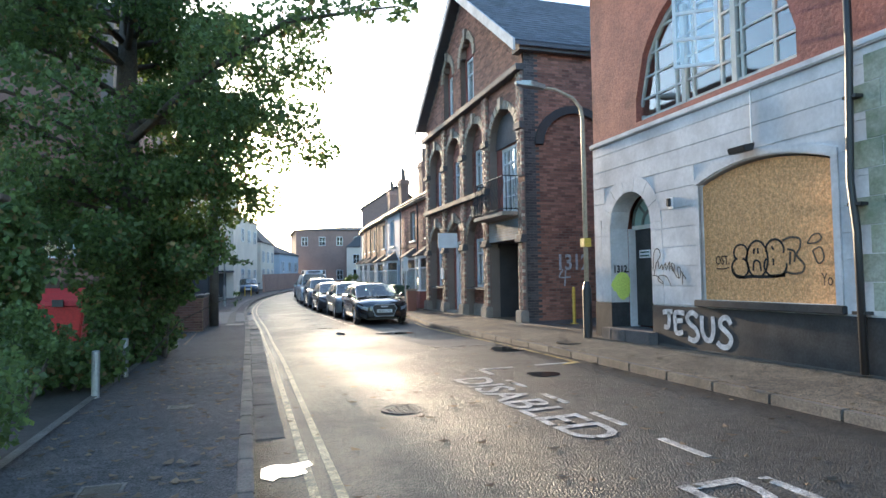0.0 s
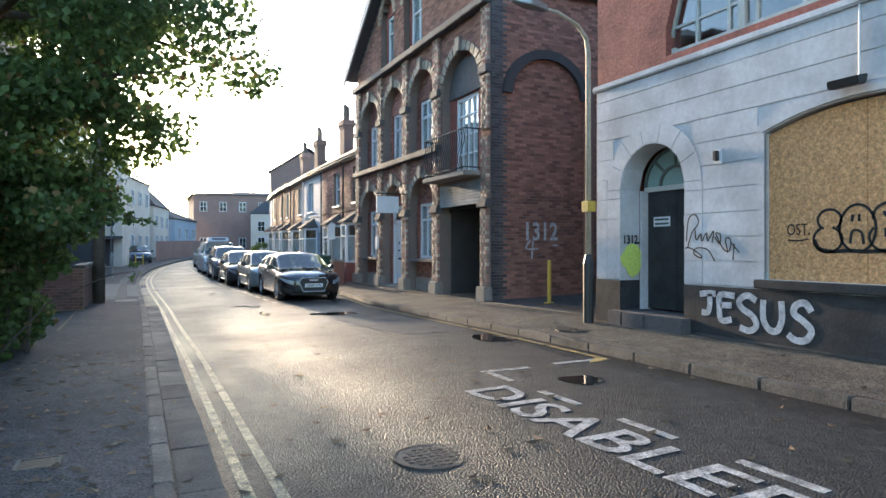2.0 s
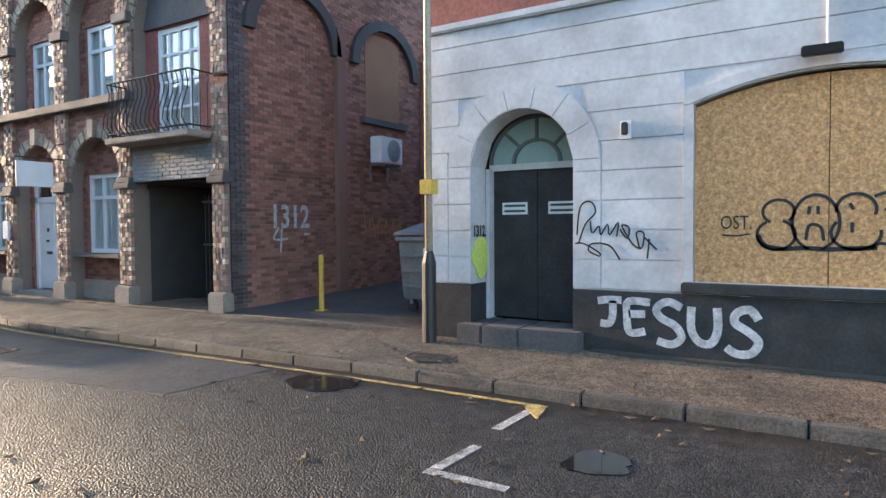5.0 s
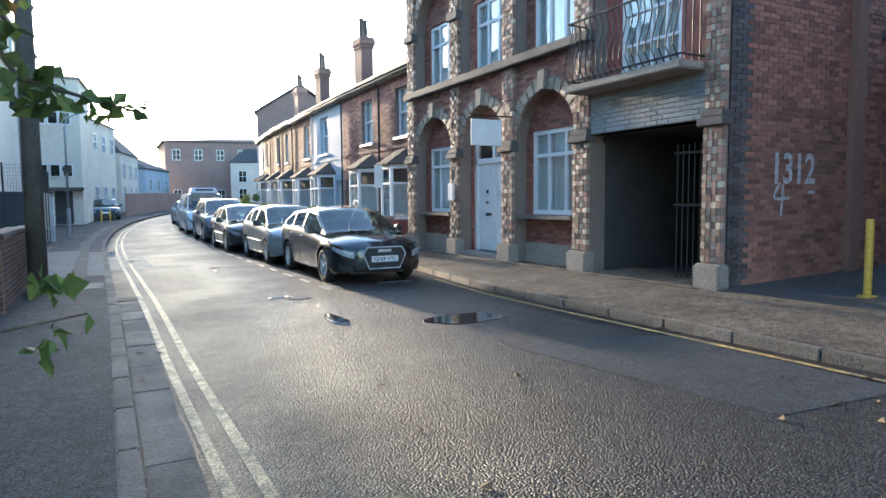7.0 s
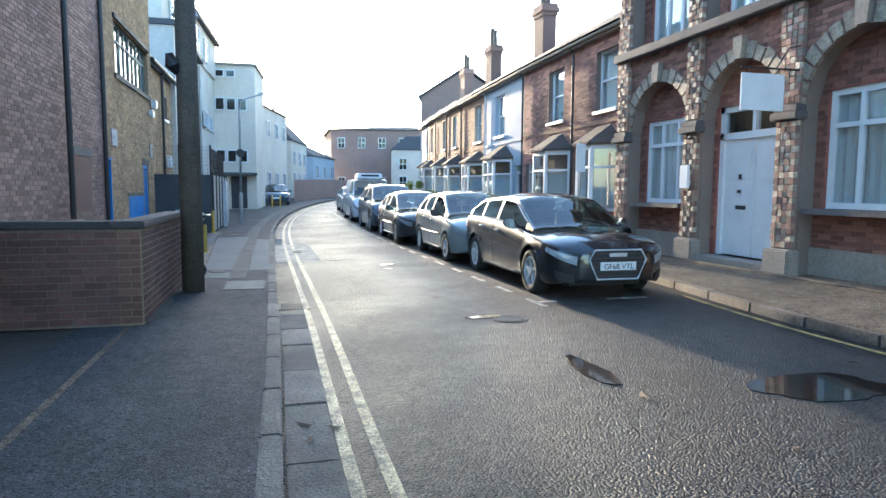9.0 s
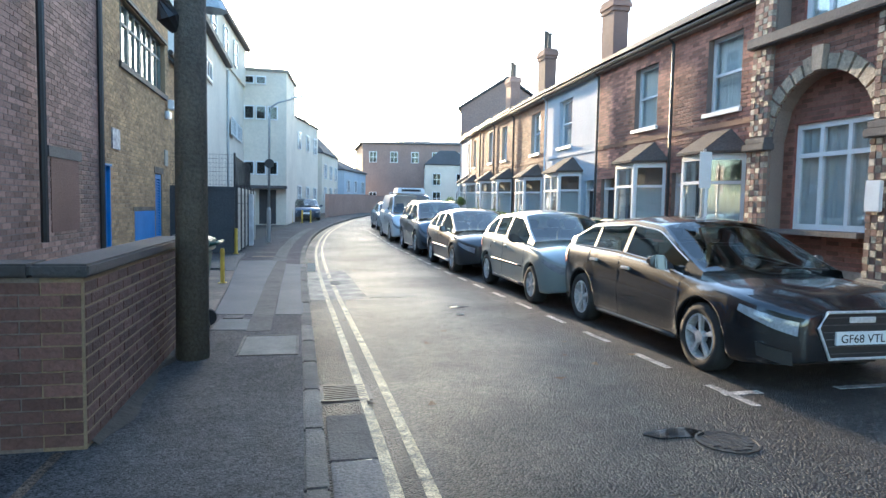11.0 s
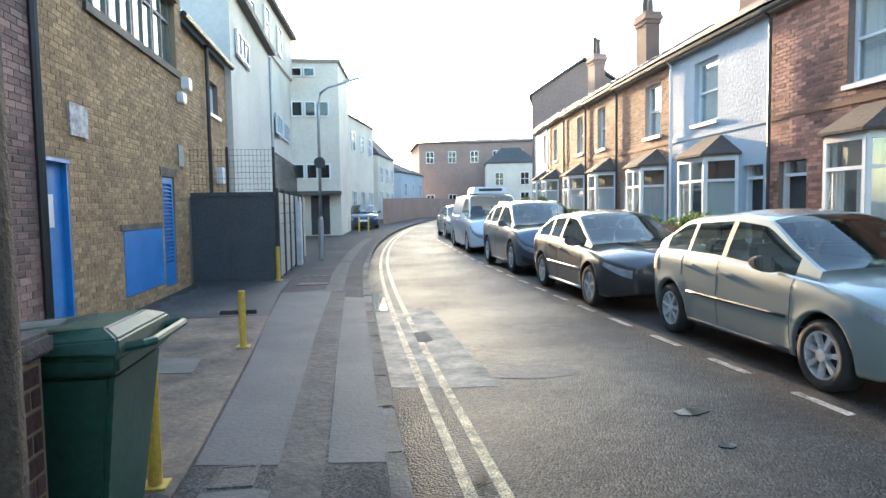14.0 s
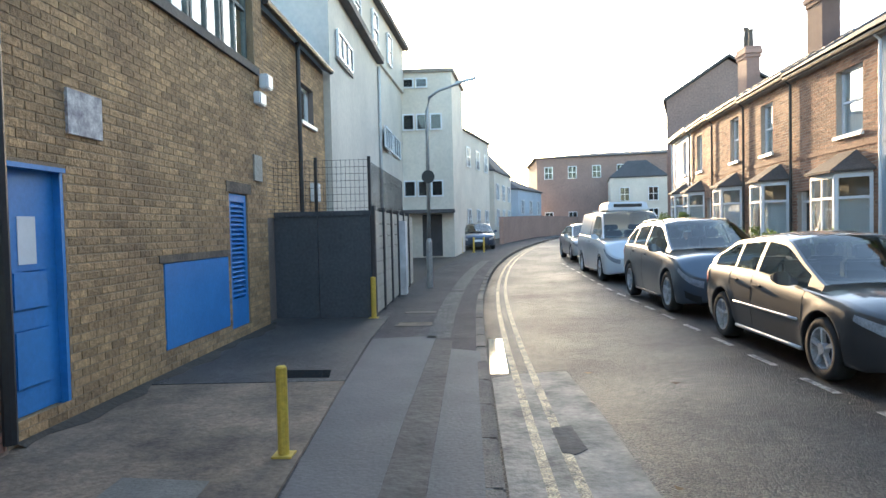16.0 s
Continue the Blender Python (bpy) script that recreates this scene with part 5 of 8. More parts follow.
def white_blocks():
    b = thing("white_rendered_block", (-3.6, 43, 0), "tall white rendered block with small windows and ledges", "building")
    to = facing_right(-3.6)
    part("wall", Shape().box(-12, -3.6, 39.6, 47.2, 0, 7.5), FAR_WHITE, b)
    part("ledge", Shape().box(-12, -3.35, 39.5, 47.3, 7.5, 7.7), DARK_STONE, b)
    part("upper_wall", Shape().prism([(-4.0, 39.7), (-3.3, 53.15), (-12, 53.15), (-12, 39.7)], 7.7, 9.6), FAR_WHITE, b)
    part("roof", Shape().prism([(-3.8, 39.6), (-3.05, 53.3), (-12, 53.3), (-12, 39.6)], 9.6, 9.8), FELT, b)
    part("far_wall", Shape().prism([(-3.68, 47.2), (-3.42, 53.2), (-12, 53.2), (-12, 47.2)], 0, 7.7), FAR_WHITE, b)
    flat_window(to, 40.3, 42.2, 5.9, 6.6, b, lights=(0.33, 0.66), sill=STONE)
    up = lambda u, d, z: (-4.0 + 0.052 * u + d, 39.7 + u, z)
    for u in (1.3, 4.0, 6.7, 9.4):
        flat_window(up, u, u + 0.9, 8.0, 9.2, b, lights=(), transoms=(0.5,))
    fw = facing_right(-3.5)
    flat_window(fw, 47.8, 49.6, 4.6, 5.4, b, lights=(0.33, 0.66))
    flat_window(fw, 50.2, 52.4, 4.6, 5.4, b, lights=(0.33, 0.66))
    part("vent_hood", Shape().tube([(-3.2, 39.9, 7.9), (-3.2, 39.9, 8.2)], [0.5, 0.35], 10), GALV, b)
    part("waste_pipe", Shape().tube([(-3.55, 47.25, 0.2), (-3.55, 47.25, 7.4)], 0.06, 8), GALV, b)
    t = thing("stair_tower", (-2.3, 55, 0.2), "white rendered stair tower with rows of small windows", "building")
    poly = [(-3.7, 53.2), (-1.15, 53.2), (-0.75, 57.5), (-3.7, 57.5)]
    part("wall", Shape().prism(poly, 0, 8.6), FAR_WHITE, t)
    part("parapet", Shape().prism([(-3.8, 53.1), (-1.05, 53.1), (-0.65, 57.6), (-3.8, 57.6)], 8.6, 8.75), STONE, t)
    tb = facing_back(53.2)
    for z in (3.0, 6.0, 7.9):
        for k in range(3 if z < 7 else 2):
            u = -3.4 + k * 0.62
            flat_window(tb, u, u + 0.55, z, z + (0.75 if z < 7 else 0.45), t, lights=())
    part("canopy", Shape().box(-3.7, -1.1, 52.3, 53.2, 2.0 + 0.25, 2.4), DARK_STONE, t)
    part("doorway", Shape(tb).box(-2.6, -1.7, 0.0, 0.02, 0.3, 2.2), DARK_TIMBER, t)
    part("waste_pipe", Shape().tube([(-3.72, 53.1, 0.2), (-3.72, 53.1, 8.6)], 0.06, 8), BLACK_METAL, t)


white_blocks()


def far_houses():
    specs = [
        ("far_white_house", "white rendered house with tall narrow windows and a dark roof", [(-0.9, 64.5), (0.9, 72), (-8, 74), (-8, 64.5)], 7.2, FAR_WHITE, FELT, 0.5),
        ("far_pale_house", "pale rendered cottage with a steep dark roof", [(1.3, 73.5), (3.0, 81), (-6, 83), (-6, 73.5)], 5.2, FAR_WHITE, FELT, 3.0),
        ("far_blue_house", "pale blue low cottage with a gabled roof", [(3.7, 82), (6.6, 90), (-3, 92), (-3, 82)], 4.2, PALE_BLUE, FELT, 1.4),
        ("far_brick_house", "brown brick building closing the bend of the street", [(6.5, 93), (26, 89), (28, 100), (6.5, 104)], 8.0, FAR_BRICK, FELT, 0.6),
        ("far_shop_house", "white fronted building with dormer windows", [(12.6, 85.0), (17.6, 84.0), (18.6, 90), (13.6, 91)], 5.2, FAR_WHITE, FELT, 1.6),
    ]
    for name, label, poly, h, mat, rm, rr in specs:
        g = rise(poly[0][1])
        b = plain_building(name, label, poly, 0, h + g, mat, rm, rr, "house")
        (x0, y0), (x1, y1) = poly[0], poly[1]
        to = along(x0, y0, x1, y1) if x0 < x1 and y1 - y0 < 3 else along(x1, y1, x0, y0)
        if name.startswith("far_white") or name.startswith("far_pale") or name.startswith("far_blue"):
            v = (x1 - x0, y1 - y0)
            L = math.hypot(*v)
            to = lambda u, d, z, x0=x0, y0=y0, v=v, L=L: (x0 + v[0] / L * u + v[1] / L * d, y0 + v[1] / L * u - v[0] / L * d, z)
        else:
            v = (x1 - x0, y1 - y0)
            L = math.hypot(*v)
            to = lambda u, d, z, x0=x0, y0=y0, v=v, L=L: (x0 + v[0] / L * u + v[1] / L * d, y0 + v[1] / L * u - v[0] / L * d, z)
        if L > 1:
            n = max(2, int(L / 2.4))
            for i in range(n):
                u = L * (i + 0.5) / n - 0.45
                flat_window(to, u, u + 0.9, g + h - 2.2, g + h - 0.9, b, lights=(0.5,), transoms=(0.5,))
                if mat is not PALE_BLUE:
                    flat_window(to, u, u + 0.9, g + 0.9, g + 2.3, b, lights=(0.5,), transoms=(0.5,))
        if name in ("far_white_house", "far_pale_house"):
            chimney(b, x0 - 1.5, y0 + 1.0, g + h, g + h + 2.2, w=0.9, l=0.7)
    w = thing("boundary_wall", (0, 62, 0.3), "brown brick and timber boundary wall along the bend", "wall")
    s = Shape()
    pts = [(left_kerb(y) - 2.05, y) for y in (64.5, 68, 72, 76, 80, 84, 88)]
    for (xa, ya), (xb, yb) in zip(pts, pts[1:]):
        s.loft([[(xa + e, ya, rise(ya) - 0.2), (xa + e, ya, rise(ya) + 1.7), (xb + e, yb, rise(yb) + 1.7), (xb + e, yb, rise(yb) - 0.2)] for e in (0, -0.25)])
    part("wall", s, FAR_BRICK, w)

    b = thing("tall_gabled_house", (13.5, 60, 0.4), "tall plain brown brick gabled house above the terrace end", "house")
    part("wall", Shape().loft([[(x + e, y, z) for x, z in ((10.4, 0.0), (17.2, 0.0), (17.2, 8.3), (13.7, 10.4), (10.4, 8.3))] for y, e in ((60, 0), (70, 3.4))]), FAR_BRICK, b)
    for xa, xb in ((10.15, 13.7), (13.7, 17.5)):
        za, zb = (8.15, 10.5) if xa < 11 else (10.5, 8.15)
        part("roof", Shape().loft([[(x + e, y, z) for x, z in ((xa, za), (xb, zb), (xb, zb + 0.15), (xa, za + 0.15))] for y, e in ((59.8, 0), (70.2, 3.5))]), FELT, b)


far_houses()


# ---- cars ----
def wheel(parent, x, y, z, r, side, w=0.2, spokes=5):
    def at(a, rad, off):
        return (x + side * off, y + rad * math.cos(a), z + rad * math.sin(a))
    n = 28
    prof = [(r * 0.66, 0.0), (r * 0.7, 0.012), (r * 0.92, 0.015), (r, -0.02), (r, -w + 0.02), (r * 0.9, -w), (r * 0.66, -w)]
    s = Shape()
    rings = [[at(2 * math.pi * i / n, p, o) for p, o in prof] for i in range(n + 1)]
    s.loft(rings, closed=True, caps=False)
    t = part("wheel", s, RUBBER, parent, smooth=True)
    s = Shape()
    prof = [(r * 0.68, 0.005), (r * 0.62, 0.008), (r * 0.6, -0.05), (r * 0.6, -w)]
    s.loft([[at(2 * math.pi * i / n, p, o) for p, o in prof] for i in range(n + 1)], closed=False, caps=False)
    for k in range(spokes):
        a = 2 * math.pi * k / spokes + 0.3
        s.loft([[at(a - 0.26, r * 0.16, 0.0), at(a + 0.26, r * 0.16, 0.0), at(a + 0.26, r * 0.16, -0.04), at(a - 0.26, r * 0.16, -0.04)],
                [at(a - 0.13, r * 0.62, 0.006), at(a + 0.13, r * 0.62, 0.006), at(a + 0.13, r * 0.62, -0.03), at(a - 0.13, r * 0.62, -0.03)]])
    s.loft([[at(2 * math.pi * i / 12, r * 0.18, o) for i in range(12)] for o in (-0.05, 0.012)])
    part("rim", s, ALLOY, t)
    s = Shape().loft([[at(2 * math.pi * i / 20, r * 0.6, o) for i in range(20)] for o in (-0.12, -0.08)])
    part("brake_disc", s, BLACK_METAL, t)


def bands(points, width):
    """A curve through (length, value) points, rounded over a width at each of them."""
    def at(l):
        total = 0.0
        for k in range(9):
            q = l + width * (k / 8 - 0.5)
            if q <= points[0][0]:
                total += points[0][1]
            elif q >= points[-1][0]:
                total += points[-1][1]
            else:
                for (a, va), (b, vb) in zip(points, points[1:]):
                    if a <= q <= b:
                        total += va + (vb - va) * (q - a) / max(1e-6, b - a)
                        break
        return total / 9
    return at


def car(name, label, x_side, y_front_axle, base, paint, L=4.3, W=1.79, H=1.42, wb=2.62, r=0.32, hood=0.92, belt=0.94, front=0.86, scuttle=1.0, roof_f=1.9, roof_b=3.35, tail=4.0, van=False, plate="", grille=True, spokes=5, rail=False, side_strip=False, dark_mirror=False, chrome=False):
    """A car that faces -y. Lengths run from the nose; x_side is its side towards the road's middle."""
    y0 = y_front_axle - front
    xc = x_side + W / 2
    zr = base
    b = thing(name, (xc, y0 + L / 2, zr), label, "car" if not van else "van", "parked vehicles")
    hw = W / 2
    P = lambda x, l, z: (xc + x, y0 + l, zr + z)
    clad = BLACK_METAL
    arch = r + 0.055

    def half(l):
        """Half the width in plan."""
        f = 1.0
        if l < 0.55:
            f -= 0.36 * (1 - max(l, 0) / 0.55) ** 3
        if L - l < 0.42:
            f -= (0.12 if van else 0.26) * (1 - max(L - l, 0) / 0.42) ** 3
        return hw * f

    deck = bands([(0, 0.7), (0.1, 0.78), (0.4, hood - 0.065), (scuttle, hood), (scuttle + 0.2, hood + 0.02), (tail, belt + 0.06), (L - 0.05, belt - 0.02), (L, belt - 0.1)], 0.16)
    shoulder = bands([(0, 0.63), (0.15, 0.71), (0.5, hood - 0.13), (scuttle, hood - 0.09), (roof_f, belt - 0.04), (L * 0.6, belt), (tail, belt + 0.03), (L - 0.1, belt - 0.04), (L, belt - 0.14)], 0.25)

    def low(l):
        z = 0.2 + 0.06 * max(0.0, 1 - l / 0.3) + 0.1 * max(0.0, 1 - (L - l) / 0.35)
        for c in (front, front + wb):
            d = abs(l - c)
            if d < arch:
                z = max(z, r + math.sqrt(arch * arch - d * d))
        return z

    def flank(l, z):
        """Half the width at a height: tucked at the sill, fullest under the shoulder crease, leaning in above it."""
        s = shoulder(l)
        k = (z - 0.2) / max(0.05, s - 0.2)
        f = 0.945 + 0.055 * min(1, k / 0.45) ** 0.7 if k < 0.45 else 1.0 - 0.012 * ((k - 0.45) / 0.37) if k < 0.82 else 0.988 - 0.05 * min(1, (k - 0.82) / 0.18) ** 1.6
        for c in (front, front + wb):
            d = math.hypot(l - c, z - r) - arch
            if 0 <= d < 0.1:
                f += 0.016 * (1 - d / 0.1)
        return half(l) * f

    stations = sorted({0.0, L, *[i * 0.05 for i in range(int(L / 0.05) + 1)], *[c + arch * math.cos(math.pi * k / 16) for c in (front, front + wb) for k in range(17)]})
    stations = [l for i, l in enumerate(stations) if i == 0 or l - stations[i - 1] > 0.006]

    def ring(l, push=0.0, squash=1.0):
        lo, s, c = low(l), shoulder(l), deck(l)
        lo = min(lo, s - 0.03)
        pts = [(flank(l, lo) - 0.2, lo + 0.004), (flank(l, lo) - 0.012, lo)]
        for k in (0.03, 0.1, 0.25, 0.45, 0.6, 0.75, 0.82, 0.9, 0.97, 1.0):
            z = lo + (s - lo) * k
            pts.append((flank(l, z), z))
        w = pts[-1][0]
        for u in (0.93, 0.8, 0.55, 0.28):
            pts.append((w * u, s + (c - s) * (1 - u ** 2.6) + 0.012 * math.sin(math.pi * u)))
        mid = (lo + s) / 2
        out = [P(x * squash, l + push, mid + (z - mid) * squash) for x, z in pts]
        out.append(P(0, l + push, mid + (c - mid) * squash))
        return out + [P(-x * squash, l + push, mid + (z - mid) * squash) for x, z in pts[::-1]]

    rows = [ring(0.0, -0.035, 0.9), ring(0.0, -0.015, 0.97)] + [ring(l) for l in stations] + [ring(L, 0.015, 0.97), ring(L, 0.03, 0.88)]
    body = Shape().loft(rows, closed=False, caps=False)
    n = len(rows[0])
    body.f += [tuple(range(n))[::-1], tuple(range((len(rows) - 1) * n, len(rows) * n))]
    part("body", body, paint, b, smooth=True)
    for c in (front, front + wb):
        for sx in (1, -1):
            part("wheel_arch", Shape().loft([[P(sx * x, c + arch * math.cos(math.pi * k / 14 - 0.25 + 0.5 * k / 14), r + arch * math.sin(math.pi * k / 14 - 0.25 + 0.5 * k / 14)) for k in range(15)] for x in (hw * 0.95, hw * 0.6)], closed=False, caps=False), clad, b)
    part("underbody", Shape().box(xc - hw * 0.6, xc + hw * 0.6, y0 + 0.3, y0 + L - 0.25, zr + 0.17, zr + 0.68).box(xc - hw * 0.86, xc + hw * 0.86, y0 + front + arch, y0 + front + wb - arch, zr + 0.19, zr + 0.6), clad, b)

    # cabin above the belt: one smooth surface, cut into panes, pillars and roof
    top = bands([(scuttle - 0.02, hood + 0.005), (roof_f, H - 0.045), ((roof_f + roof_b) / 2 - 0.2, H), (roof_b, H - (0.02 if van else 0.065)), (tail, belt + 0.09)], 0.2 if not van else 0.14)
    rail_gap = 0.05
    cut_b = roof_f + (roof_b - roof_f) * 0.36
    cut_c = roof_b - 0.24 if not van else roof_f + 0.75
    end_g = tail - 0.26 if not van else cut_c
    marks = sorted({round(scuttle - 0.02 + (tail - scuttle + 0.02) * i / 44, 3) for i in range(45)} | {cut_b - 0.04, cut_b + 0.04, cut_c - 0.03, cut_c + 0.03, end_g, roof_f, roof_b, scuttle + 0.26})
    marks = [l for i, l in enumerate(marks) if i == 0 or l - marks[i - 1] > 0.004]

    def cabin(l):
        zb_ = shoulder(l) - 0.015
        zt = max(top(l), zb_ + 0.012)
        h = max(0.004, zt - zb_ - rail_gap * min(1, (zt - zb_) / 0.3))
        bw = flank(l, shoulder(l)) * 0.985
        lean = 0.36 if not van else 0.2
        side = []
        for k in (0.0, 0.1, 0.4, 0.7, 0.88, 1.0):
            side.append((bw - lean * h * k - 0.05 * h * k * k, zb_ + h * k))
        rw = side[-1][0]
        bow = -0.15 * (1 - min(1, max(0, (l - scuttle) / (roof_f - scuttle + 0.3)))) + 0.1 * min(1, max(0, (l - roof_b + 0.2) / (tail - roof_b + 0.2)))
        over = [(rw * u, bow * (1 - u * u), zb_ + h + (zt - zb_ - h) * (1 - u ** 4) + 0.02 * (1 - u * u)) for u in (0.96, 0.88, 0.6, 0.3, 0.0)]
        return [(x, 0.0, z) for x, z in side] + over

    groups = {}
    grid = [(l, cabin(l)) for l in marks]
    for (la, ra), (lb, rb) in zip(grid, grid[1:]):
        m = (la + lb) / 2
        for j in range(len(ra) - 1):
            for sx in (1, -1):
                if j < 5:
                    glass = scuttle + 0.26 < m < end_g and 1 <= j < 4 and abs(m - cut_b) > 0.04 and abs(m - cut_c) > 0.03 and not (van and m > cut_c)
                    if glass:
                        key = ("side_window", 0 if m < cut_b else 1 if m < cut_c else 2, sx)
                    else:
                        key = ("pillar_trim", 0 if m < cut_b + 0.05 else 1, sx) if 1 <= j < 4 and (abs(m - cut_b) < 0.04 or (abs(m - cut_c) < 0.03 and not van)) else ("cabin_side", 0, sx)
                else:
                    key = ("windscreen", 0, 0) if m < roof_f and j > 5 else ("rear_screen", 0, 0) if m > roof_b + 0.06 and j > 6 and not van else ("roof", 0, 0)
                s = groups.setdefault(key, Shape())
                q = [(la, ra[j]), (lb, rb[j]), (lb, rb[j + 1]), (la, ra[j + 1])]
                s.add([P(sx * p[0], l + p[1], p[2]) for l, p in q], [(0, 1, 2, 3)])
    for (nm, _, _), s in groups.items():
        part(nm, s, CAR_PANE if nm in ("side_window", "windscreen", "rear_screen") else clad if nm == "pillar_trim" else paint, b, smooth=True)
    if chrome:
        for sx in (1, -1):
            pts = [l for l in marks if scuttle + 0.26 <= l <= end_g]
            part("window_trim", Shape().tube([P(sx * (cabin(l)[1][0] + 0.004), l, cabin(l)[1][2]) for l in pts] + [P(sx * (cabin(l)[4][0] + 0.004), l, cabin(l)[4][2]) for l in pts[::-1]], 0.008, 5), ALLOY, b)
    part("interior", Shape().box(xc - hw * 0.8, xc + hw * 0.8, y0 + scuttle + 0.25, y0 + tail - 0.2, zr + 0.6, zr + belt - 0.1), clad, b)
    seats = Shape()
    for sx in (-0.36, 0.36):
        for l in (roof_f + 0.25, roof_f + 1.05):
            if l < tail - 0.5:
                seats.box(xc + sx - 0.23, xc + sx + 0.23, y0 + l, y0 + l + 0.14, zr + belt - 0.12, zr + belt + 0.16)
                seats.box(xc + sx - 0.12, xc + sx + 0.12, y0 + l + 0.02, y0 + l + 0.1, zr + belt + 0.17, zr + belt + 0.33)
    part("seat_backs", seats, clad, b, bevel=0.03)

    def patch(l0, l1, z0, z1, sx, off, taper=0.0, n_=8):
        """A skin on the flank between two lengths, its foot and head given below the shoulder."""
        rows_ = []
        for i in range(n_ + 1):
            l = l0 + (l1 - l0) * i / n_
            k = i / n_
            a, c = shoulder(l) - z0 + taper * k, shoulder(l) - z1
            rows_.append([P(sx * (flank(l, a + (c - a) * t) + off), l - (off if l < 1 else -off if l > L - 1 else 0), a + (c - a) * t) for t in (0, 0.33, 0.66, 1)])
        return Shape().loft(rows_, closed=False, caps=False)

    for sx in (1, -1):
        part("headlight", patch(0.0, 0.36 if not van else 0.45, 0.16, 0.045, sx, 0.008, 0.06), material_headlamp, b, "clear headlight", smooth=True)
        part("tail_light", patch(L - 0.34, L - 0.01, 0.24, 0.05, sx, 0.006), RED_PLASTIC, b, smooth=True)
        lm = scuttle + 0.42
        xm, zm = flank(lm, shoulder(lm)), shoulder(lm) + 0.02
        part("door_mirror", Shape().loft([[P(sx * (xm + e), lm + 0.06 * t + d, zm + z) for d, z in ((0.0, lo_), (0.1, lo_ + 0.01), (0.12, hi_ - 0.02), (0.02, hi_))] for e, t, lo_, hi_ in ((-0.03, 0, 0.0, 0.05), (0.03, 0, 0.0, 0.08), (0.07, 0, -0.01, 0.145), (0.16, 0.5, 0.0, 0.15), (0.205, 1, 0.03, 0.12))]), clad if dark_mirror else paint, b, bevel=0.012)
        for l in (cut_b - 0.26, cut_c - 0.22 if not van else cut_b + 0.3):
            zh = shoulder(l) - 0.12
            xh = flank(l, zh)
            part("door_handle", Shape().box(*sorted((xc + sx * (xh - 0.01), xc + sx * (xh + 0.025))), y0 + l, y0 + l + 0.19, zr + zh - 0.02, zr + zh + 0.016), ALLOY if chrome else paint, b, bevel=0.009)
        for l, z_lo in ((scuttle + 0.24, 0.26), (cut_b + 0.02, 0.26), (min(cut_c + 0.05, front + wb + 0.1), r + arch + 0.08)):
            zs_ = [z_lo + (shoulder(l) - 0.01 - z_lo) * i / 8 for i in range(9)]
            part("door_seam", Shape().tube([P(sx * (flank(l, z) - 0.002), l, z) for z in zs_], 0.0045, 4), clad, b)
        part("sill_trim", Shape().tube([P(sx * (flank(l, 0.23) + 0.002), l, 0.23) for l in [front + arch + 0.06 + (wb - 2 * arch - 0.12) * i / 6 for i in range(7)]], 0.024, 6), ALLOY if side_strip == "chrome" else clad, b, smooth=True)
        if side_strip:
            part("side_strip", Shape().tube([P(sx * (flank(l, 0.53) + 0.004), l, 0.53 + 0.02 * (l / L)) for l in [front + arch + 0.08 + (wb - 2 * arch - 0.14) * i / 8 for i in range(9)]], 0.016, 6), ALLOY if side_strip == "chrome" else clad, b, smooth=True)
        if rail:
            part("roof_rail", Shape().tube([P(sx * (cabin(l)[5][0] - 0.04), l, cabin(l)[5][2] + z) for l, z in ((roof_f + 0.1, 0.01), (roof_f + 0.22, 0.05), ((roof_f + roof_b) / 2, 0.055), (roof_b - 0.2, 0.05), (roof_b - 0.08, 0.0))], 0.016, 6), clad, b, smooth=True)
    nose = y0 - 0.04
    if grille:
        hexa = [(-0.34, 0.69), (0.34, 0.69), (0.42, 0.56), (0.3, 0.3), (-0.3, 0.3), (-0.42, 0.56)]
        g = part("grille", Shape().loft([[(xc + x, nose - 0.006, zr + z) for x, z in hexa], [(xc + x, nose + 0.1, zr + z) for x, z in hexa]]), BLACK_METAL, b)
        part("grille_surround", Shape().tube([(xc + x, nose - 0.012, zr + z) for x, z in hexa + hexa[:1]], 0.013, 6), ALLOY, g)
        sl = Shape()
        for k in range(6):
            wk = 0.29 + 0.1 * min(k, 4) / 4
            sl.box(xc - wk, xc + wk, nose - 0.012, nose, zr + 0.34 + k * 0.06, zr + 0.347 + k * 0.06)
        part("grille_insert", sl, DARK_STONE, g)
        part("badge", Shape().box(xc - 0.13, xc + 0.13, nose - 0.022, nose - 0.008, zr + 0.6, zr + 0.65), ALLOY, g, bevel=0.006)
        for sx in (1, -1):
            part("air_intake", patch(0.02, 0.2, 0.42, 0.3, sx, 0.006), clad, b, smooth=True)
    else:
        part("lower_grille", Shape().box(xc - 0.48, xc + 0.48, nose - 0.008, nose + 0.1, zr + 0.26, zr + 0.36), BLACK_METAL, b, bevel=0.02)
        part("upper_grille", Shape().box(xc - 0.3, xc + 0.3, nose - 0.004, nose + 0.12, zr + 0.57, zr + 0.64), BLACK_METAL, b, bevel=0.015)
    p = part("number_plate", Shape().box(xc - 0.26, xc + 0.26, nose - 0.03, nose - 0.012, zr + 0.42, zr + 0.53), WHITE_PAINT, b, "white number plate")
    if plate:
        tx = text_shape(plate, 0.1, 0.001)
        wdt = max(v[0] for v in tx.v)
        tx.v = [(xc + (v[0] - wdt / 2) * 0.44 / wdt, nose - 0.032 - v[2], zr + 0.438 + v[1]) for v in tx.v]
        part("plate_text", tx, BLACK_INK, p)
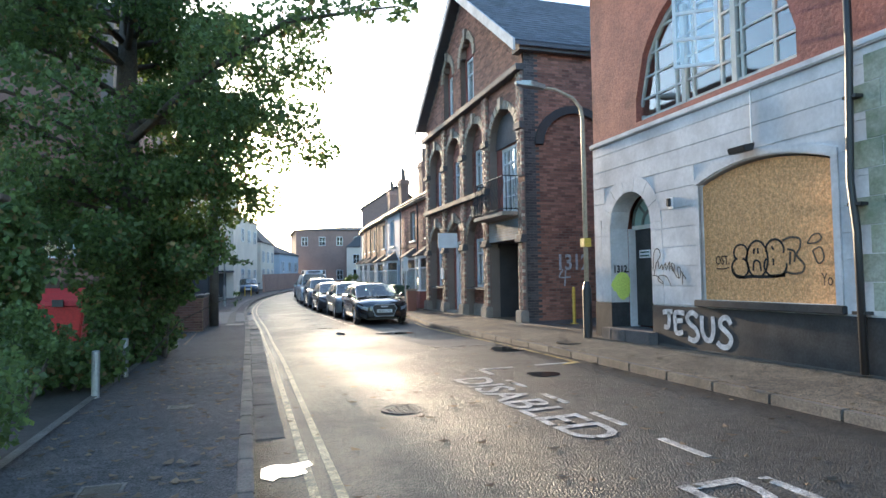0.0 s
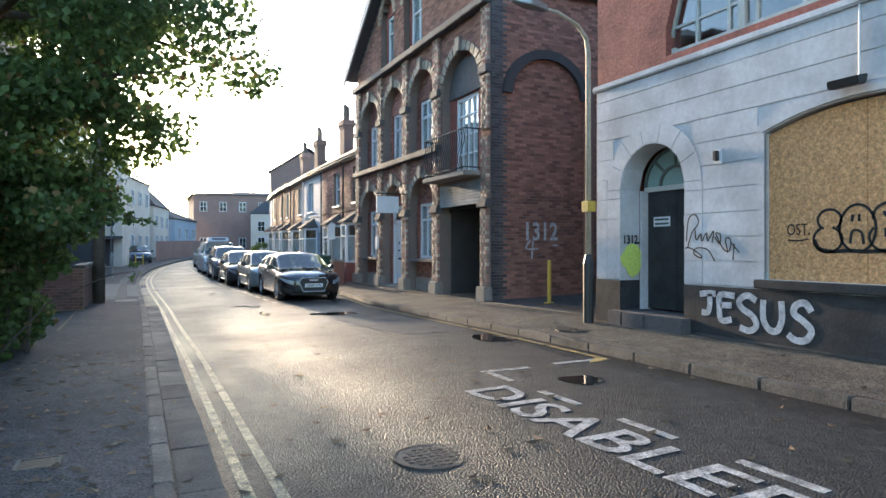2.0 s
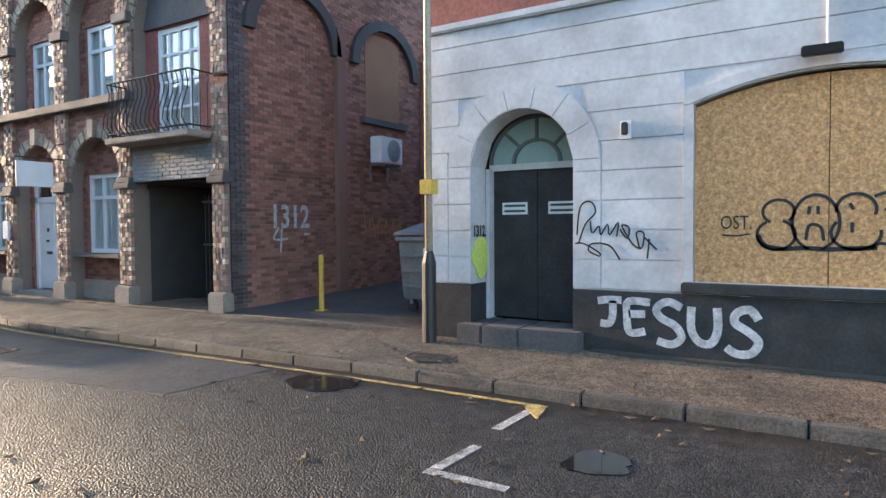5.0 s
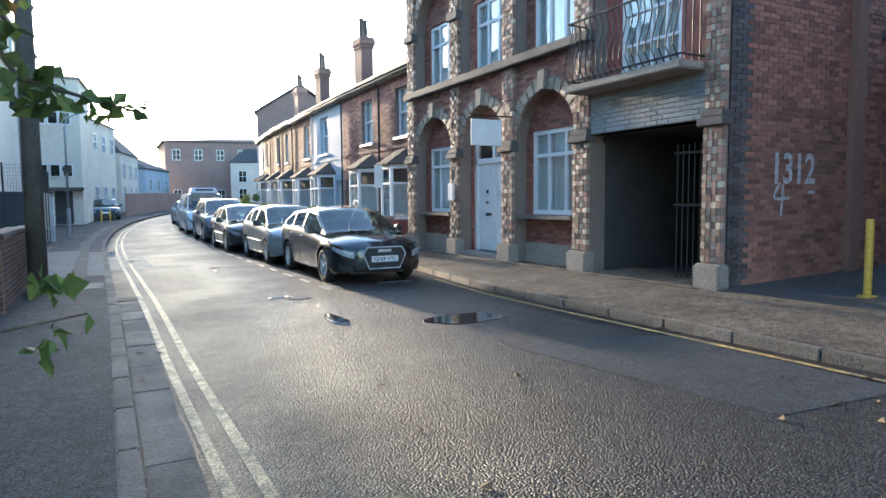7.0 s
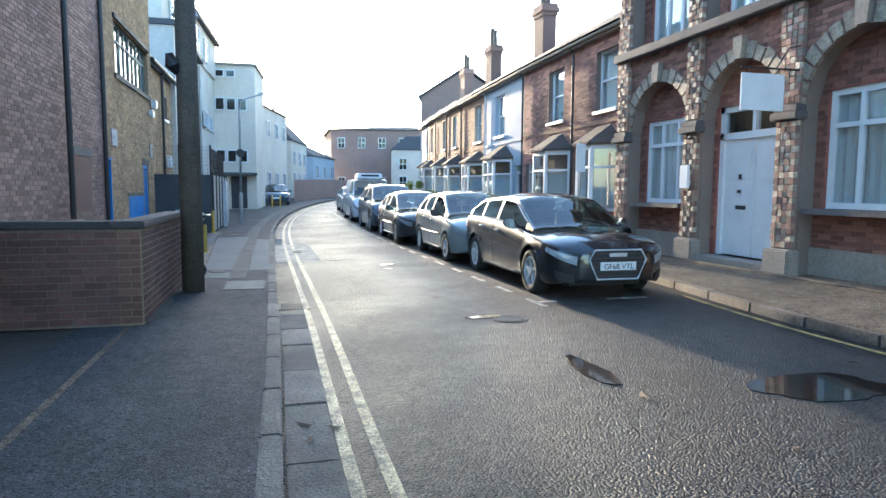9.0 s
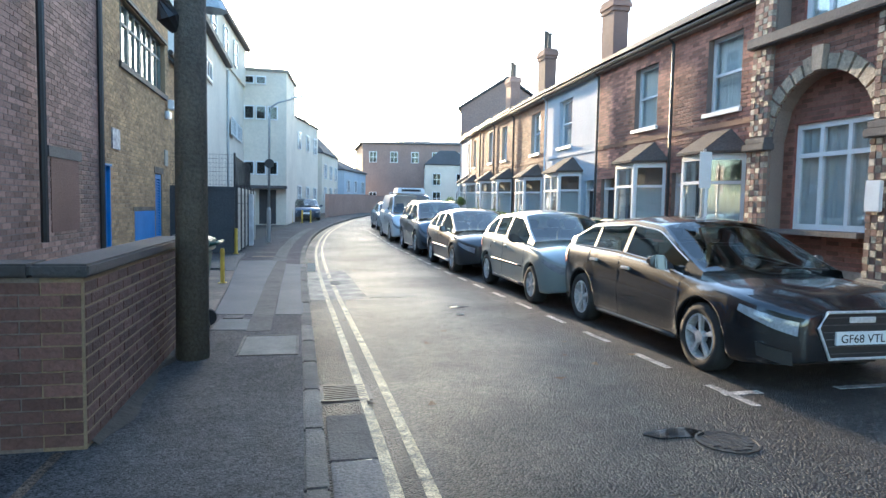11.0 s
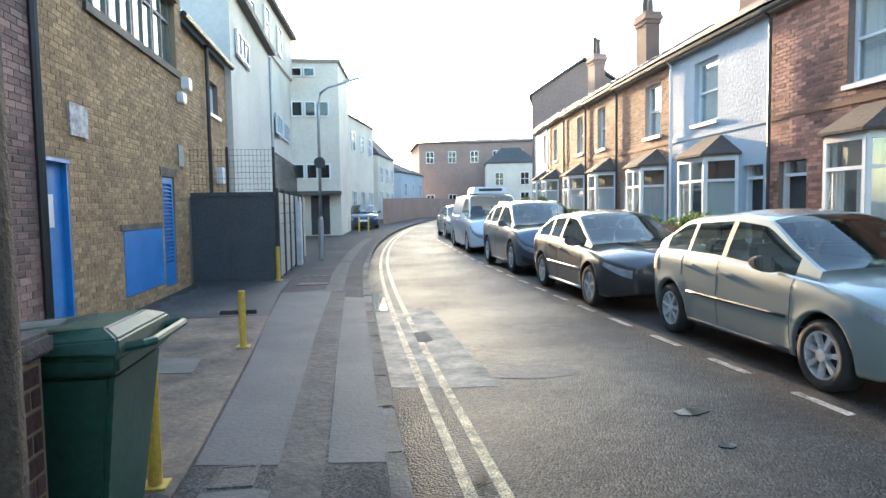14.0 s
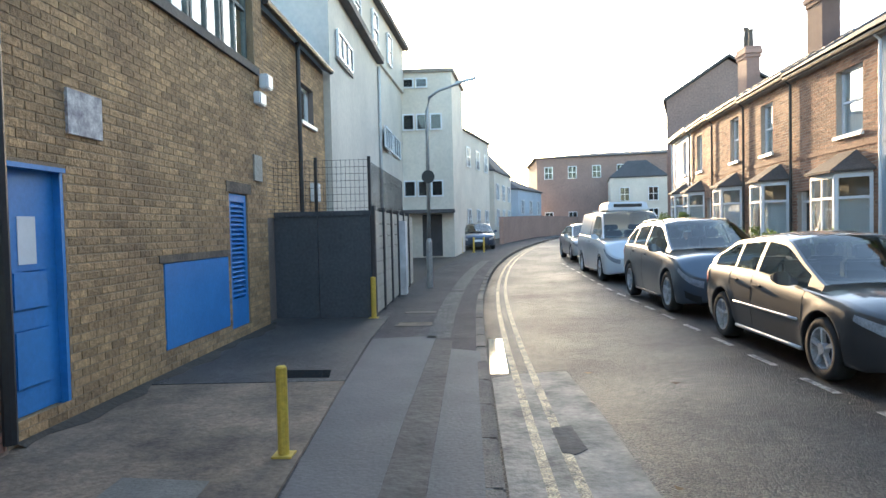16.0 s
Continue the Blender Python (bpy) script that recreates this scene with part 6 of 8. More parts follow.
    for l in (front, front + wb):
        wheel(b, xc - hw + 0.015, y0 + l, zr + r, r, -1, spokes=spokes)
        wheel(b, xc + hw - 0.015, y0 + l, zr + r, r, 1, spokes=spokes)
    part("wiper", Shape().tube([P(0.5, scuttle - 0.14, hood + 0.03), P(-0.1, scuttle - 0.12, hood + 0.05)], 0.01, 5), clad, b)
    return b


material_headlamp = material("headlamp", (0.34, 0.36, 0.4), (0.1, 0.1, 0.11), big=11, fine=60, rough=0.12, bump=0.0, coat=1.0)
def car_paint(name, c, metal=0.3, rough=0.3):
    return material(name, c, tuple(v * 0.9 for v in c), big=1.5, fine=90, rough=rough, bump=0, metal=metal, coat=1.0, grain=0.05, rough_var=0.05)


car("black_hatchback", "glossy black five-door hatchback with a large grille", 3.52, 22.1, -0.03, car_paint("black_car_paint", (0.012, 0.012, 0.014), 0.0, 0.25), plate="GF68 VTL", spokes=5, belt=0.97, chrome=True, tail=4.12, roof_b=3.5)
car("silver_hatchback", "silver green small five-door hatchback", 3.36, 26.25, -0.02, car_paint("silver_car_paint", (0.3, 0.345, 0.34), 0.3), L=3.92, W=1.68, H=1.44, wb=2.48, r=0.29, front=0.78, roof_f=1.75, roof_b=3.2, tail=3.72, scuttle=0.92, hood=0.95, belt=0.95, grille=False, spokes=7, side_strip=True, dark_mirror=True)
car("dark_hatchback", "dusty dark grey five-door hatchback", 3.15, 30.85, -0.02, car_paint("dark_car_paint", (0.045, 0.043, 0.045), 0.2, 0.45), L=4.18, W=1.74, H=1.43, wb=2.5, r=0.31, front=0.86, roof_f=1.95, roof_b=3.3, tail=3.98, plate="KE04 N", grille=False, spokes=5, side_strip="chrome")
car("grey_suv", "dark blue grey compact suv with roof rails", 3.15, 35.85, -0.01, car_paint("grey_car_paint", (0.1, 0.12, 0.15), 0.5), L=4.43, W=1.86, H=1.65, wb=2.7, r=0.36, front=0.9, hood=1.08, belt=1.1, roof_f=1.95, roof_b=3.7, tail=4.3, rail=True)
car("white_van", "white panel van with a refrigeration unit on its roof", 3.2, 42.2, 0.02, car_paint("white_van_paint", (0.72, 0.74, 0.76), 0.0, 0.35), L=4.97, W=1.99, H=1.95, wb=2.93, r=0.34, front=1.0, hood=1.15, belt=1.2, scuttle=0.95, roof_f=1.75, roof_b=4.75, tail=4.9, van=True, grille=False)


# ---- trees ----
def leaf_cloud(name, centres, count, seed, mat, parent, size=0.09, curl=0.4):
    """Many single leaves: folded diamonds of four triangles, scattered in clumps."""
    rng = np.random.default_rng(seed)
    cs = np.array([c[:3] for c in centres])
    rs = np.array([c[3] for c in centres])
    pick = rng.choice(len(cs), count, p=rs ** 2 / (rs ** 2).sum())
    d = rng.normal(size=(count, 3))
    d /= np.linalg.norm(d, axis=1)[:, None]
    pos = cs[pick] + d * (rs[pick] * rng.uniform(0.25, 1.0, count) ** 0.6)[:, None] * np.array([1, 1, 0.75])
    ax = rng.normal(size=(count, 3)) + np.array([0, 0, -0.3])
    ax /= np.linalg.norm(ax, axis=1)[:, None]
    sd = np.cross(ax, rng.normal(size=(count, 3)))
    sd /= np.linalg.norm(sd, axis=1)[:, None]
    up = np.cross(ax, sd)
    s = size * rng.uniform(0.6, 1.3, count)[:, None]
    v = np.stack([pos, pos + ax * s * 0.45 + sd * s * 0.42 + up * s * 0.12, pos + ax * s, pos + ax * s * 0.45 - sd * s * 0.42 + up * s * 0.12], 1).reshape(-1, 3)
    k = np.arange(count) * 4
    f = np.concatenate([np.stack([k, k + 1, k + 2], 1), np.stack([k, k + 2, k + 3], 1)])
    me = bpy.data.meshes.new(name)
    me.from_pydata(v.tolist(), [], f.tolist())
    me.materials.append(mat)
    ob = new(name, me)
    ob.parent = parent
    ob.matrix_parent_inverse = back(parent)
    return ob


def street_tree():
    b = thing("street_tree", (-2.3, 13.4, 0), "leafy broad-crowned street tree overhanging the footway", "tree")
    rng = random.Random(11)
    part("trunk", Shape().tube([(-2.3, 13.4, -0.1), (-2.28, 13.4, 0.5), (-2.2, 13.35, 2.5), (-2.25, 13.3, 5.0), (-2.2, 13.2, 8.0)], [0.36, 0.29, 0.25, 0.2, 0.1], 12), BARK, b, smooth=True)
    clumps = []
    for i in range(46):
        z0 = rng.uniform(1.6, 7.8)
        a = rng.uniform(0, 2 * math.pi)
        reach = rng.uniform(1.6, 3.3) * (1.1 if 3 < z0 < 7 else 0.75)
        tip = Vector((-2.3 + reach * math.cos(a) * 1.05, 13.0 + reach * math.sin(a) * 1.15, z0 + rng.uniform(-0.3, 1.1)))
        if tip.z < 3.0 and tip.x > -0.9:
            tip.x = -0.9 - rng.random() * 0.4
        st = Vector((-2.25, 13.35, z0))
        md = (st + tip) / 2 + Vector((0, 0, 0.25))
        part("limb", Shape().tube([tuple(st), tuple(md), tuple(tip)], [0.07, 0.04, 0.012], 6), BARK, b, smooth=True)
        for k in range(4):
            if tip.y > 14.4 and tip.z < 4.6:
                continue
            p = st.lerp(tip, 0.45 + 0.18 * k) + Vector((rng.uniform(-0.4, 0.4), rng.uniform(-0.4, 0.4), rng.uniform(-0.3, 0.3)))
            if p.z < 2.6 and p.x > -0.8:
                continue
            clumps.append((*p, rng.uniform(0.35, 0.7)))
    part("limb", Shape().tube([(-2.2, 13.3, 4.2), (-0.6, 10.6, 4.9), (0.5, 8.6, 5.0), (1.7, 7.2, 4.75)], [0.1, 0.06, 0.035, 0.01], 6), BARK, b, smooth=True)
    for q in ((1.75, 7.2, 4.7, 0.22), (1.3, 7.5, 4.85, 0.3), (0.8, 7.9, 4.95, 0.35), (0.3, 8.6, 5.0, 0.4), (-0.1, 9.4, 5.0, 0.5), (-0.6, 10.2, 5.0, 0.6), (0.45, 12.4, 3.9, 0.5), (0.9, 12.2, 4.6, 0.5), (1.1, 12.0, 5.4, 0.5), (0.9, 11.8, 6.2, 0.5), (0.3, 12.6, 3.1, 0.4), (-0.65, 13.4, 2.3, 0.25), (-0.5, 13.2, 2.8, 0.3)):
        clumps.append(q)
    part("limb", Shape().tube([(-2.2, 13.35, 3.0), (-1.3, 13.4, 2.7), (-0.5, 13.4, 2.02), (0.05, 13.4, 1.88)], [0.05, 0.03, 0.012, 0.005], 6), BARK, b)
    part("shoot", Shape().tube([(-1.9, 13.0, 0.0), (-1.2, 12.6, 0.8), (-0.5, 12.45, 1.15), (-0.14, 12.48, 1.2)], [0.02, 0.012, 0.006, 0.003], 5), BARK, b)
    for i in range(70):
        z = rng.uniform(1.5, 6.5)
        x = -0.75 + 0.42 * (z - 1.5) * (1 if z < 4 else 0.9) - rng.random() * 2.2
        if z < 2.7:
            x = min(x, -0.85)
        clumps.append((x, rng.uniform(11.0, 14.3), z, rng.uniform(0.35, 0.6)))
    sprig = leaf_cloud("overhanging_sprig", [(-0.55, 13.4, 2.02, 0.16), (-0.3, 13.4, 1.94, 0.13), (-0.1, 13.4, 1.9, 0.1), (0.03, 13.4, 1.88, 0.06)], 110, 14, LEAF, b, size=0.08)
    tagged(sprig, kind="stuff")
    sprig = leaf_cloud("shoot_leaves", [(-0.26, 12.47, 1.34, 0.06), (-0.22, 12.47, 1.27, 0.06), (-0.17, 12.48, 1.2, 0.04), (-0.25, 12.47, 1.14, 0.06)], 26, 15, LEAF, b, size=0.065)
    tagged(sprig, kind="stuff")
    leaf_cloud("crown", clumps, 66000, 4, LEAF, b, size=0.095)
    leaf_cloud("dry_leaves", clumps, 3000, 5, LEAF_DRY, b, size=0.1)


street_tree()


def hedge():
    b = thing("overgrown_shrubs", (-2.0, 13, 0), "overgrown shrubs spilling over the footway edge", "shrub")
    rng = random.Random(21)
    clumps = []
    stems = Shape()
    for i in range(150):
        y = rng.uniform(9.8, 14.7)
        x = -2.1 - rng.random() * 1.6 + 0.95 * step(12.5, 14.0, y)
        z = rng.uniform(0.2, 2.6)
        if -0.3 < x / y < -0.19 and z > 0.45:
            continue
        clumps.append((x, y, z, rng.uniform(0.3, 0.55)))
        if i % 4 == 0:
            stems.tube([(x - 0.2, y, -0.05), (x - 0.1, y, z * 0.5), (x, y, z)], [0.03, 0.02, 0.008], 5)
    part("stem_cluster", stems, BARK, b)
    leaf_cloud("foliage", clumps, 32000, 7, LEAF, b, size=0.11)
    leaf_cloud("dry_leaves", clumps, 3500, 8, LEAF_DRY, b, size=0.1)


hedge()


# ---- poles and lamps ----
solid("telegraph_pole", Shape().tube([(-1.13, 23.1, -0.1), (-1.13, 23.1, 3), (-1.13, 23.1, 9.0)], [0.15, 0.14, 0.11], 16), POLE_WOOD, "dark weathered wooden telegraph pole beside the yard wall", "pole", smooth=True)


def line_gap(y):
    return 0.42 - 0.07 * step(12, 18, y) - 0.06 * step(20, 30, y) + 0.03 * step(33, 38, y)


road_line("trim_double_line", lambda y: left_kerb(y) + line_gap(y), -6, 60, 0.075, PALE_LINE, "worn pale double parking line")
road_line("trim_double_line", lambda y: left_kerb(y) + line_gap(y) + 0.19, -6, 60, 0.075, PALE_LINE, "worn pale double parking line")


# ---- road markings, covers, puddles ----
def flat(name, pts, mat, label, category, on=road_z, lift=0.005, kind="structure"):
    n = len(pts)
    s = Shape().add([(x, y, on(x, y) + lift) for x, y in pts] + [(x, y, on(x, y) - 0.02) for x, y in pts], [tuple(range(n))] + [(i, i + n, (i + 1) % n + n, (i + 1) % n) for i in range(n)])
    return solid(name, s, mat, label, category, kind=kind)


def blot(cx, cy, rx, ry, seed, n=26):
    rng = random.Random(seed)
    k = [rng.uniform(0.6, 1.15) for _ in range(n)]
    k = [(k[i - 1] + k[i] + k[(i + 1) % n]) / 3 for i in range(n)]
    return [(cx + rx * k[i] * math.cos(2 * math.pi * i / n), cy + ry * k[i] * math.sin(2 * math.pi * i / n)) for i in range(n)]


road_line("trim_single_line", lambda y: right_kerb(y) - 0.2, 9.6, 21.3, 0.07, YELLOW_LINE, "single yellow parking line by the kerb")
flat("trim_line_end", [(4.95, 9.5), (5.32, 9.55), (5.32, 9.75), (5.2, 9.72)], YELLOW_LINE, "yellow end mark of the parking line", "road marking", lift=0.007)
for a, c in ((3.62, 4.14), (4.55, 5.25)):
    flat("trim_bay_mark", [(a, 9.64), (c, 9.6), (c, 9.68), (a, 9.73)], WHITE_LINE, "worn white parking bay mark", "road marking")
y = 9.73
while y > -3:
    flat("trim_bay_mark", [(3.52, y - 0.62), (3.6, y - 0.62), (3.6, y), (3.52, y)], WHITE_LINE, "worn white parking bay mark", "road marking")
    y -= 1.19
y = 21.02
while y < 48:
    a = 3.29 - 0.028 * min(y - 22, 9)
    flat("trim_bay_mark", [(a - 0.035, y), (a + 0.035, y), (a + 0.018, y + 0.58), (a - 0.052, y + 0.58)], WHITE_LINE, "worn white parking bay mark", "road marking")
    y += 1.17
for a, c in ((3.25, 3.6), (4.35, 4.95)):
    flat("trim_bay_mark", [(a, 21.3), (c, 21.3), (c, 21.38), (a, 21.38)], WHITE_LINE, "worn white parking bay mark", "road marking")
word = text_shape("DISABLED", 0.62, 0.002, 0.008)
wl_ = max(v[0] for v in word.v)
for start in (8.98, 3.9):
    painted = Shape()
    painted.f = word.f
    painted.v = [(2.88 + v[1] * 1.16, start - v[0] * 3.8 / wl_) for v in word.v]
    painted.v = [(x, y, road_z(x, y) + 0.008) for x, y in painted.v]
    solid("trim_road_word", painted, WHITE_LINE, "white lettering painted along the disabled bay", "road marking", kind="structure")
# dark asphalt patch that also paints in shadow ahead of the black hatchback
flat("road_patch", [(3.9, 13.1), (5.2, 12.95), (5.28, 15.3), (3.5, 16.0)], PATCH, "darker asphalt patch with part of a parked car's shadow in its colour", "road patch", lift=0.004)
for k, (cx, cy, rx, ry) in enumerate(((5.0, 12.0, 0.36, 0.5), (3.95, 17.4, 0.62, 0.36), (2.5, 18.3, 0.14, 0.5), (2.35, 20.6, 0.24, 0.1), (4.25, 8.75, 0.25, 0.3), (0.19, 20.6, 0.12, 0.45), (2.13, 26.0, 0.14, 0.09), (2.02, 25.35, 0.06, 0.06))):
    flat("puddle", blot(cx, cy, rx, ry, 40 + k), PUDDLE, "shallow dark puddle on the road", "puddle", lift=0.009)


flat("road_patch", [(0.38, 29.0), (0.47, 28.95), (0.57, 29.05), (0.53, 29.6), (0.37, 29.55)], TRENCH_TAR, "dark tar smear over the double line", "road patch", lift=0.0085)
# flat dark blot: shade of a shallow dip put into the colour
flat("road_patch", blot(1.3, 27.35, 0.45, 0.26, 71), PATCH, "dark asphalt blot painting the shade of a slight dip", "road patch", lift=0.004)
flat("puddle", [(0.1, 5.6), (0.2, 5.68), (0.33, 5.62), (0.5, 5.66), (0.52, 5.52), (0.44, 5.44), (0.46, 5.32), (0.34, 5.26), (0.24, 5.3), (0.18, 5.22), (0.09, 5.34)], PUDDLE, "shallow bright puddle in the channel", "puddle", lift=0.009)
flat("road_patch", [(-0.02, 27.2), (0.5, 27.05), (0.93, 27.0), (0.9, 27.7), (0.86, 28.3), (0.84, 30.0), (0.77, 31.53), (0.2, 31.45), (-0.06, 31.3)], PALE_PATCH, "pale worn concrete patch by the kerb", "road patch", lift=0.003)
flat("road_patch", [(-0.07, 31.5), (0.13, 31.5), (0.15, 33.7), (-0.05, 33.7)], PUDDLE, "wet smooth channel strip by the kerb", "road patch", lift=0.003)


def round_cover(x, y, r, on, label):
    n = 28
    s = Shape()
    ring = lambda rad, z: [(x + rad * math.cos(2 * math.pi * i / n), y + rad * math.sin(2 * math.pi * i / n), on(x, y) + z) for i in range(n)]
    s.loft([ring(r, -0.03), ring(r, 0.008), ring(r * 0.93, 0.008), ring(r * 0.92, 0.003), ring(r * 0.05, 0.004)])
    c = solid("manhole_cover", s, IRON, label, "manhole cover", kind="structure")
    for i in range(-3, 4):
        for j in range(-3, 4):
            if math.hypot(i, j) < 3.5:
                part("stud", Shape().box(x + i * r * 0.22 - 0.02, x + i * r * 0.22 + 0.02, y + j * r * 0.22 - 0.02, y + j * r * 0.22 + 0.02, on(x, y) + 0.002, on(x, y) + 0.009), IRON, c)


round_cover(1.75, 7.3, 0.28, road_z, "round rusty cast iron manhole cover in the road")
round_cover(6.1, 11.3, 0.3, right_pave_z, "round cast iron manhole cover in the footway")
round_cover(2.6, 20.4, 0.2, road_z, "small round iron cover in the road")


level = lambda x, y: 0.0
for strip, mat, label in (
        ([(-1.26, 25.5), (-0.77, 25.42), (-0.82, 29.4), (-0.8, 33.6), (-1.7, 33.4), (-1.55, 30.5), (-1.38, 28.1)], SMOOTH_TAR, "smooth grey tar strip along the footway"),
        ([(-0.755, 24.3), (-0.49, 24.3), (-0.53, 28.5), (-0.55, 33.2), (-0.795, 33.3), (-0.815, 29.4)], TRENCH_TAR, "rough brown trench repair along the footway"),
        ([(-0.48, 25.4), (-0.12, 25.35), (-0.13, 29.0), (-0.18, 32.4), (-0.545, 32.6), (-0.525, 28.5)], SMOOTH_TAR, "smooth grey tar strip beside the kerb"),
        ([(-1.16, 24.42), (-0.76, 24.38), (-0.77, 25.08), (-0.86, 25.12), (-1.14, 25.1)], SMOOTH_TAR, "square smooth tar repair in the footway")):
    flat("footway_patch", strip, mat, label, "footway patch", on=level, lift=0.004)


def access_cover(x0, x1, y0, y1, label, mat):
    c = solid("access_cover", Shape().box(x0, x1, y0, y1, -0.05, 0.006), mat, label, "access cover", kind="structure", bevel=0.004)
    part("cover_frame", Shape().box(x0 - 0.03, x0 - 0.002, y0 - 0.03, y1 + 0.03, -0.05, 0.008).box(x1 + 0.002, x1 + 0.03, y0 - 0.03, y1 + 0.03, -0.05, 0.008).box(x0 - 0.002, x1 + 0.002, y1 + 0.002, y1 + 0.03, -0.05, 0.008).box(x0 - 0.002, x1 + 0.002, y0 - 0.03, y0 - 0.002, -0.05, 0.008), KERB, c)


access_cover(-0.72, -0.19, 23.12, 24.0, "large square concrete-filled access cover", COVER_FILL)
access_cover(-1.08, -0.9, 25.18, 25.42, "small worn metal access cover", KERB)
access_cover(-1.5, -0.95, 34.55, 34.9, "pale rectangular access cover", CONCRETE)
access_cover(-1.52, -1.0, 36.1, 36.3, "rectangular access cover", IRON)
sunk = lambda x, y: 0.022
flat("footway_pit", [(-2.28, 30.98), (-1.76, 30.98), (-1.82, 31.34), (-2.34, 31.34)], PUDDLE, "shallow black water-filled pit in the forecourt", "pit", on=sunk, lift=0.006)
flat("footway_patch", [(-2.44, 27.72), (-1.82, 27.66), (-1.88, 28.28), (-2.47, 28.34)], COVER_FILL, "cracked square slab let into the forecourt", "footway patch", on=sunk, lift=0.004)
access_cover(-1.15, -0.9, 5.0, 5.3, "small square cover in the footway", IRON)
access_cover(-0.9, -0.68, 8.2, 8.4, "small square cover in the footway", IRON)
g = thing("drain_gully", (0.22, 22.0, -0.07), "square iron drain gully grating by the kerb", "drain")
zz = road_z(0.2, 22.0)
part("frame", Shape().box(0.02, 0.05, 21.78, 22.22, zz - 0.03, zz + 0.01).box(0.4, 0.43, 21.78, 22.22, zz - 0.03, zz + 0.01).box(0.05, 0.4, 21.78, 21.81, zz - 0.03, zz + 0.01).box(0.05, 0.4, 22.19, 22.22, zz - 0.03, zz + 0.01), IRON, g)
# no shaft here: a black plate paints the darkness below the bars
part("pit", Shape().box(0.05, 0.4, 21.81, 22.19, zz - 0.02, zz + 0.003), BLACK_INK, g)
for i in range(7):
    y = 21.83 + i * 0.05
    part("bar", Shape().prism([(0.05, y), (0.4, y + 0.05), (0.4, y + 0.075), (0.05, y + 0.025)], zz, zz + 0.01), IRON, g)
# channel slabs beside the kerb
gut = tagged(new("channel_slabs"), "flat worn stone channel slabs along the kerb", "kerb", kind="structure")
y = 6.6
rng = random.Random(17)
while y < 23.0:
    ln = rng.uniform(0.7, 1.0)
    if not 21.4 < y + ln / 2 < 22.7:
        x0 = left_kerb(y) + 0.02
        zz = road_z(x0 + 0.1, y + 0.4) + rng.uniform(0.006, 0.016)
        part("channel_slab", Shape().box(x0, x0 + 0.29, y + 0.008, y + ln - 0.008, zz - 0.1, zz), KERB, gut, bevel=0.006)
    y += ln
# long utility trench repair in the footway
road_line("pavement_trench", lambda y: left_kerb(y) - 0.66, 33.4, 50, 0.34, TRENCH, "rough dark trench repair along the footway", on=lambda x, y: rise(y), lift=0.004)
road_line("pavement_edging", lambda y: -1.95, -6, 16.5, 0.1, KERB, "narrow stone edging of the footway", on=lambda x, y: rise(y), lift=0.03)

# ---- graffiti and notices on the club building ----
front = facing_left(7.05)


def lettering(body, size, u, z, width, on, mat, name, label, d=0.02, bold=0.0, parent=None, height=None):
    """Words on a wall; they read towards smaller u on walls that face the street from its far side."""
    s = text_shape(body, size, 0.001, bold)
    w = max(v[0] for v in s.v)
    h = max(v[1] for v in s.v)
    hk = (height / h) if height else 1.0
    s.v = [on(u - v[0] * width / w, d + 0.002 + v[2], z + v[1] * hk) for v in s.v]
    return solid(name, s, mat, label, "graffiti", kind="structure")


JESUS = [[(9.63, 0.85), (9.5, 0.87), (9.36, 0.87)], [(9.46, 0.86), (9.46, 0.7), (9.5, 0.6), (9.6, 0.6)],
         [(9.05, 0.86), (9.28, 0.86), (9.3, 0.72), (9.27, 0.52), (9.1, 0.54)], [(9.28, 0.72), (9.1, 0.73)],
         [(8.72, 0.82), (8.86, 0.88), (8.98, 0.8), (8.93, 0.7), (8.78, 0.62), (8.72, 0.5), (8.82, 0.42), (8.97, 0.45)],
         [(8.62, 0.84), (8.62, 0.6), (8.54, 0.47), (8.42, 0.47), (8.36, 0.62), (8.37, 0.84)],
         [(7.98, 0.74), (8.06, 0.84), (8.18, 0.8), (8.2, 0.7), (8.08, 0.62), (7.98, 0.52), (8.04, 0.4), (8.18, 0.38), (8.28, 0.44)]]
for k in JESUS:
    solid("trim_graffiti_white", stroke(front, k, 0.085, 0.022), WHITE_INK, "white spray painted letters on the black plinth", "graffiti", kind="structure")
lettering("OST.", 0.2, 8.36, 1.66, 0.3, front, BLACK_INK, "trim_graffiti_small", "small black spray painted word on the board", d=-0.066)
solid("trim_graffiti_underline", stroke(front, [(8.34, 1.6), (8.2, 1.59), (8.08, 1.61)], 0.016, -0.066), BLACK_INK, "black spray painted underline on the board", "graffiti", kind="structure")


def bubble(pts, name="trim_graffiti_bubble", w=0.03, d=-0.066, mat=None, on=None, label="black outlined bubble graffiti on the board"):
    return solid(name, stroke(on or front, pts, w, d), mat or BLACK_INK, label, "graffiti", kind="structure")


def ring_pts(u, z, ru, rz, a0=0, a1=360, n=12):
    return [(u + ru * math.cos(radians(a0 + (a1 - a0) * i / n)), z + rz * math.sin(radians(a0 + (a1 - a0) * i / n))) for i in range(n + 1)]


bubble(ring_pts(7.82, 1.83, 0.14, 0.12, -60, 230))
bubble(ring_pts(7.84, 1.6, 0.17, 0.15, -250, 60))
bubble(ring_pts(7.5, 1.72, 0.2, 0.27, -75, 255))
bubble([(7.58, 1.55), (7.56, 1.68), (7.5, 1.7), (7.45, 1.66), (7.43, 1.54)])
bubble([(7.55, 1.88), (7.56, 1.8)]), bubble([(7.48, 1.88), (7.48, 1.8)])
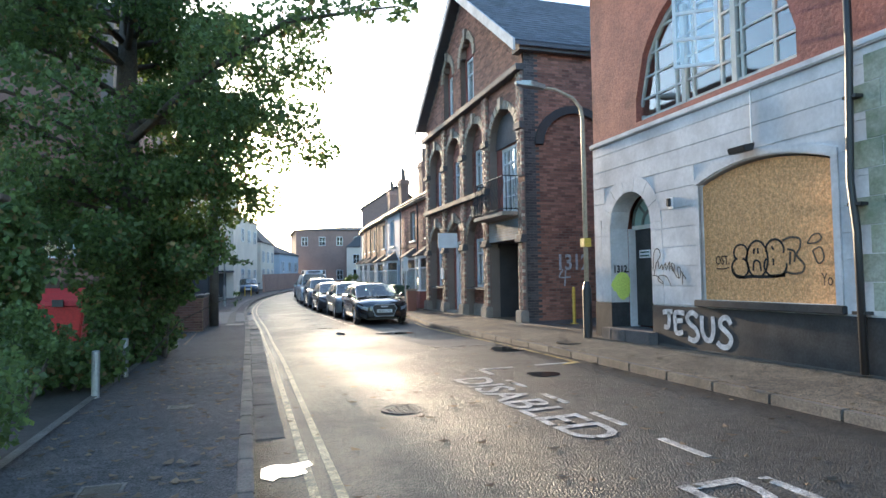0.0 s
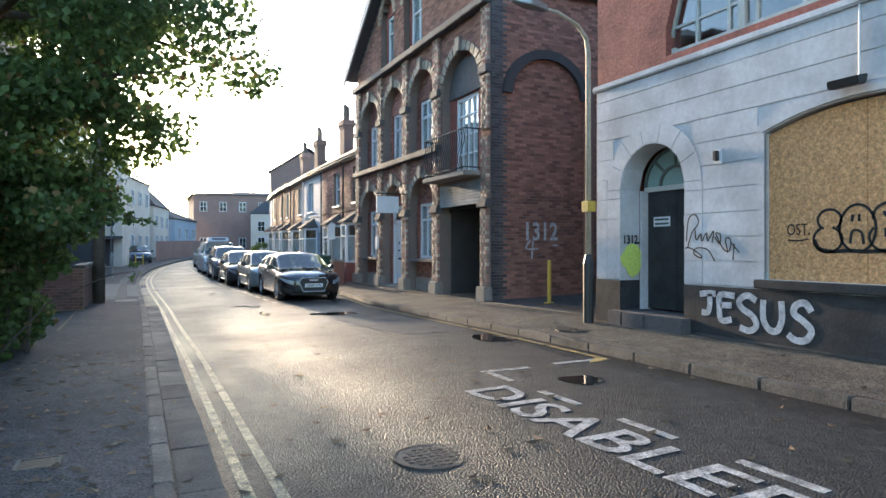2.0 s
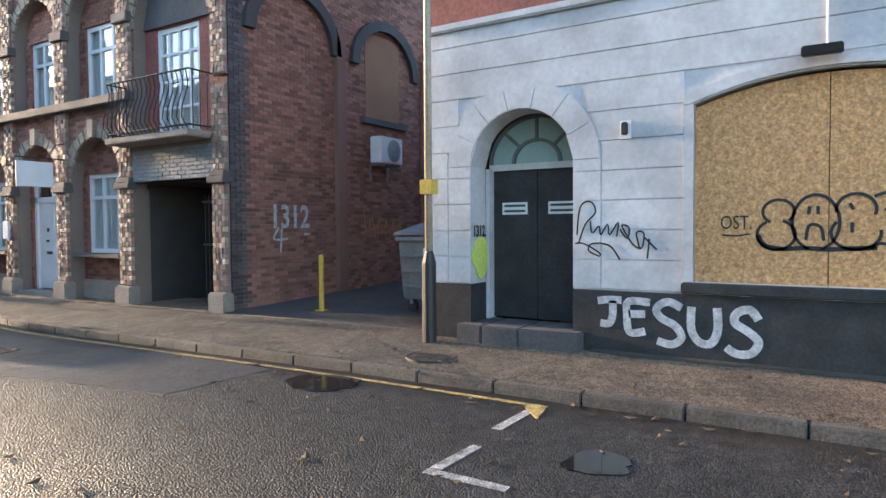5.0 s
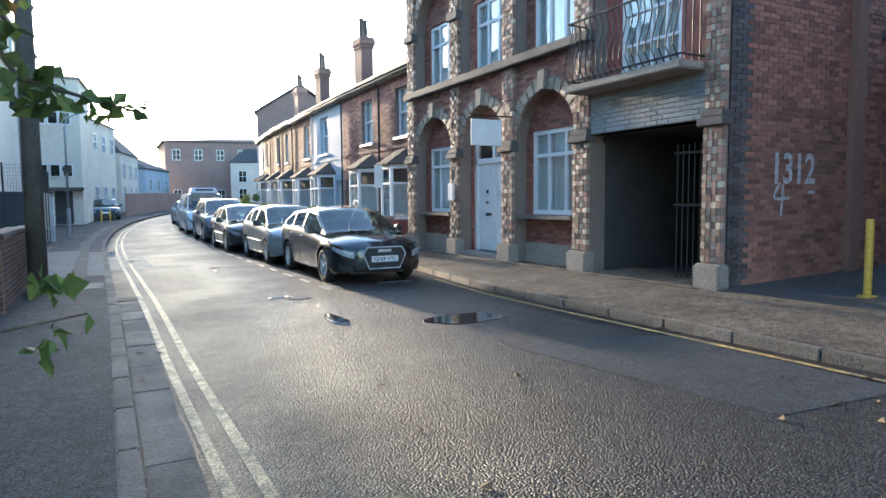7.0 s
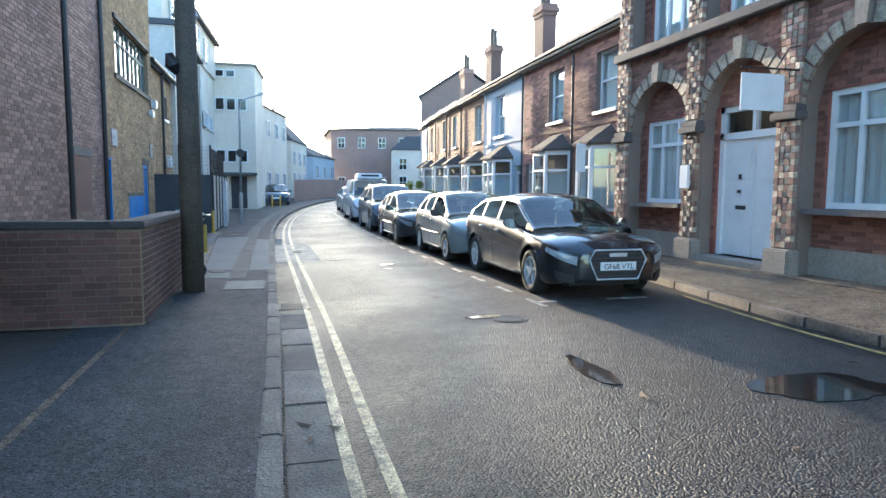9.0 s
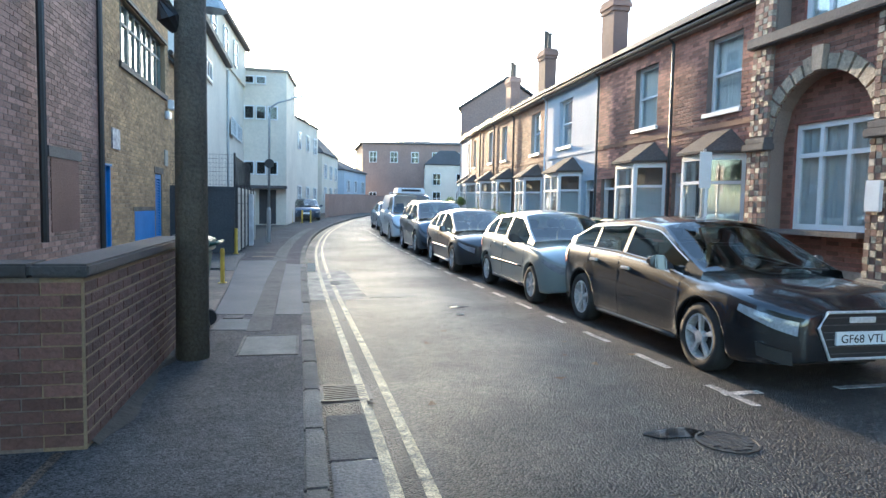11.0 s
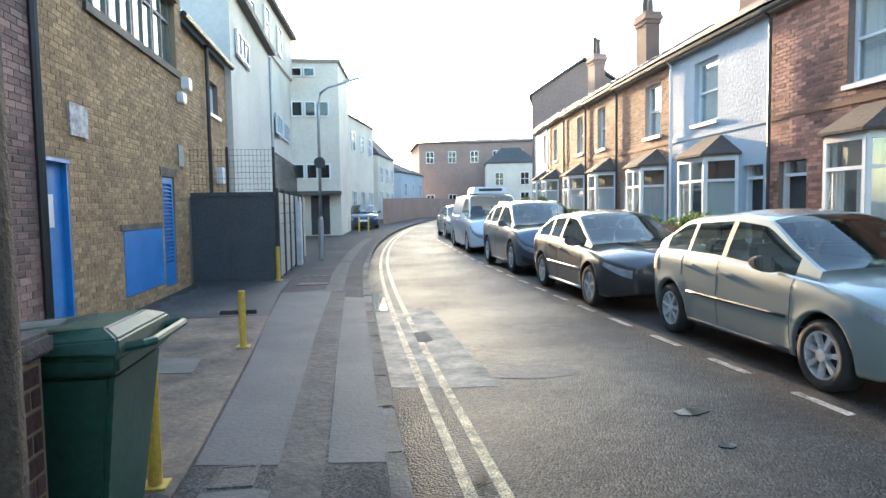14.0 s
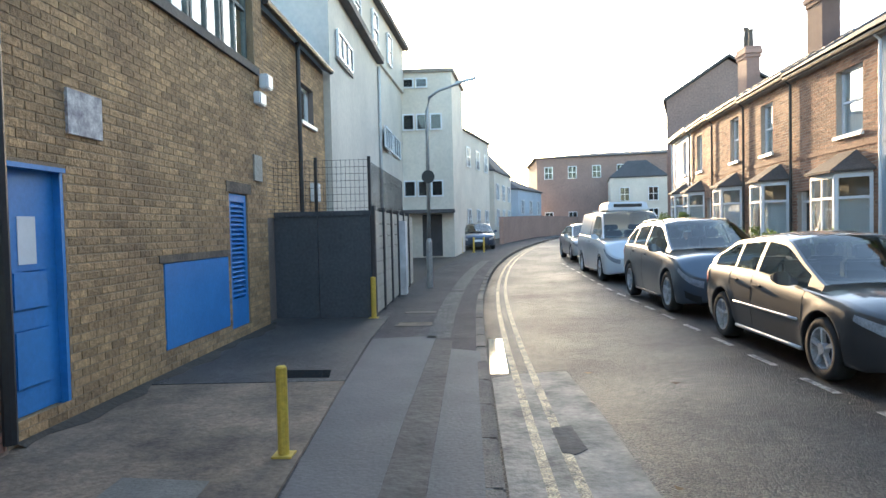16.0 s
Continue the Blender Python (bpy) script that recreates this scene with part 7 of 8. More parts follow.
bubble(ring_pts(7.17, 1.84, 0.16, 0.15, -10, 200)), bubble(ring_pts(7.17, 1.62, 0.2, 0.16, 170, 400))
bubble([(7.22, 1.9), (7.19, 1.84)]), bubble([(7.2, 1.72), (7.2, 1.62)])
bubble([(7.03, 1.96), (6.9, 2.0), (6.74, 1.97), (6.74, 1.85), (6.8, 1.75), (6.68, 1.62), (6.72, 1.52), (6.86, 1.5), (6.98, 1.52), (7.05, 1.47)])
bubble([(6.9, 1.8), (6.92, 1.62)]), bubble([(6.95, 1.84), (6.83, 1.8), (6.84, 1.66)])
bubble([(6.62, 1.9), (6.54, 2.0), (6.44, 2.02), (6.4, 1.95), (6.5, 1.9), (6.62, 1.9)], w=0.022), bubble([(6.54, 1.8), (6.42, 1.84), (6.37, 1.7), (6.46, 1.63), (6.54, 1.8)], w=0.022)
bubble([(8.0, 1.6), (7.95, 1.5), (7.8, 1.46), (7.6, 1.47), (7.4, 1.46), (7.2, 1.47), (7.0, 1.48)], w=0.045)
lettering("Yo", 0.24, 6.42, 1.34, 0.16, front, BLACK_INK, "trim_graffiti_short", "short black spray painted word on the board", d=-0.066)
tag = [[(9.88, 1.6), (9.84, 1.92), (9.72, 1.98), (9.66, 1.86), (9.78, 1.72), (9.86, 1.5)], [(9.72, 1.76), (9.7, 1.62), (9.62, 1.7), (9.6, 1.6), (9.52, 1.72), (9.5, 1.6), (9.4, 1.74), (9.42, 1.58)], [(9.38, 1.66), (9.3, 1.56), (9.28, 1.68), (9.36, 1.7), (9.24, 1.5), (9.14, 1.46), (9.12, 1.62), (9.2, 1.62), (9.16, 1.44)], [(9.12, 1.58), (8.98, 1.44)], [(9.06, 1.56), (9.08, 1.34)], [(9.9, 1.5), (9.8, 1.5), (9.62, 1.4), (9.62, 1.36), (9.74, 1.42), (9.7, 1.5), (9.5, 1.48), (9.38, 1.32)]]
for t in tag:
    bubble(t, "trim_graffiti_tag", 0.018, 0.018, label="black scrawled tag on the white wall")
jamb = facing_back(11.285)
s = text_shape("1312.", 0.2, 0.001, 0.007)
w = max(v[0] for v in s.v)
s.v = [(7.08 + v[0] * 0.36 / w, 11.277 - v[2], 1.58 + v[1]) for v in s.v]
solid("trim_graffiti_number", s, BLACK_INK, "small black painted number on the door jamb", "graffiti", kind="structure")
solid("trim_graffiti_lime", Shape().prism(blot(7.28, 1.32, 0.27, 0.3, 9), 11.27, 11.28, axis=1), LIME_INK, "lime green spray patch on the door jamb", "graffiti", kind="structure")
side = facing_back(16.35)
s = text_shape("1312", 0.62, 0.001, 0.014)
w = max(v[0] for v in s.v)
s.v = [(8.4 + v[0] * 1.05 / w, 16.335 - v[2], 1.72 + v[1]) for v in s.v]
solid("trim_graffiti_number", s, WHITE_INK, "white painted number on the brick flank wall", "graffiti", kind="structure")
bubble([(8.62, 1.72), (8.5, 1.5), (8.85, 1.5)], "trim_graffiti_mark", 0.045, 0.012, WHITE_INK, side, "white painted mark on the brick wall")
bubble([(8.7, 1.7), (8.66, 1.24)], "trim_graffiti_mark", 0.045, 0.012, WHITE_INK, side, "white painted mark on the brick wall")
bubble([(9.3, 1.58), (9.44, 1.58)], "trim_graffiti_mark", 0.045, 0.012, WHITE_INK, side, "white painted mark on the brick wall")
for k in range(5):
    u = 11.2 + k * 0.3
    bubble([(u, 2.1 - 0.1 * k), (u + 0.1, 1.6), (u + 0.25, 1.9), (u + 0.2, 1.5)], "trim_graffiti_orange", 0.035, 0.012, ORANGE_INK, side, "faint orange scrawl on the brick wall")


# ---- fixtures of the club building and passage ----
def wall_light(u, z):
    b = thing("floodlight", front(u, 0.1, z), "small black floodlight above the boarded window", "floodlight")
    part("bracket", Shape(front).box(u - 0.02, u + 0.02, 0.0, 0.14, z, z + 0.03), BLACK_METAL, b)
    part("lamp", Shape(front).loft([[(u - 0.17, 0.08, z + 0.07), (u + 0.17, 0.08, z + 0.07), (u + 0.17, 0.12, z - 0.05), (u - 0.17, 0.12, z - 0.05)], [(u - 0.17, 0.3, z + 0.02), (u + 0.17, 0.3, z + 0.02), (u + 0.17, 0.27, z - 0.07), (u - 0.17, 0.27, z - 0.07)]]), BLACK_METAL, b, bevel=0.012)


wall_light(7.46, 3.33)
b = thing("wall_sensor", front(9.32, 0.05, 2.7), "small black wall fitting on a white plate", "sensor")
part("plate", Shape(front).box(9.26, 9.38, 0.01, 0.03, 2.66, 2.86), WHITE_PAINT, b)
part("sensor", Shape(front).box(9.29, 9.35, 0.03, 0.1, 2.7, 2.84), BLACK_METAL, b, bevel=0.01)
b = thing("rain_pipe", front(5.75, 0.1, 0.25), "old bent drainpipe with a pale stripe on the club wall", "drainpipe")
part("pipe", Shape(front).tube([(5.72, 0.12, 0.3), (5.74, 0.12, 2.0), (5.8, 0.12, 2.6), (5.74, 0.12, 4.2), (5.72, 0.12, 7.5)], 0.045, 8), BLACK_METAL, b, smooth=True)
for z in (1.0, 2.3, 3.6, 5.0, 6.4):
    part("bracket", Shape(front).box(5.66, 5.84, 0.0, 0.14, z, z + 0.04), BLACK_METAL, b)
b = thing("cable", front(7.36, 0.03, 4), "pale cable running down the white wall", "cable")
part("wire", Shape(front).tube([(7.42, 0.03, 3.4), (7.42, 0.03, 4.2)], 0.012, 5), WHITE_PAINT, b)
b = thing("street_lamp", (6.72, 11.72, 0.28), "pale weathered steel street lamp with a curved arm", "street lamp")
part("base", Shape().tube([(6.72, 11.72, 0.2), (6.72, 11.72, 1.25), (6.72, 11.72, 1.4)], [0.09, 0.09, 0.05], 12), BLACK_METAL, b)
part("column", Shape().tube([(6.72, 11.72, 1.3), (6.72, 11.72, 4.8), (6.68, 11.72, 5.05), (6.5, 11.72, 5.25), (6.1, 11.72, 5.4), (5.8, 11.72, 5.42)], [0.05, 0.045, 0.04, 0.035, 0.03, 0.03], 10), LAMP_STEEL, b, smooth=True)
part("lantern", Shape().loft([[(5.85, 11.65, 5.38), (5.85, 11.79, 5.38), (5.85, 11.79, 5.47), (5.85, 11.65, 5.47)], [(5.5, 11.6, 5.4), (5.5, 11.84, 5.4), (5.5, 11.84, 5.52), (5.5, 11.6, 5.52)], [(5.2, 11.67, 5.44), (5.2, 11.77, 5.44), (5.2, 11.77, 5.5), (5.2, 11.67, 5.5)]]), GALV, b, bevel=0.01)
part("band", Shape().box(6.64, 6.8, 11.63, 11.8, 2.12, 2.3), YELLOW_PAINT, b, "yellow plate strapped on the column")


def ac_unit(x, z):
    b = thing("air_conditioner", (x, 16.2, z), "white wall-mounted air conditioning unit on brackets", "air conditioner")
    part("casing", Shape().box(x, x + 0.85, 15.92, 16.22, z, z + 0.6), WHITE_PAINT, b, bevel=0.02)
    part("fan_grille", Shape().loft([[(x + 0.5 + r * math.cos(2 * math.pi * i / 20), yy, z + 0.3 + r * math.sin(2 * math.pi * i / 20)) for i in range(20)] for r, yy in ((0.25, 15.925), (0.25, 15.905), (0.04, 15.9))]), GALV, b)
    for k in (0.12, 0.73):
        part("bracket", Shape().box(x + k, x + k + 0.04, 15.92, 16.34, z - 0.05, z - 0.002).box(x + k, x + k + 0.04, 16.3, 16.345, z - 0.35, z - 0.05), GALV, b)


ac_unit(11.3, 3.15)
ac_unit(13.9, 2.75)


def post(x, y, z, h, mat, label, r=0.045, plate=True, name="bollard"):
    b = thing(name, (x, y, z), label, "bollard", "posts")
    part("post", Shape().tube([(x, y, z - 0.05), (x, y, z + h * 0.98), (x, y, z + h)], [r, r, r * 0.75], 14), mat, b, smooth=False)
    if plate:
        part("foot_plate", Shape().box(x - r * 1.8, x + r * 1.8, y - r * 1.8, y + r * 1.8, z - 0.01, z + 0.012), mat, b)
    return b


post(8.1, 14.8, 0.29, 0.95, YELLOW_PAINT, "yellow steel post in the passage mouth")
post(-1.55, 28.73, 0.02, 0.62, YELLOW_PAINT, "worn yellow steel post at the forecourt edge", r=0.038)
post(-1.39, 25.2, 0.02, 0.66, YELLOW_PAINT, "worn yellow steel post beside the green bin", r=0.038)
post(-2.0, 35.4, 0.02, 0.72, YELLOW_PAINT, "short yellow post at the fence corner")
for x, y in ((-1.93, 9.4), (-1.9, 11.3), (-1.95, 13.6)):
    post(x, y, 0.0, 0.62, GALV, "dull grey steel post along the footway edge", r=0.05, plate=False)
for x in (-0.9, -0.3, 0.2):
    post(x, 56.2, rise(56), 0.75, YELLOW_PAINT, "small yellow post beside a parked car")


def waste_container():
    x, y, z = 8.95, 12.8, 0.33
    b = thing("waste_container", (x, y, z), "large grey wheeled waste container with its lid half open", "waste bin")
    part("body", Shape().loft([[(x - 0.5, y - 0.55, z + 0.2), (x + 0.5, y - 0.55, z + 0.2), (x + 0.5, y + 0.55, z + 0.2), (x - 0.5, y + 0.55, z + 0.2)], [(x - 0.62, y - 0.56, z + 1.15), (x + 0.62, y - 0.56, z + 1.15), (x + 0.62, y + 0.56, z + 1.15), (x - 0.62, y + 0.56, z + 1.15)]]), BIN_GREY, b, bevel=0.03)
    for k in range(3):
        part("rib", Shape().box(x - 0.63 + 0.03 * (2 - k), x - 0.5, y - 0.5, y + 0.5, z + 0.4 + k * 0.25, z + 0.44 + k * 0.25), BIN_GREY, b)
    part("rim", Shape().box(x - 0.66, x + 0.66, y - 0.6, y + 0.6, z + 1.15, z + 1.22), BIN_GREY, b, bevel=0.015)
    part("lid", Shape().loft([[(x - 0.66, y - 0.2, z + 1.25), (x + 0.66, y - 0.2, z + 1.5), (x + 0.66, y - 0.2, z + 1.54), (x - 0.66, y - 0.2, z + 1.29)], [(x - 0.66, y + 0.6, z + 1.25), (x + 0.66, y + 0.6, z + 1.5), (x + 0.66, y + 0.6, z + 1.54), (x - 0.66, y + 0.6, z + 1.29)]]), BIN_GREY, b)
    part("refuse", Shape().box(x - 0.4, x + 0.3, y - 0.5, y - 0.1, z + 1.2, z + 1.34), CURTAIN, b, "white rubbish bags", bevel=0.06)
    part("label", Shape().box(x - 0.632, x - 0.612, y - 0.1, y + 0.06, z + 0.92, z + 1.04), WHITE_PAINT, b)
    for dx in (-0.4, 0.4):
        for dy in (-0.42, 0.42):
            part("castor", Shape().tube([(x + dx - 0.03, y + dy, z + 0.1), (x + dx + 0.03, y + dy, z + 0.1)], 0.1, 14), RUBBER, b)
            part("castor_fork", Shape().box(x + dx - 0.05, x + dx + 0.05, y + dy - 0.03, y + dy + 0.03, z + 0.12, z + 0.22), GALV, b)


waste_container()


def wheelie_bin(x, y, z, label, a=0.0, lid=None):
    """A wheeled bin whose handle side looks to +x before the turn a."""
    b = thing("wheelie_bin", (x, y, z), label, "wheelie bin")
    c, s_ = math.cos(a), math.sin(a)
    to = lambda p, q, h: (x + p * c - q * s_, y + p * s_ + q * c, z + h)
    part("body", Shape(to).loft([[(-0.24, -0.22, 0.06), (0.2, -0.22, 0.06), (0.2, 0.22, 0.06), (-0.24, 0.22, 0.06)], [(-0.34, -0.28, 0.9), (0.3, -0.28, 0.9), (0.3, 0.28, 0.9), (-0.34, 0.28, 0.9)]]), BIN_GREEN, b, bevel=0.02)
    part("rim", Shape(to).box(-0.37, 0.33, -0.31, 0.31, 0.9, 0.97), BIN_GREEN, b, bevel=0.015)
    part("lid", Shape(to).loft([[(-0.39, -0.32, 0.975), (0.34, -0.32, 0.975), (0.34, 0.32, 0.975), (-0.39, 0.32, 0.975)], [(-0.38, -0.3, 1.0), (0.33, -0.3, 1.03), (0.33, 0.3, 1.03), (-0.38, 0.3, 1.0)], [(-0.3, -0.22, 1.02), (0.26, -0.22, 1.06), (0.26, 0.22, 1.06), (-0.3, 0.22, 1.02)]]), lid or BIN_GREEN, b, bevel=0.008)
    part("handle", Shape(to).tube([(0.3, -0.24, 0.98), (0.4, -0.24, 1.0), (0.42, -0.2, 1.0), (0.42, 0.2, 1.0), (0.4, 0.24, 1.0), (0.3, 0.24, 0.98)], 0.018, 8), BIN_GREEN, b)
    for q in (-0.27, 0.27):
        part("wheel", Shape(to).tube([(0.24, q - 0.03, 0.1), (0.24, q + 0.03, 0.1)], 0.1, 18), RUBBER, b)
    part("axle", Shape(to).tube([(0.24, -0.25, 0.1), (0.24, 0.25, 0.1)], 0.012, 6), GALV, b)
    return b


wheelie_bin(-1.45, 24.34, 0.02, "dark green wheelie bin standing behind the yard wall")
solid("paper_sheet", Shape().loft([[(-1.66 + k, 24.06, 1.072 + h), (-1.5 + k, 24.1, 1.078 + h), (-1.42 + k, 24.2, 1.082 + h)] for k, h in ((0.0, 0.0), (0.03, 0.003), (0.16, 0.02), (0.2, 0.045))], closed=False, caps=False), WHITE_PAINT, "crumpled white paper lying on the bin lid", "paper")


def hanging_sign():
    b = thing("hanging_sign", (7.1, 21.5, 3), "blank white hanging sign on an iron bracket", "sign")
    part("board", Shape().box(6.42, 7.14, 21.43, 21.47, 2.6, 3.12), WHITE_PAINT, b, bevel=0.006)
    part("bracket", Shape().tube([(7.4, 21.45, 3.2), (6.4, 21.45, 3.2)], 0.014, 6).tube([(7.4, 21.45, 3.55), (7.2, 21.45, 3.5), (7.0, 21.45, 3.2)], 0.01, 6), BLACK_METAL, b)
    for x in (6.5, 7.06):
        part("hook", Shape().tube([(x, 21.45, 3.1), (x, 21.45, 3.2)], 0.006, 5), BLACK_METAL, b)
    b = thing("house_number", (7.38, 21.62, 2.3), "white house number on the door pier", "sign")
    s = text_shape("16", 0.16, 0.002)
    s.v = [(7.36 - v[2], 21.72 - v[0], 2.22 + v[1]) for v in s.v]
    part("digits", s, WHITE_INK, b)
    b = thing("notice_box", (7.33, 24.0, 1.7), "small white notice box on the pier beside the door", "notice")
    part("box", Shape().box(7.3, 7.36, 23.82, 24.06, 1.5, 1.92), WHITE_PAINT, b, bevel=0.008)


hanging_sign()
b = thing("parking_sign", (6.4, 26.3, 0.15), "tall white sign plate on a thin grey post", "sign")
part("post", Shape().tube([(6.4, 26.33, 0.05), (6.4, 26.33, 2.5)], 0.03, 10), GALV, b)
part("plate", Shape().box(6.29, 6.51, 26.28, 26.295, 1.85, 2.45), WHITE_PAINT, b, bevel=0.003)
wheelie_bin(7.15, 30.5, 0.2, "dark green wheelie bin in a front garden", 3.1)
wheelie_bin(7.15, 31.25, 0.2, "dark green wheelie bin in a front garden", 3.2)


# ---- left side: fence, lamp, bins ----
def board_fence():
    b = thing("board_fence", (-2.9, 35.5, 0), "charcoal board gate with a steel mesh top", "fence")
    for k in range(2):
        x0 = -3.9 + k * 0.93
        part("board", Shape().box(x0, x0 + 0.92, 35.5, 35.56, 0.02, 1.9), CHARCOAL, b)
    part("rail", Shape().box(-3.9, -2.03, 35.47, 35.5, 1.82, 1.9), CHARCOAL, b)
    s = Shape()
    for i in range(24):
        s.tube([(-3.9 + i * 0.08, 35.53, 1.9), (-3.9 + i * 0.08, 35.53, 2.8)], 0.003, 4)
    for i in range(8):
        s.tube([(-3.9, 35.53, 1.95 + i * 0.12), (-2.03, 35.53, 1.95 + i * 0.12)], 0.003, 4)
    part("mesh_top", s, BLACK_METAL, b)
    for x in (-3.9, -3.0, -2.05):
        part("post", Shape().tube([(x, 35.58, 0), (x, 35.58, 2.85)], 0.03, 8), BLACK_METAL, b)
    b = thing("panel_fence", (-2.0, 40, 0), "cream slatted panel fence between dark posts", "fence")
    for k in range(6):
        y0 = 35.62 + k * 1.15
        for j in range(8):
            part("slat", Shape().box(-2.04, -2.0, y0 + 0.06, y0 + 1.07, 0.05 + j * 0.232, 0.27 + j * 0.232), CREAM_PANEL, b)
        part("post", Shape().box(-2.08, -1.97, y0 - 0.05, y0 + 0.05, 0, 1.98), DARK_TIMBER, b)
    s = Shape()
    for i in range(40):
        s.tube([(-2.02, 35.65 + i * 0.12, 1.9), (-2.02, 35.65 + i * 0.12, 2.75)], 0.005, 4)
    for i in range(7):
        s.tube([(-2.02, 35.65, 1.95 + i * 0.13), (-2.02, 40.3, 1.95 + i * 0.13)], 0.005, 4)
    part("mesh_top", s, BLACK_METAL, b)
    b = thing("utility_cabinet", (-1.95, 42.5, 0), "pale tall cabinet box beside the fence", "cabinet")
    part("case", Shape().box(-2.1, -1.85, 39.3, 39.7, 0, 1.75), WHITE_RENDER, b, bevel=0.015)


board_fence()
b = thing("street_lamp", (-1.42, 41, 0), "slim grey street lamp with an angled arm and a round sign", "street lamp")
part("base", Shape().tube([(-1.42, 41, -0.05), (-1.42, 41, 1.2), (-1.42, 41, 1.3)], [0.08, 0.08, 0.05], 12), GALV, b)
part("column", Shape().tube([(-1.42, 41, 1.2), (-1.4, 41, 4.6), (-1.33, 41, 4.95), (-1.1, 41, 5.12), (-0.5, 41, 5.3)], [0.05, 0.045, 0.04, 0.03, 0.028], 10), GALV, b, smooth=True)
part("lantern", Shape().loft([[(-0.65, 40.93, 5.25), (-0.65, 41.07, 5.25), (-0.65, 41.07, 5.33), (-0.65, 40.93, 5.33)], [(-0.1, 40.95, 5.4), (-0.1, 41.05, 5.4), (-0.1, 41.05, 5.45), (-0.1, 40.95, 5.45)]]), GALV, b, bevel=0.01)
part("round_sign", Shape().tube([(-1.4, 40.9, 2.9), (-1.4, 40.93, 2.9)], 0.17, 20), BLACK_METAL, b, "back of a round sign")
b = thing("pole_lantern", (-1.24, 23.0, 3.1), "small black lamp on the telegraph pole", "lamp")
part("lamp", Shape().tube([(-1.24, 23.05, 3.0), (-1.3, 22.98, 3.1), (-1.33, 22.95, 3.24)], [0.05, 0.1, 0.05], 10), BLACK_METAL, b)
b = thing("grit_bin", (-4.1, 16.6, 0), "red plastic grit bin with a sloping lid behind the shrubs", "grit bin")
part("body", Shape().loft([[(-4.5, 16.3, 0.02), (-3.7, 16.3, 0.02), (-3.7, 16.9, 0.02), (-4.5, 16.9, 0.02)], [(-4.62, 16.2, 1.0), (-3.58, 16.2, 1.0), (-3.58, 17.0, 1.0), (-4.62, 17.0, 1.0)]]), RED_PLASTIC, b, bevel=0.03)
part("lid", Shape().loft([[(-4.68, 16.15, 1.01), (-3.54, 16.15, 1.01), (-3.54, 17.05, 1.01), (-4.68, 17.05, 1.01)], [(-4.66, 16.2, 1.12), (-3.56, 16.2, 1.12), (-3.56, 17.0, 1.42), (-4.66, 17.0, 1.42)]]), RED_PLASTIC, b, bevel=0.02)
part("hasp", Shape().box(-4.2, -3.98, 16.1, 16.16, 1.0, 1.16), BLACK_METAL, b)
b = thing("timber_fence", (-5, 17.8, 0), "dark weathered timber fence behind the shrubs", "fence")
for i in range(36):
    part("board", Shape().box(-9.0 + i * 0.15, -9.0 + i * 0.15 + 0.14, 17.8, 17.83, 0.0, 1.6 + 0.02 * (i % 3)), TIMBER_FENCE, b)
part("rail", Shape().box(-9, -3.6, 17.83, 17.88, 1.2, 1.3), TIMBER_FENCE, b)
b = thing("concrete_post", (-2.75, 8.2, 0), "tall grey concrete fence post with a flat cap", "post")
part("shaft", Shape().box(-2.82, -2.68, 8.13, 8.27, 0, 2.45), CONCRETE, b, bevel=0.01)
part("cap", Shape().box(-2.9, -2.6, 8.05, 8.35, 2.45, 2.52), CONCRETE, b, bevel=0.01)
sw = facing_back(19.0)
b = thing("side_window", (-6, 19, 2.4), "white framed window in the dark brick side wall", "window")
flat_window(sw, -6.6, -5.7, 2.2, 3.5, b, lights=(0.5,), transoms=(0.5,))
flat_window(sw, -5.2, -4.4, 2.2, 3.5, b, lights=(0.5,), transoms=(0.5,))

# parked cars further off
car("blue_hatchback", "dark blue hatchback parked on the footway before the tower", -0.95, 58.9, rise(59), car_paint("blue_car_paint", (0.03, 0.05, 0.09), 0.4), grille=False)
car("pale_estate", "pale small car parked behind the white van", 3.45, 49.2, rise(50) + 0.0, car_paint("pale_car_paint", (0.5, 0.54, 0.56), 0.3), grille=False)
b = thing("roof_unit", (4.2, 43.6, 2.0), "white refrigeration unit on the van roof", "refrigeration unit")
part("casing", Shape().loft([[(3.6, 43.0, 1.96), (4.8, 43.0, 1.96), (4.8, 44.3, 1.96), (3.6, 44.3, 1.96)], [(3.65, 43.1, 2.2), (4.75, 43.1, 2.2), (4.75, 44.25, 2.2), (3.65, 44.25, 2.2)]]), WHITE_PAINT, b, bevel=0.03)
part("intake", Shape().box(3.8, 4.6, 43.02, 43.06, 2.05, 2.14), BLACK_METAL, b)


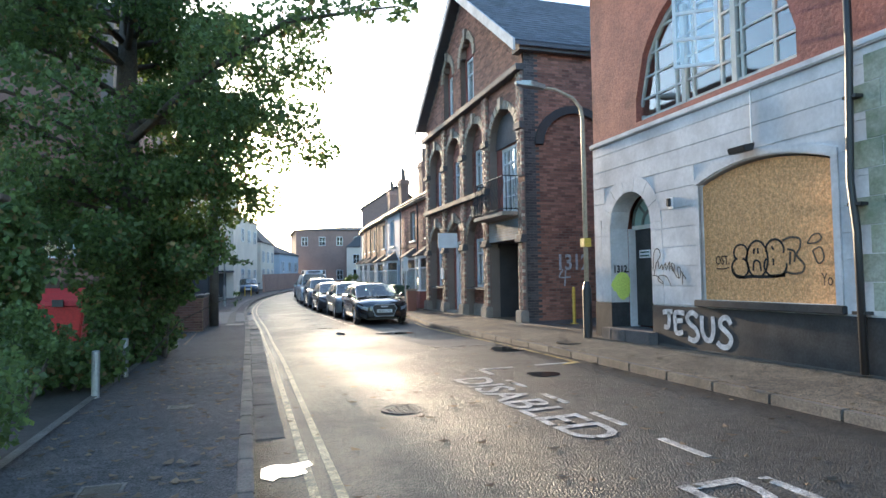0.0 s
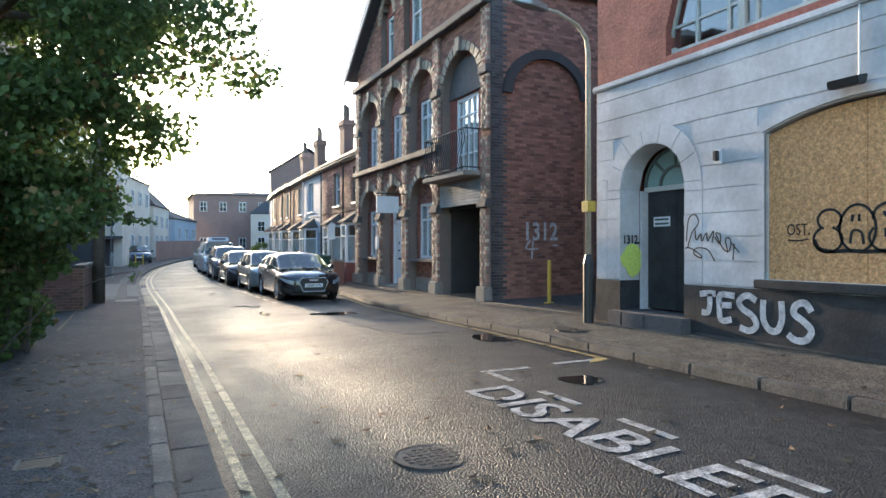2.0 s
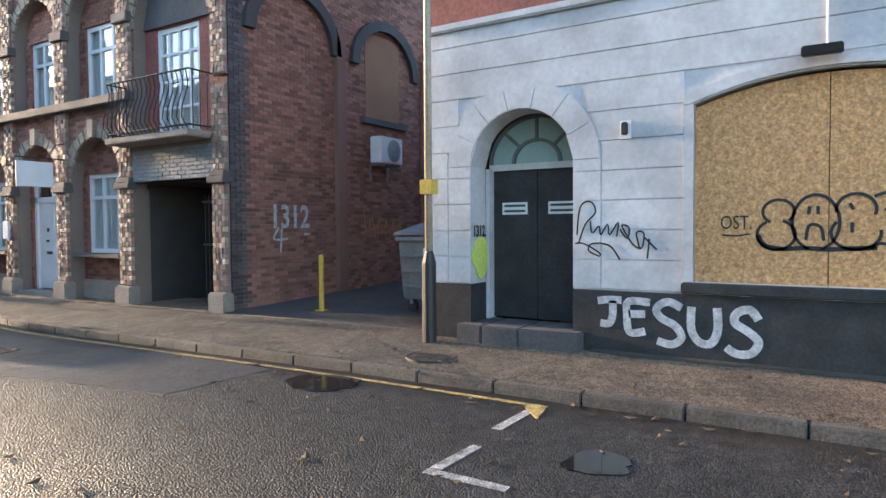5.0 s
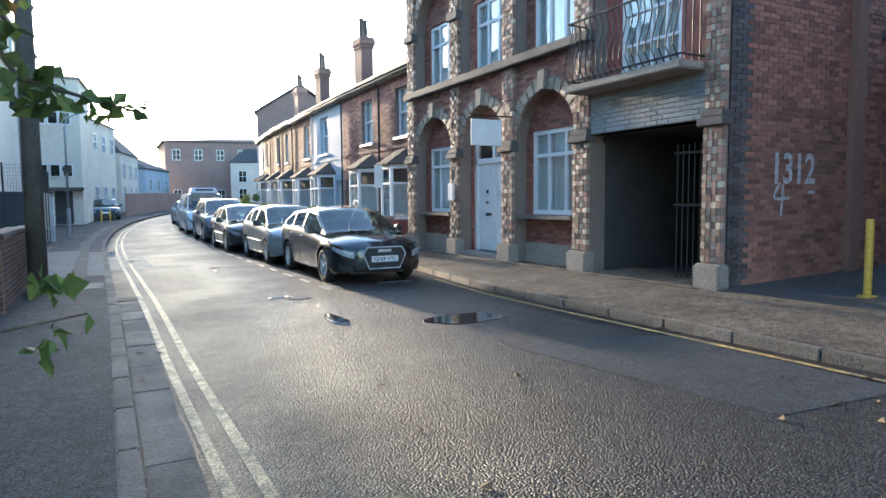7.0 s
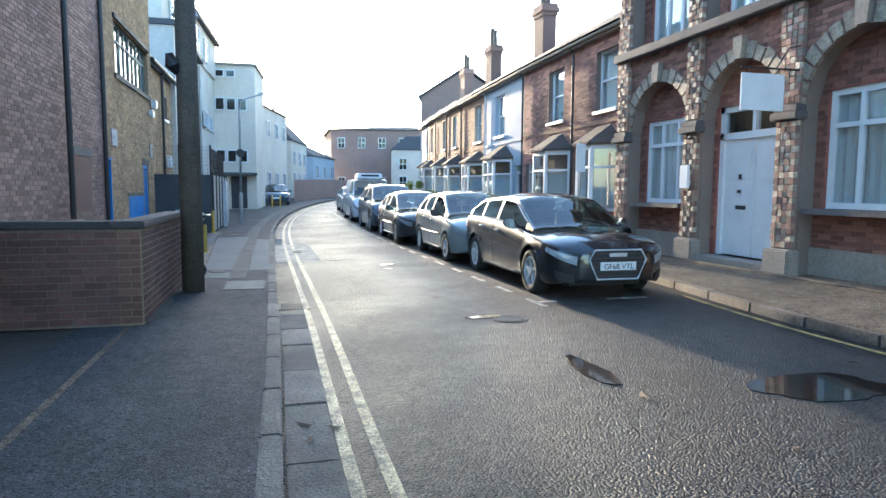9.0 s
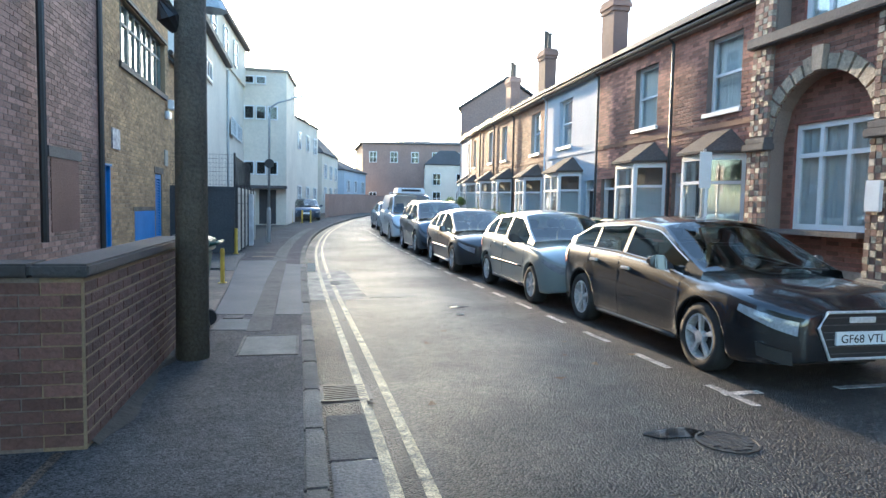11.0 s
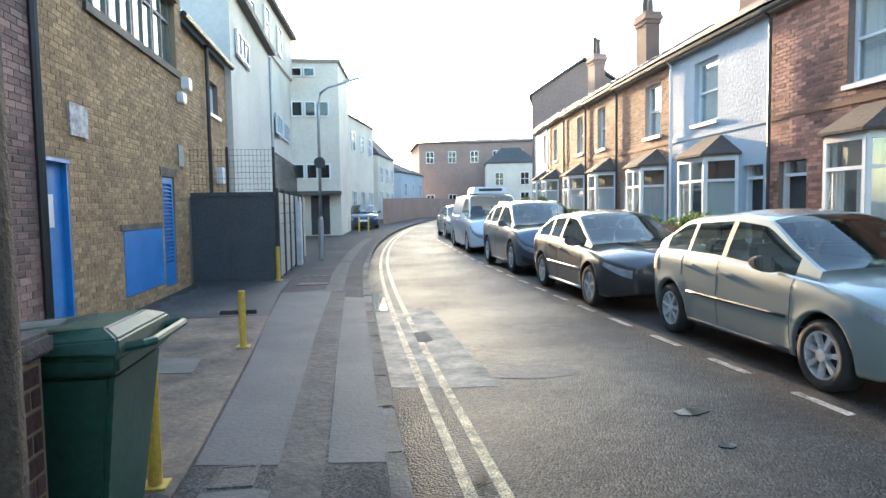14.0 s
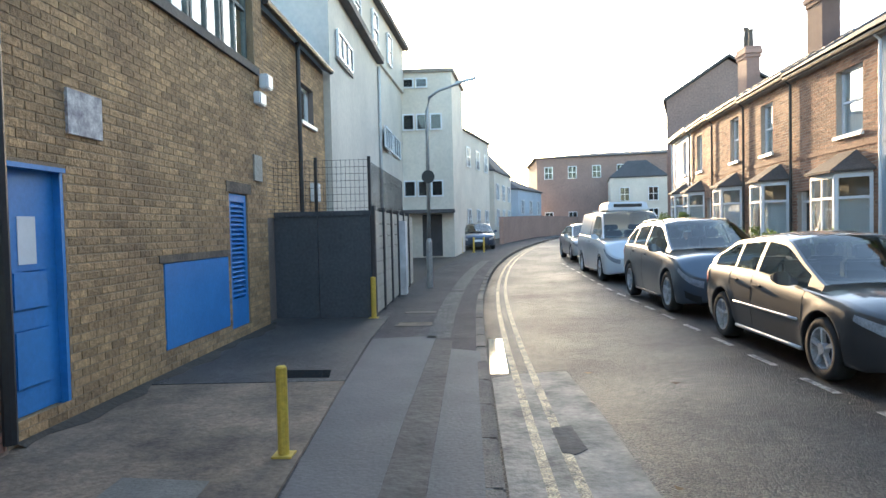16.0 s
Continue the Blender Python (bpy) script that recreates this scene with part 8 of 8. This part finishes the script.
# ---- front gardens ----
def garden_wall(y0, y1, label, rail):
    x = 6.75 + 0.0026 * max(0, y0 - 30) ** 2
    z = right_pave_z(x, y0)
    b = thing("garden_wall", (x, y0, z), label, "wall", "garden walls")
    w = part("wall", Shape().box(x, x + 0.22, y0, y1, z - 0.1, z + 0.5), MORTAR, b)
    lay_bricks(facing_left(x), brick_cells(y0 + 0.01, y1 - 0.01, z, z + 0.48), RED_BRICK, w)
    part("coping", Shape().box(x - 0.03, x + 0.25, y0, y1, z + 0.5, z + 0.56), STONE, b, bevel=0.01)
    if rail:
        n = int((y1 - y0) / 0.12)
        for i in range(n):
            yy = y0 + 0.1 + i * 0.12
            part("bar", Shape().tube([(x + 0.11, yy, z + 0.56), (x + 0.11, yy, z + 0.95), (x + 0.11, yy, z + 1.0)], [0.009, 0.009, 0.002], 5), BLACK_METAL, b)
        part("rail", Shape().box(x + 0.1, x + 0.12, y0 + 0.05, y1 - 0.05, z + 0.86, z + 0.89), BLACK_METAL, b)


garden_wall(26.7, 29.4, "low red brick garden wall with iron railings", False)
garden_wall(29.9, 32.4, "low red brick garden wall with iron railings", True)
b = thing("picket_fence", (6.8, 35, 0.15), "weathered brown picket fence before the pale blue house", "fence")
for i in range(36):
    yy = 33.9 + i * 0.11
    part("picket", Shape().prism([(yy, 0.1), (yy + 0.075, 0.1), (yy + 0.075, 0.98), (yy + 0.037, 1.06), (yy, 0.98)], 6.8, 6.825, axis=0), TIMBER_FENCE, b)
for zz in (0.35, 0.8):
    part("rail", Shape().box(6.825, 6.865, 33.85, 37.9, zz, zz + 0.07), TIMBER_FENCE, b)
garden_wall(38.2, 40.6, "low red brick garden wall", False)
b = thing("brick_pier", (6.7, 26.75, 0.1), "red brick gate pier beside the gabled house", "pier")
part("pier", Shape().box(6.55, 6.95, 26.6, 26.95, 0.05, 1.0), RED_BRICK, b)
part("cap", Shape().box(6.5, 7.0, 26.55, 27.0, 1.0, 1.08), STONE, b, bevel=0.015)


def garden_shrub(x, y, z, w, l, h, n, seed, label):
    b = thing("garden_shrub", (x, y, z), label, "shrub", "garden shrubs")
    rng = random.Random(seed)
    cl = [(x + rng.uniform(-w, w), y + rng.uniform(-l, l), z + rng.uniform(0.2, h), rng.uniform(0.15, 0.3)) for _ in range(14)]
    st = Shape()
    for c in cl[:6]:
        st.tube([(x, y, z - 0.05), ((x + c[0]) / 2, (y + c[1]) / 2, z + h * 0.4), c[:3]], [0.02, 0.014, 0.006], 5)
    part("stem_cluster", st, BARK, b)
    leaf_cloud("foliage", cl, n, seed, LEAF, b, size=0.07)


for k, (x, y, h) in enumerate(((7.35, 38.8, 1.1), (7.4, 41.2, 1.2), (7.55, 43.6, 1.1), (7.2, 34.6, 1.0), (7.9, 50.5, 1.6), (8.2, 53.5, 1.5), (7.3, 36.3, 0.9))):
    garden_shrub(x, y, 0.15 + rise(y), 0.35, 0.7, h, 2200, 60 + k, "green clipped garden shrub before a bay window")
for k, (x, y, w, l, h, n) in enumerate(((-1.95, 4.9, 0.3, 0.5, 0.9, 1200), (-2.15, 6.3, 0.3, 0.5, 0.7, 1000), (-2.5, 8.6, 0.4, 0.9, 1.2, 2600))):
    garden_shrub(x, y, 0.0, w, l, h, n, 80 + k, "leafy bramble shrub at the footway edge")

# fallen leaves
b = thing("fallen_leaves", (-1, 6, 0), "scattered dry fallen leaves on footway and road", "leaves", kind="stuff")
rng = random.Random(31)
s = Shape()
for i in range(760):
    y = rng.uniform(1.0, 13.5) if i < 660 else rng.uniform(1.0, 34.0)
    x = rng.uniform(-1.9, -0.1) if i < 430 else rng.uniform(0.1, 6.8)
    z = 0.006 if x < -0.1 else (road_z(x, y) + 0.008 if x < right_kerb(y) else right_pave_z(x, y) + 0.012)
    a, r = rng.uniform(0, 6.28), rng.uniform(0.03, 0.065)
    p = [(x + r * k * math.cos(a + t), y + r * k * math.sin(a + t), z + h * r) for t, k, h in ((0, 1.2, 0.3), (1.3, 0.7, 0.05), (3.14, 1.1, 0.25), (4.9, 0.7, 0.0))]
    s.add(p, [(0, 1, 2), (0, 2, 3)])
part("leaves", s, LEAF_FALLEN, b)

# dirt along wall bases and edging
def dirt_strip(name, x0, y0, y1, w, on, seed, label):
    rng = random.Random(seed)
    n = int((y1 - y0) / 0.15)
    s = Shape()
    rows = []
    for i in range(n + 1):
        y = y0 + (y1 - y0) * i / n
        k = w * (0.55 + 0.25 * math.sin(y * 3.1 + seed) + 0.2 * math.sin(y * 7.7) + rng.uniform(-0.06, 0.06))
        rows.append([(x0, y, on(x0, y) + 0.035), (x0 + k * 0.5, y, on(x0, y) + 0.022), (x0 + k, y, on(x0, y) + 0.004)])
    s.loft(rows, closed=False, caps=False)
    solid(name, s, DIRT, label, "dirt", kind="structure")


dirt_strip("ground_dirt_strip", -3.59, 28.9, 34.9, 0.22, lambda x, y: 0.02, 3, "dark dirt and litter along the wall base")
dirt_strip("ground_dirt_strip", -1.34, 20.9, 24.1, 0.14, lambda x, y: 0.0, 4, "dark dirt and weeds along the yard wall base")
dirt_strip("ground_dirt_strip", 7.0, 2.2, 9.7, -0.12, right_pave_z, 5, "mossy dirt along the club wall base")
dirt_strip("ground_dirt_strip", 7.28, 16.7, 26.5, -0.1, right_pave_z, 6, "mossy dirt along the house base")
road_line("pavement_edging", lambda y: -1.48, 16.5, 20.8, 0.06, PAVING_R, "thin pale edging line of the footway", on=lambda x, y: rise(y), lift=0.006)
